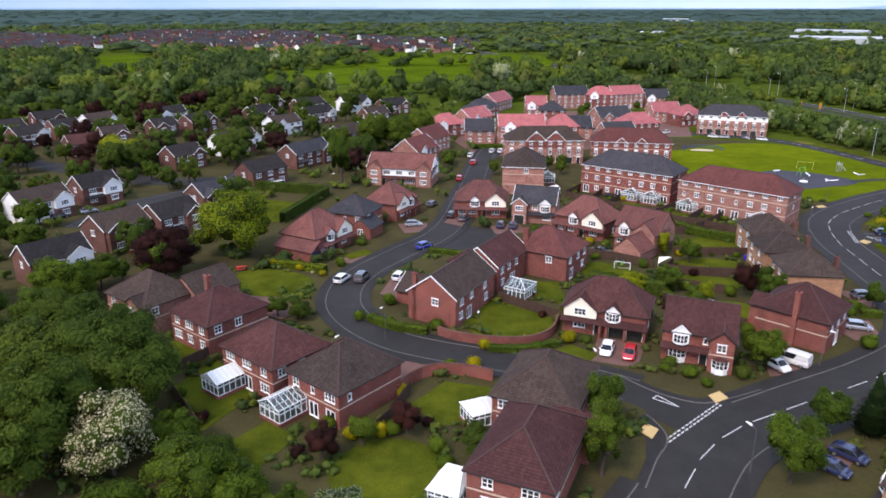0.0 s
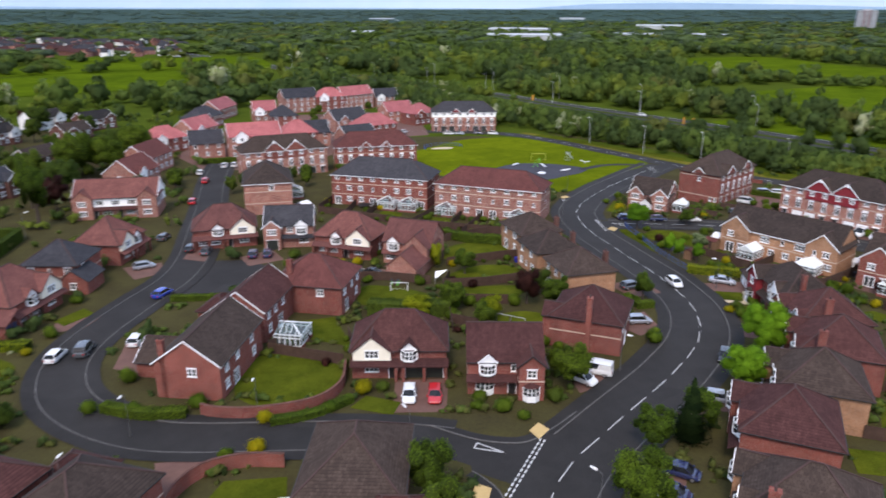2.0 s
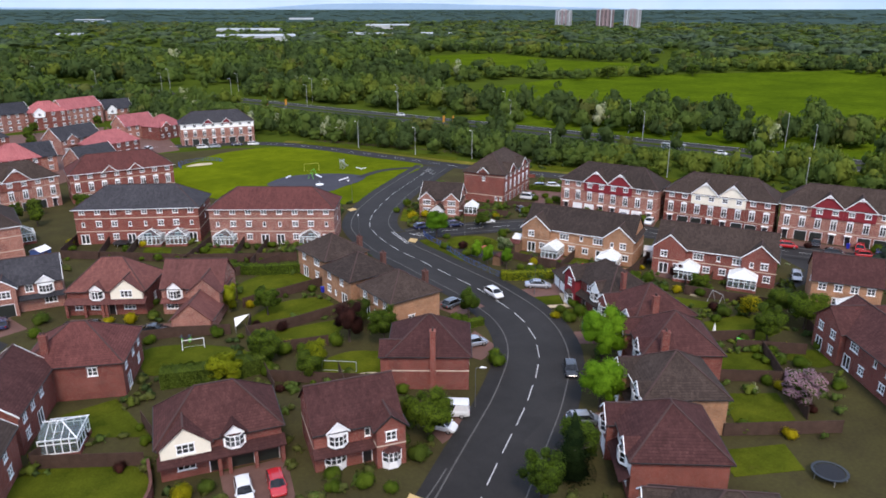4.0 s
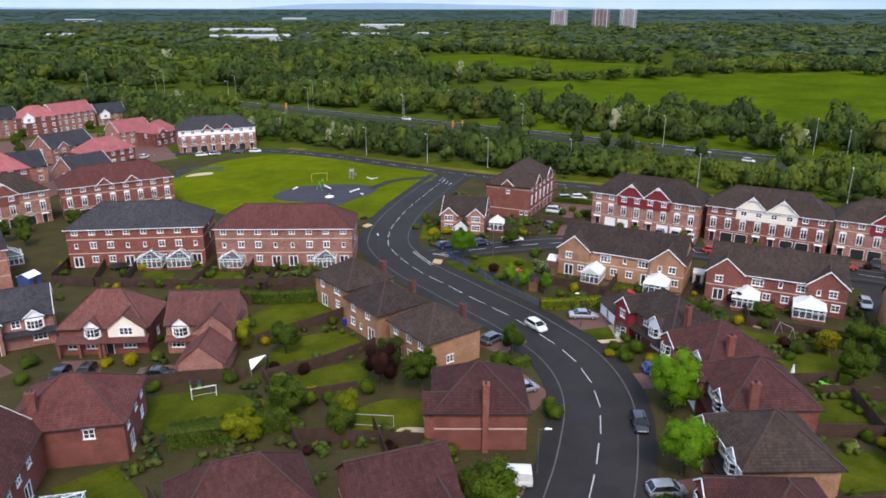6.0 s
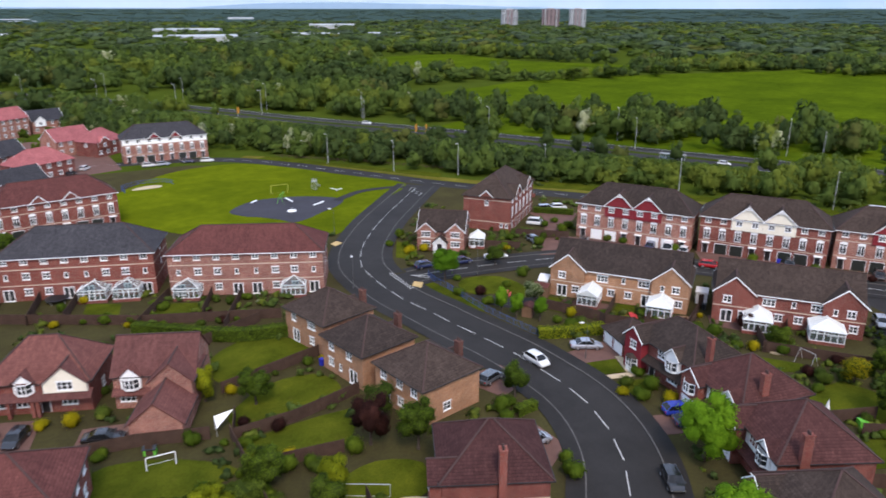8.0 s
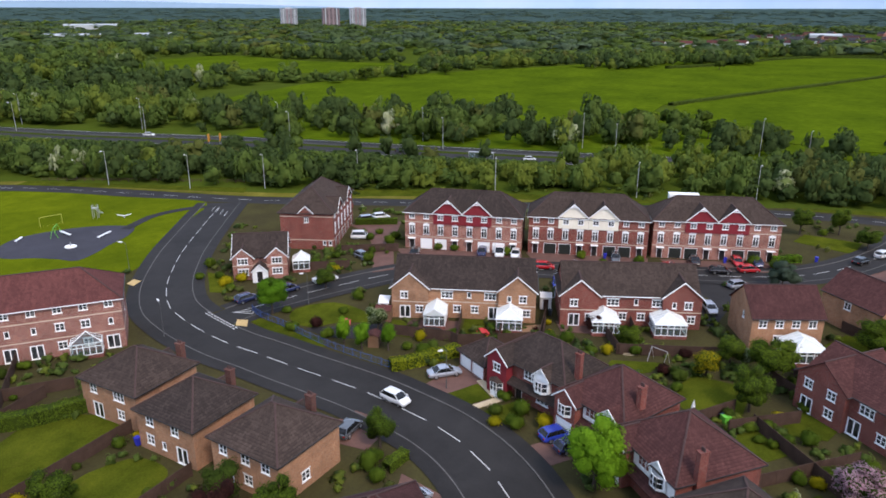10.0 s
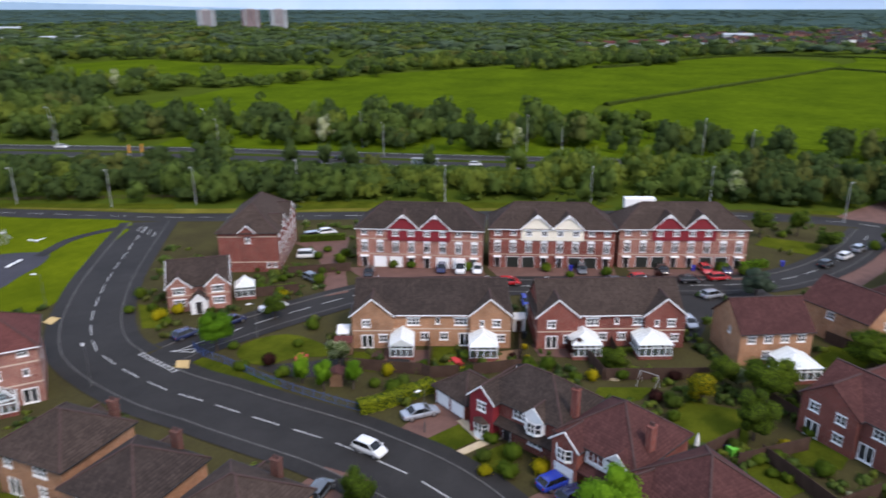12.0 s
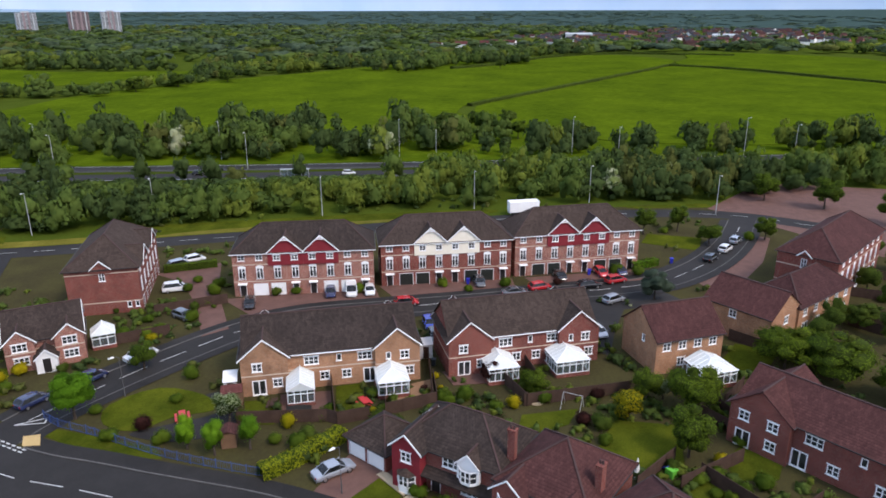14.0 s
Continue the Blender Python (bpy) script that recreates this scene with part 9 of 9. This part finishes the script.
for x, y, turn in ((164.6, 196.0, 200), (181.0, 176.5, 200), (187.5, 137.8, 200), (198.0, 102.6, 195), (207.4, 74.3, 190), (199.6, 45.3, 180), (155.5, 214, 205), (149.5, 238, 205)):
    street_lamp(x, y, turn, 9.5)
for y0, xo, top in ((233, 4.0, 11.2), (247, 19.0, 12.5)):
    for i in range(12):
        y = y0 + 57 * (i - 4)
        x = float(np.interp(y, DUAL[::-1, 1], DUAL[::-1, 0])) + xo * (1.0 if y > 60 else 0.6)
        street_lamp(x, y, 190 if xo < 10 else 195, top)
for x, y, turn in ((-28.8, 186.7, 0), (-7.4, 96.2, 245), (6.9, 94.6, 250), (-13.7, 84.9, 50), (21.5, 80.6, 110), (34.6, 63.2, 120), (54.6, 87.5, -60), (88.6, 106.2, 150), (84.2, 150.6, 60), (103.7, 138.4, 150), (102.5, 178.0, 120), (150.6, 252.0, 200)):
    street_lamp(x, y, turn, 5.5, 0.7)


# ---- park and garden things ----
def goal(x, y, turn, w, h, mat, label):
    g = thing("goal", x, y, turn, label, "goal")
    for s in (-1, 1):
        po = MB()
        po.tube([((s * w / 2, 0, 0), 0.05), ((s * w / 2, 0, h), 0.05)], 8)
        part("post", po, M[mat], g)
    bar = MB()
    bar.tube([((-w / 2, 0, h), 0.05), ((w / 2, 0, h), 0.05)], 8)
    part("crossbar", bar, M[mat], g)
    back = MB()
    for s in (-1, 1):
        back.beam((s * w / 2, 0, h), (s * w / 2, 1.0, 0.05), 0.04, 0.04)
    back.beam((-w / 2, 1.0, 0.05), (w / 2, 1.0, 0.05), 0.04, 0.04)
    part("stay", back, M[mat], g)


goal(115.8, 216.8, -20, 4.6, 2.4, "yellow_steel", "yellow steel ball-court goal in the park")
goal(36.2, 126.7, -22, 3.0, 1.6, "white", "white plastic garden football goal")

sl = thing("playground_slide", 124.5, 213.0, 30, "tall grey and white playground slide tower", "slide")
mb = MB()
mb.beam((0, 0, 2.6), (3.4, 0, 0.3), 0.7, 0.1)
part("chute", mb, M["white"], sl)
for sx in (-0.6, 0.4):
    for sy in (-0.5, 0.5):
        mb = MB()
        mb.tube([((sx, sy, 0), 0.06), ((sx, sy, 3.3), 0.06)], 6)
        part("post", mb, M["steel"], sl)
mb = MB()
mb.box(-0.7, -0.6, 2.5, 0.5, 0.6, 2.6)
part("platform", mb, M["steel"], sl)
for x, y, turn, mat in ((111.1, 209.2, 40, "play_green"),):
    s = thing("playground_swing", x, y, turn, "steel playground swing frame on dark surfacing", "swing")
    mb = MB()
    mb.tube([((-1.8, 0, 2.3), 0.06), ((1.8, 0, 2.3), 0.06)], 6)
    part("top_bar", mb, M[mat], s)
    for sx in (-1.8, 1.8):
        for sy in (-0.8, 0.8):
            mb = MB()
            mb.tube([((sx, sy, 0), 0.05), ((sx, 0, 2.3), 0.05)], 6)
            part("leg", mb, M[mat], s)
    for sx in (-0.8, 0.8):
        mb = MB()
        mb.box(sx - 0.22, -0.1, 0.55, sx + 0.22, 0.1, 0.6)
        for k in (-0.2, 0.2):
            mb.beam((sx + k, 0, 0.6), (sx + k, 0, 2.3), 0.02, 0.02)
        part("swing_seat", mb, M["bin_dark"], s)
for (x0, y0), (x1, y1) in (((104.1, 212.4), (106.5, 213.8)), ((113.0, 210.4), (112.0, 206.0)), ((113.4, 199.2), (117.5, 200.3))):
    ln = math.hypot(x1 - x0, y1 - y0) / 2
    b = thing("balance_beam", (x0 + x1) / 2, (y0 + y1) / 2, math.degrees(math.atan2(y1 - y0, x1 - x0)), "low pale timber balance beam on dark play surfacing", "play equipment", "low play beams")
    mb = MB()
    mb.box(-ln, -0.2, 0.45, ln, 0.2, 0.62)
    part("beam", mb, M["white"], b)
    for sx in (-ln + 0.4, ln - 0.4):
        mb = MB()
        mb.tube([((sx, 0, 0), 0.08), ((sx, 0, 0.45), 0.08)], 6)
        part("post", mb, M["steel"], b)
s = thing("playground_seesaw", 127.7, 207.6, -52, "white playground seesaw on the mown grass", "seesaw")
for sx in (-1, 1):
    mb = MB()
    mb.beam((0, 0, 0.5), (sx * 1.6, 0, 0.85), 0.3, 0.1)
    part("seat_plank", mb, M["white"], s)
mb = MB()
mb.tube([((0, 0, 0), 0.16), ((0, 0, 0.5), 0.12)], 8)
part("pivot", mb, M["steel"], s)
s = thing("playground_roundabout", 107.2, 199.8, 0, "small pale roundabout with a centre post", "roundabout")
mb = MB()
mb.tube([((0, 0, 0.1), 1.1), ((0, 0, 0.3), 1.15), ((0, 0, 0.36), 1.05)], 16)
part("deck", mb, M["white"], s)
mb = MB()
mb.tube([((0, 0, 0), 0.12), ((0, 0, 1.2), 0.08)], 8)
part("centre_post", mb, M["steel"], s)


def trampoline(x, y, mat="railing"):
    t = thing("trampoline", x, y, 0, "round garden trampoline with dark mat", "trampoline")
    n = 20
    ring_ = [(1.7 * math.cos(2 * math.pi * i / n), 1.7 * math.sin(2 * math.pi * i / n)) for i in range(n)]
    mb = MB()
    mb.extrude([(a * 0.86, b * 0.86) for a, b in ring_], 0.76, 0.78)
    part("mat", mb, M["railing"], t)
    mb = MB()
    for a, b in zip(ring_, ring_[1:] + ring_[:1]):
        mb.beam((*a, 0.8), (*b, 0.8), 0.3, 0.06)
    part("pad", mb, M["bin_dark"], t)
    for i in range(0, n, 4):
        mb = MB()
        mb.tube([((*ring_[i], 0), 0.03), ((*ring_[i], 0.78), 0.03)], 6)
        part("leg", mb, M["steel"], t)


trampoline(71.8, 52.1)
trampoline(46.6, 182.8)

s = thing("shade_sail", 44.2, 128.2, -10, "white triangular canvas shade sail on poles", "shade sail")
mb = MB()
a, b, c = (-0.4, 0.6, 1.9), (1.8, 0.2, 2.2), (-0.7, -0.8, 1.0)
mb.poly(a, b, c)
mb.poly((-0.4, 0.6, 1.87), (-0.7, -0.8, 0.97), (1.8, 0.2, 2.17))
part("sail", mb, M["cloth"], s)
for p in (a, b, c):
    mb = MB()
    mb.tube([((p[0], p[1], 0), 0.04), (p, 0.04)], 6)
    part("pole", mb, M["steel"], s)

s = thing("football_frame", 47.8, 106.8, -49, "pale steel garden goal frame lying behind a fence", "frame")
for z in (0.05, 1.5):
    mb = MB()
    mb.tube([((-2.4, 0, z), 0.04), ((2.4, 0, z), 0.04)], 6)
    part("rail", mb, M["steel"], s)
for x in (-2.4, 0, 2.4):
    mb = MB()
    mb.tube([((x, 0, 0), 0.04), ((x, 0, 1.5), 0.04)], 6)
    part("post", mb, M["steel"], s)


def shed(x, y, turn, w=2.4, d=2.0, h=2.0, mat="shed", top="roof_brown", label="small timber garden shed with felt roof"):
    s = thing("garden_shed", x, y, turn, label, "shed")
    mb = MB()
    mb.box(-w / 2, -d / 2, 0, w / 2, d / 2, h)
    part("wall", mb, M[mat], s)
    r, *_ = gable_roof(w, d, h, 0.45, 0.15, 0.1, 0.06)
    part("roof", r, M[top], s)
    mb = MB()
    mb.box(-0.4, -d / 2 - 0.04, 0.05, 0.4, -d / 2 - 0.005, 1.8)
    part("door", mb, M["fence"], s)


shed(104.0, 124.2, -71, top="roof_rust")
shed(106.9, 125.6, -71, 1.6, 3.0, 2.1, "offwhite", "offwhite", "pale metal garden store")
shed(119.6, 102.6, -71, 1.8, 2.2, 2.2, "offwhite", "offwhite", "pale metal garden store")
shed(31.6, 184.6, 30, 2.6, 2.6, 2.2, "blue_rail", "cloth", "blue and white garden gazebo")
shed(95.5, 121.0, 20, 2.0, 1.6, 1.8)
shed(36.6, 130.0, -40, 1.3, 0.8, 0.9, "play_green", "bin_dark", "small green plastic garden store")

pt = thing("portable_cabin", 194.4, 90.6, -72, "white rectangular trailer body parked on the road", "trailer")
mb = MB()
mb.box(-3.6, -1.2, 0.9, 3.6, 1.2, 3.4)
part("body", mb, M["white"], pt)
for x in (-2.4, -1.5, 2.4):
    mb = MB()
    mb.tube([((x, -1.1, 0.45), 0.45), ((x, 1.1, 0.45), 0.45)], 12)
    part("wheel", mb, M["tyre"], pt)
mb = MB()
mb.box(-3.6, -0.9, 0.6, 3.6, 0.9, 0.9)
part("chassis", mb, M["steel"], pt)


def wheelie_bin(x, y, turn, mat, word):
    b = thing("wheelie_bin", x, y, turn, f"{word} plastic wheelie bin", "bin")
    mb = MB()
    lo, hi = 0.22, 0.29
    v = [(-lo, -lo, 0.06), (lo, -lo, 0.06), (lo, lo, 0.06), (-lo, lo, 0.06), (-hi, -hi, 1.0), (hi, -hi, 1.0), (hi, hi, 1.0), (-hi, hi, 1.0)]
    for q in ((3, 2, 1, 0), (0, 1, 5, 4), (1, 2, 6, 5), (2, 3, 7, 6), (3, 0, 4, 7)):
        mb.poly(*[v[i] for i in q])
    part("body", mb, M[mat], b)
    mb = MB()
    mb.box(-0.31, -0.32, 1.0, 0.31, 0.32, 1.07)
    part("lid", mb, M[mat], b)
    mb = MB()
    mb.tube([((-0.25, 0.27, 0.1), 0.1), ((0.25, 0.27, 0.1), 0.1)], 10)
    part("wheel", mb, M["tyre"], b)


for x, y, turn, mat, word in ((140.3, 128.0, 10, "bin_blue", "blue"), (140.6, 128.8, 10, "bin_dark", "dark"), (140.1, 127.2, 10, "bin_dark", "dark"), (163.2, 61.6, 0, "bin_blue", "blue"), (62.4, 132.2, 0, "bin_blue", "blue"), (98.0, 55.8, 0, "bin_blue", "blue"), (116.6, 100.9, 0, "bin_dark", "dark"), (147.6, 99.2, 0, "bin_blue", "blue"), (155.0, 77.6, 0, "bin_blue", "blue")):
    wheelie_bin(x, y, turn, mat, word)


def garden_bench(x, y, turn, mat, word):
    b = thing("picnic_table", x, y, turn, f"{word} garden table with two bench seats", "table")
    mb = MB()
    mb.box(-0.9, -0.38, 0.7, 0.9, 0.38, 0.76)
    part("tabletop", mb, M[mat], b)
    for s in (-1, 1):
        mb = MB()
        mb.box(-0.9, s * 0.72 - 0.14, 0.42, 0.9, s * 0.72 + 0.14, 0.47)
        part("seat", mb, M[mat], b)
    for s in (-0.65, 0.65):
        mb = MB()
        mb.beam((s, -0.75, 0.0), (s, 0.25, 0.7), 0.07, 0.07)
        mb.beam((s, 0.75, 0.0), (s, -0.25, 0.7), 0.07, 0.07)
        part("leg", mb, M[mat], b)


garden_bench(99.5, 128.6, 30, "play_red", "bright red")
garden_bench(105.4, 108.0, 40, "play_red", "red")
garden_bench(-37.5, 127.0, 10, "play_red", "red")
garden_bench(103.6, 118.8, 10, "fence", "dark timber")
garden_bench(116.0, 68.4, 20, "fence", "dark timber")

tl = thing("toddler_slide", 95.7, 72.9, 40, "green and blue plastic garden slide", "slide")
mb = MB()
mb.box(-0.5, -0.45, 0, 0.5, 0.45, 0.9)
part("tower", mb, M["play_green"], tl)
mb = MB()
mb.beam((0.4, 0, 0.95), (1.6, 0, 0.1), 0.5, 0.06)
part("chute", mb, M["bin_blue"], tl)
pr = thing("closed_parasol", 94.8, 76.6, 0, "closed white garden parasol on a pole", "parasol")
mb = MB()
mb.tube([((0, 0, 0), 0.25), ((0, 0, 0.1), 0.25), ((0, 0, 0.12), 0.03), ((0, 0, 2.4), 0.03)], 8)
part("pole", mb, M["steel"], pr)
mb = MB()
mb.tube([((0, 0, 0.9), 0.3), ((0, 0, 1.6), 0.22), ((0, 0, 2.5), 0.03)], 8)
part("canopy", mb, M["cloth"], pr)
af = thing("garden_swing", 107.8, 82.6, 70, "pale steel A-frame garden swing", "swing")
mb = MB()
mb.tube([((-1.2, 0, 2.0), 0.04), ((1.2, 0, 2.0), 0.04)], 6)
part("top_bar", mb, M["steel"], af)
for sx in (-1.2, 1.2):
    for sy in (-0.9, 0.9):
        mb = MB()
        mb.tube([((sx, sy, 0), 0.035), ((sx, 0, 2.0), 0.035)], 6)
        part("leg", mb, M["steel"], af)
fp = thing("garden_pond", 109.6, 87.2, -70, "octagonal pale stone garden pond", "pond")
mb = MB()
oct_ = [(1.6 * math.cos(math.pi * i / 4), 1.6 * math.sin(math.pi * i / 4)) for i in range(8)]
for a, b in zip(oct_, oct_[1:] + oct_[:1]):
    mb.beam((*a, 0.15), (*b, 0.15), 0.4, 0.3)
part("rim", mb, M["flag"], fp)
mb = MB()
mb.extrude([(a * 0.9, b * 0.9) for a, b in oct_], 0, 0.1)
part("water", mb, M["glass"], fp)

# orange works signs and a footbridge shelter by the dual carriageway
for x, y, turn in ((184.0, 360.8, 20), (190.0, 352.8, 20), (211.0, 252.9, 20), (208.5, 256.0, 20)):
    s = thing("works_sign", x, y, turn, "orange roadworks sign boards on posts", "sign")
    mb = MB()
    mb.box(-0.8, -0.05, 1.2, 0.8, 0.05, 4.0)
    part("board", mb, M["orange"], s)
    for sx in (-0.6, 0.6):
        mb = MB()
        mb.tube([((sx, 0.08, 0), 0.06), ((sx, 0.08, 4.0), 0.06)], 6)
        part("post", mb, M["steel"], s)
gs = thing("glazed_shelter", 226.0, 157.5, 101, "long pale green glazed roadside shelter with steel posts", "shelter")
mb = MB()
mb.box(-4.2, -0.7, 2.5, 4.2, 0.7, 2.62)
part("roof", mb, M["steel"], gs)
for i in range(5):
    mb = MB()
    mb.box(-4.1 + i * 2.05, 0.6, 0, -4.0 + i * 2.05, 0.7, 2.5)
    part("post", mb, M["steel"], gs)
for i in range(4):
    mb = MB()
    mb.box(-3.96 + i * 2.05, 0.62, 0.3, -2.1 + i * 2.05, 0.66, 2.3)
    part("pane", mb, M["clear"], gs)
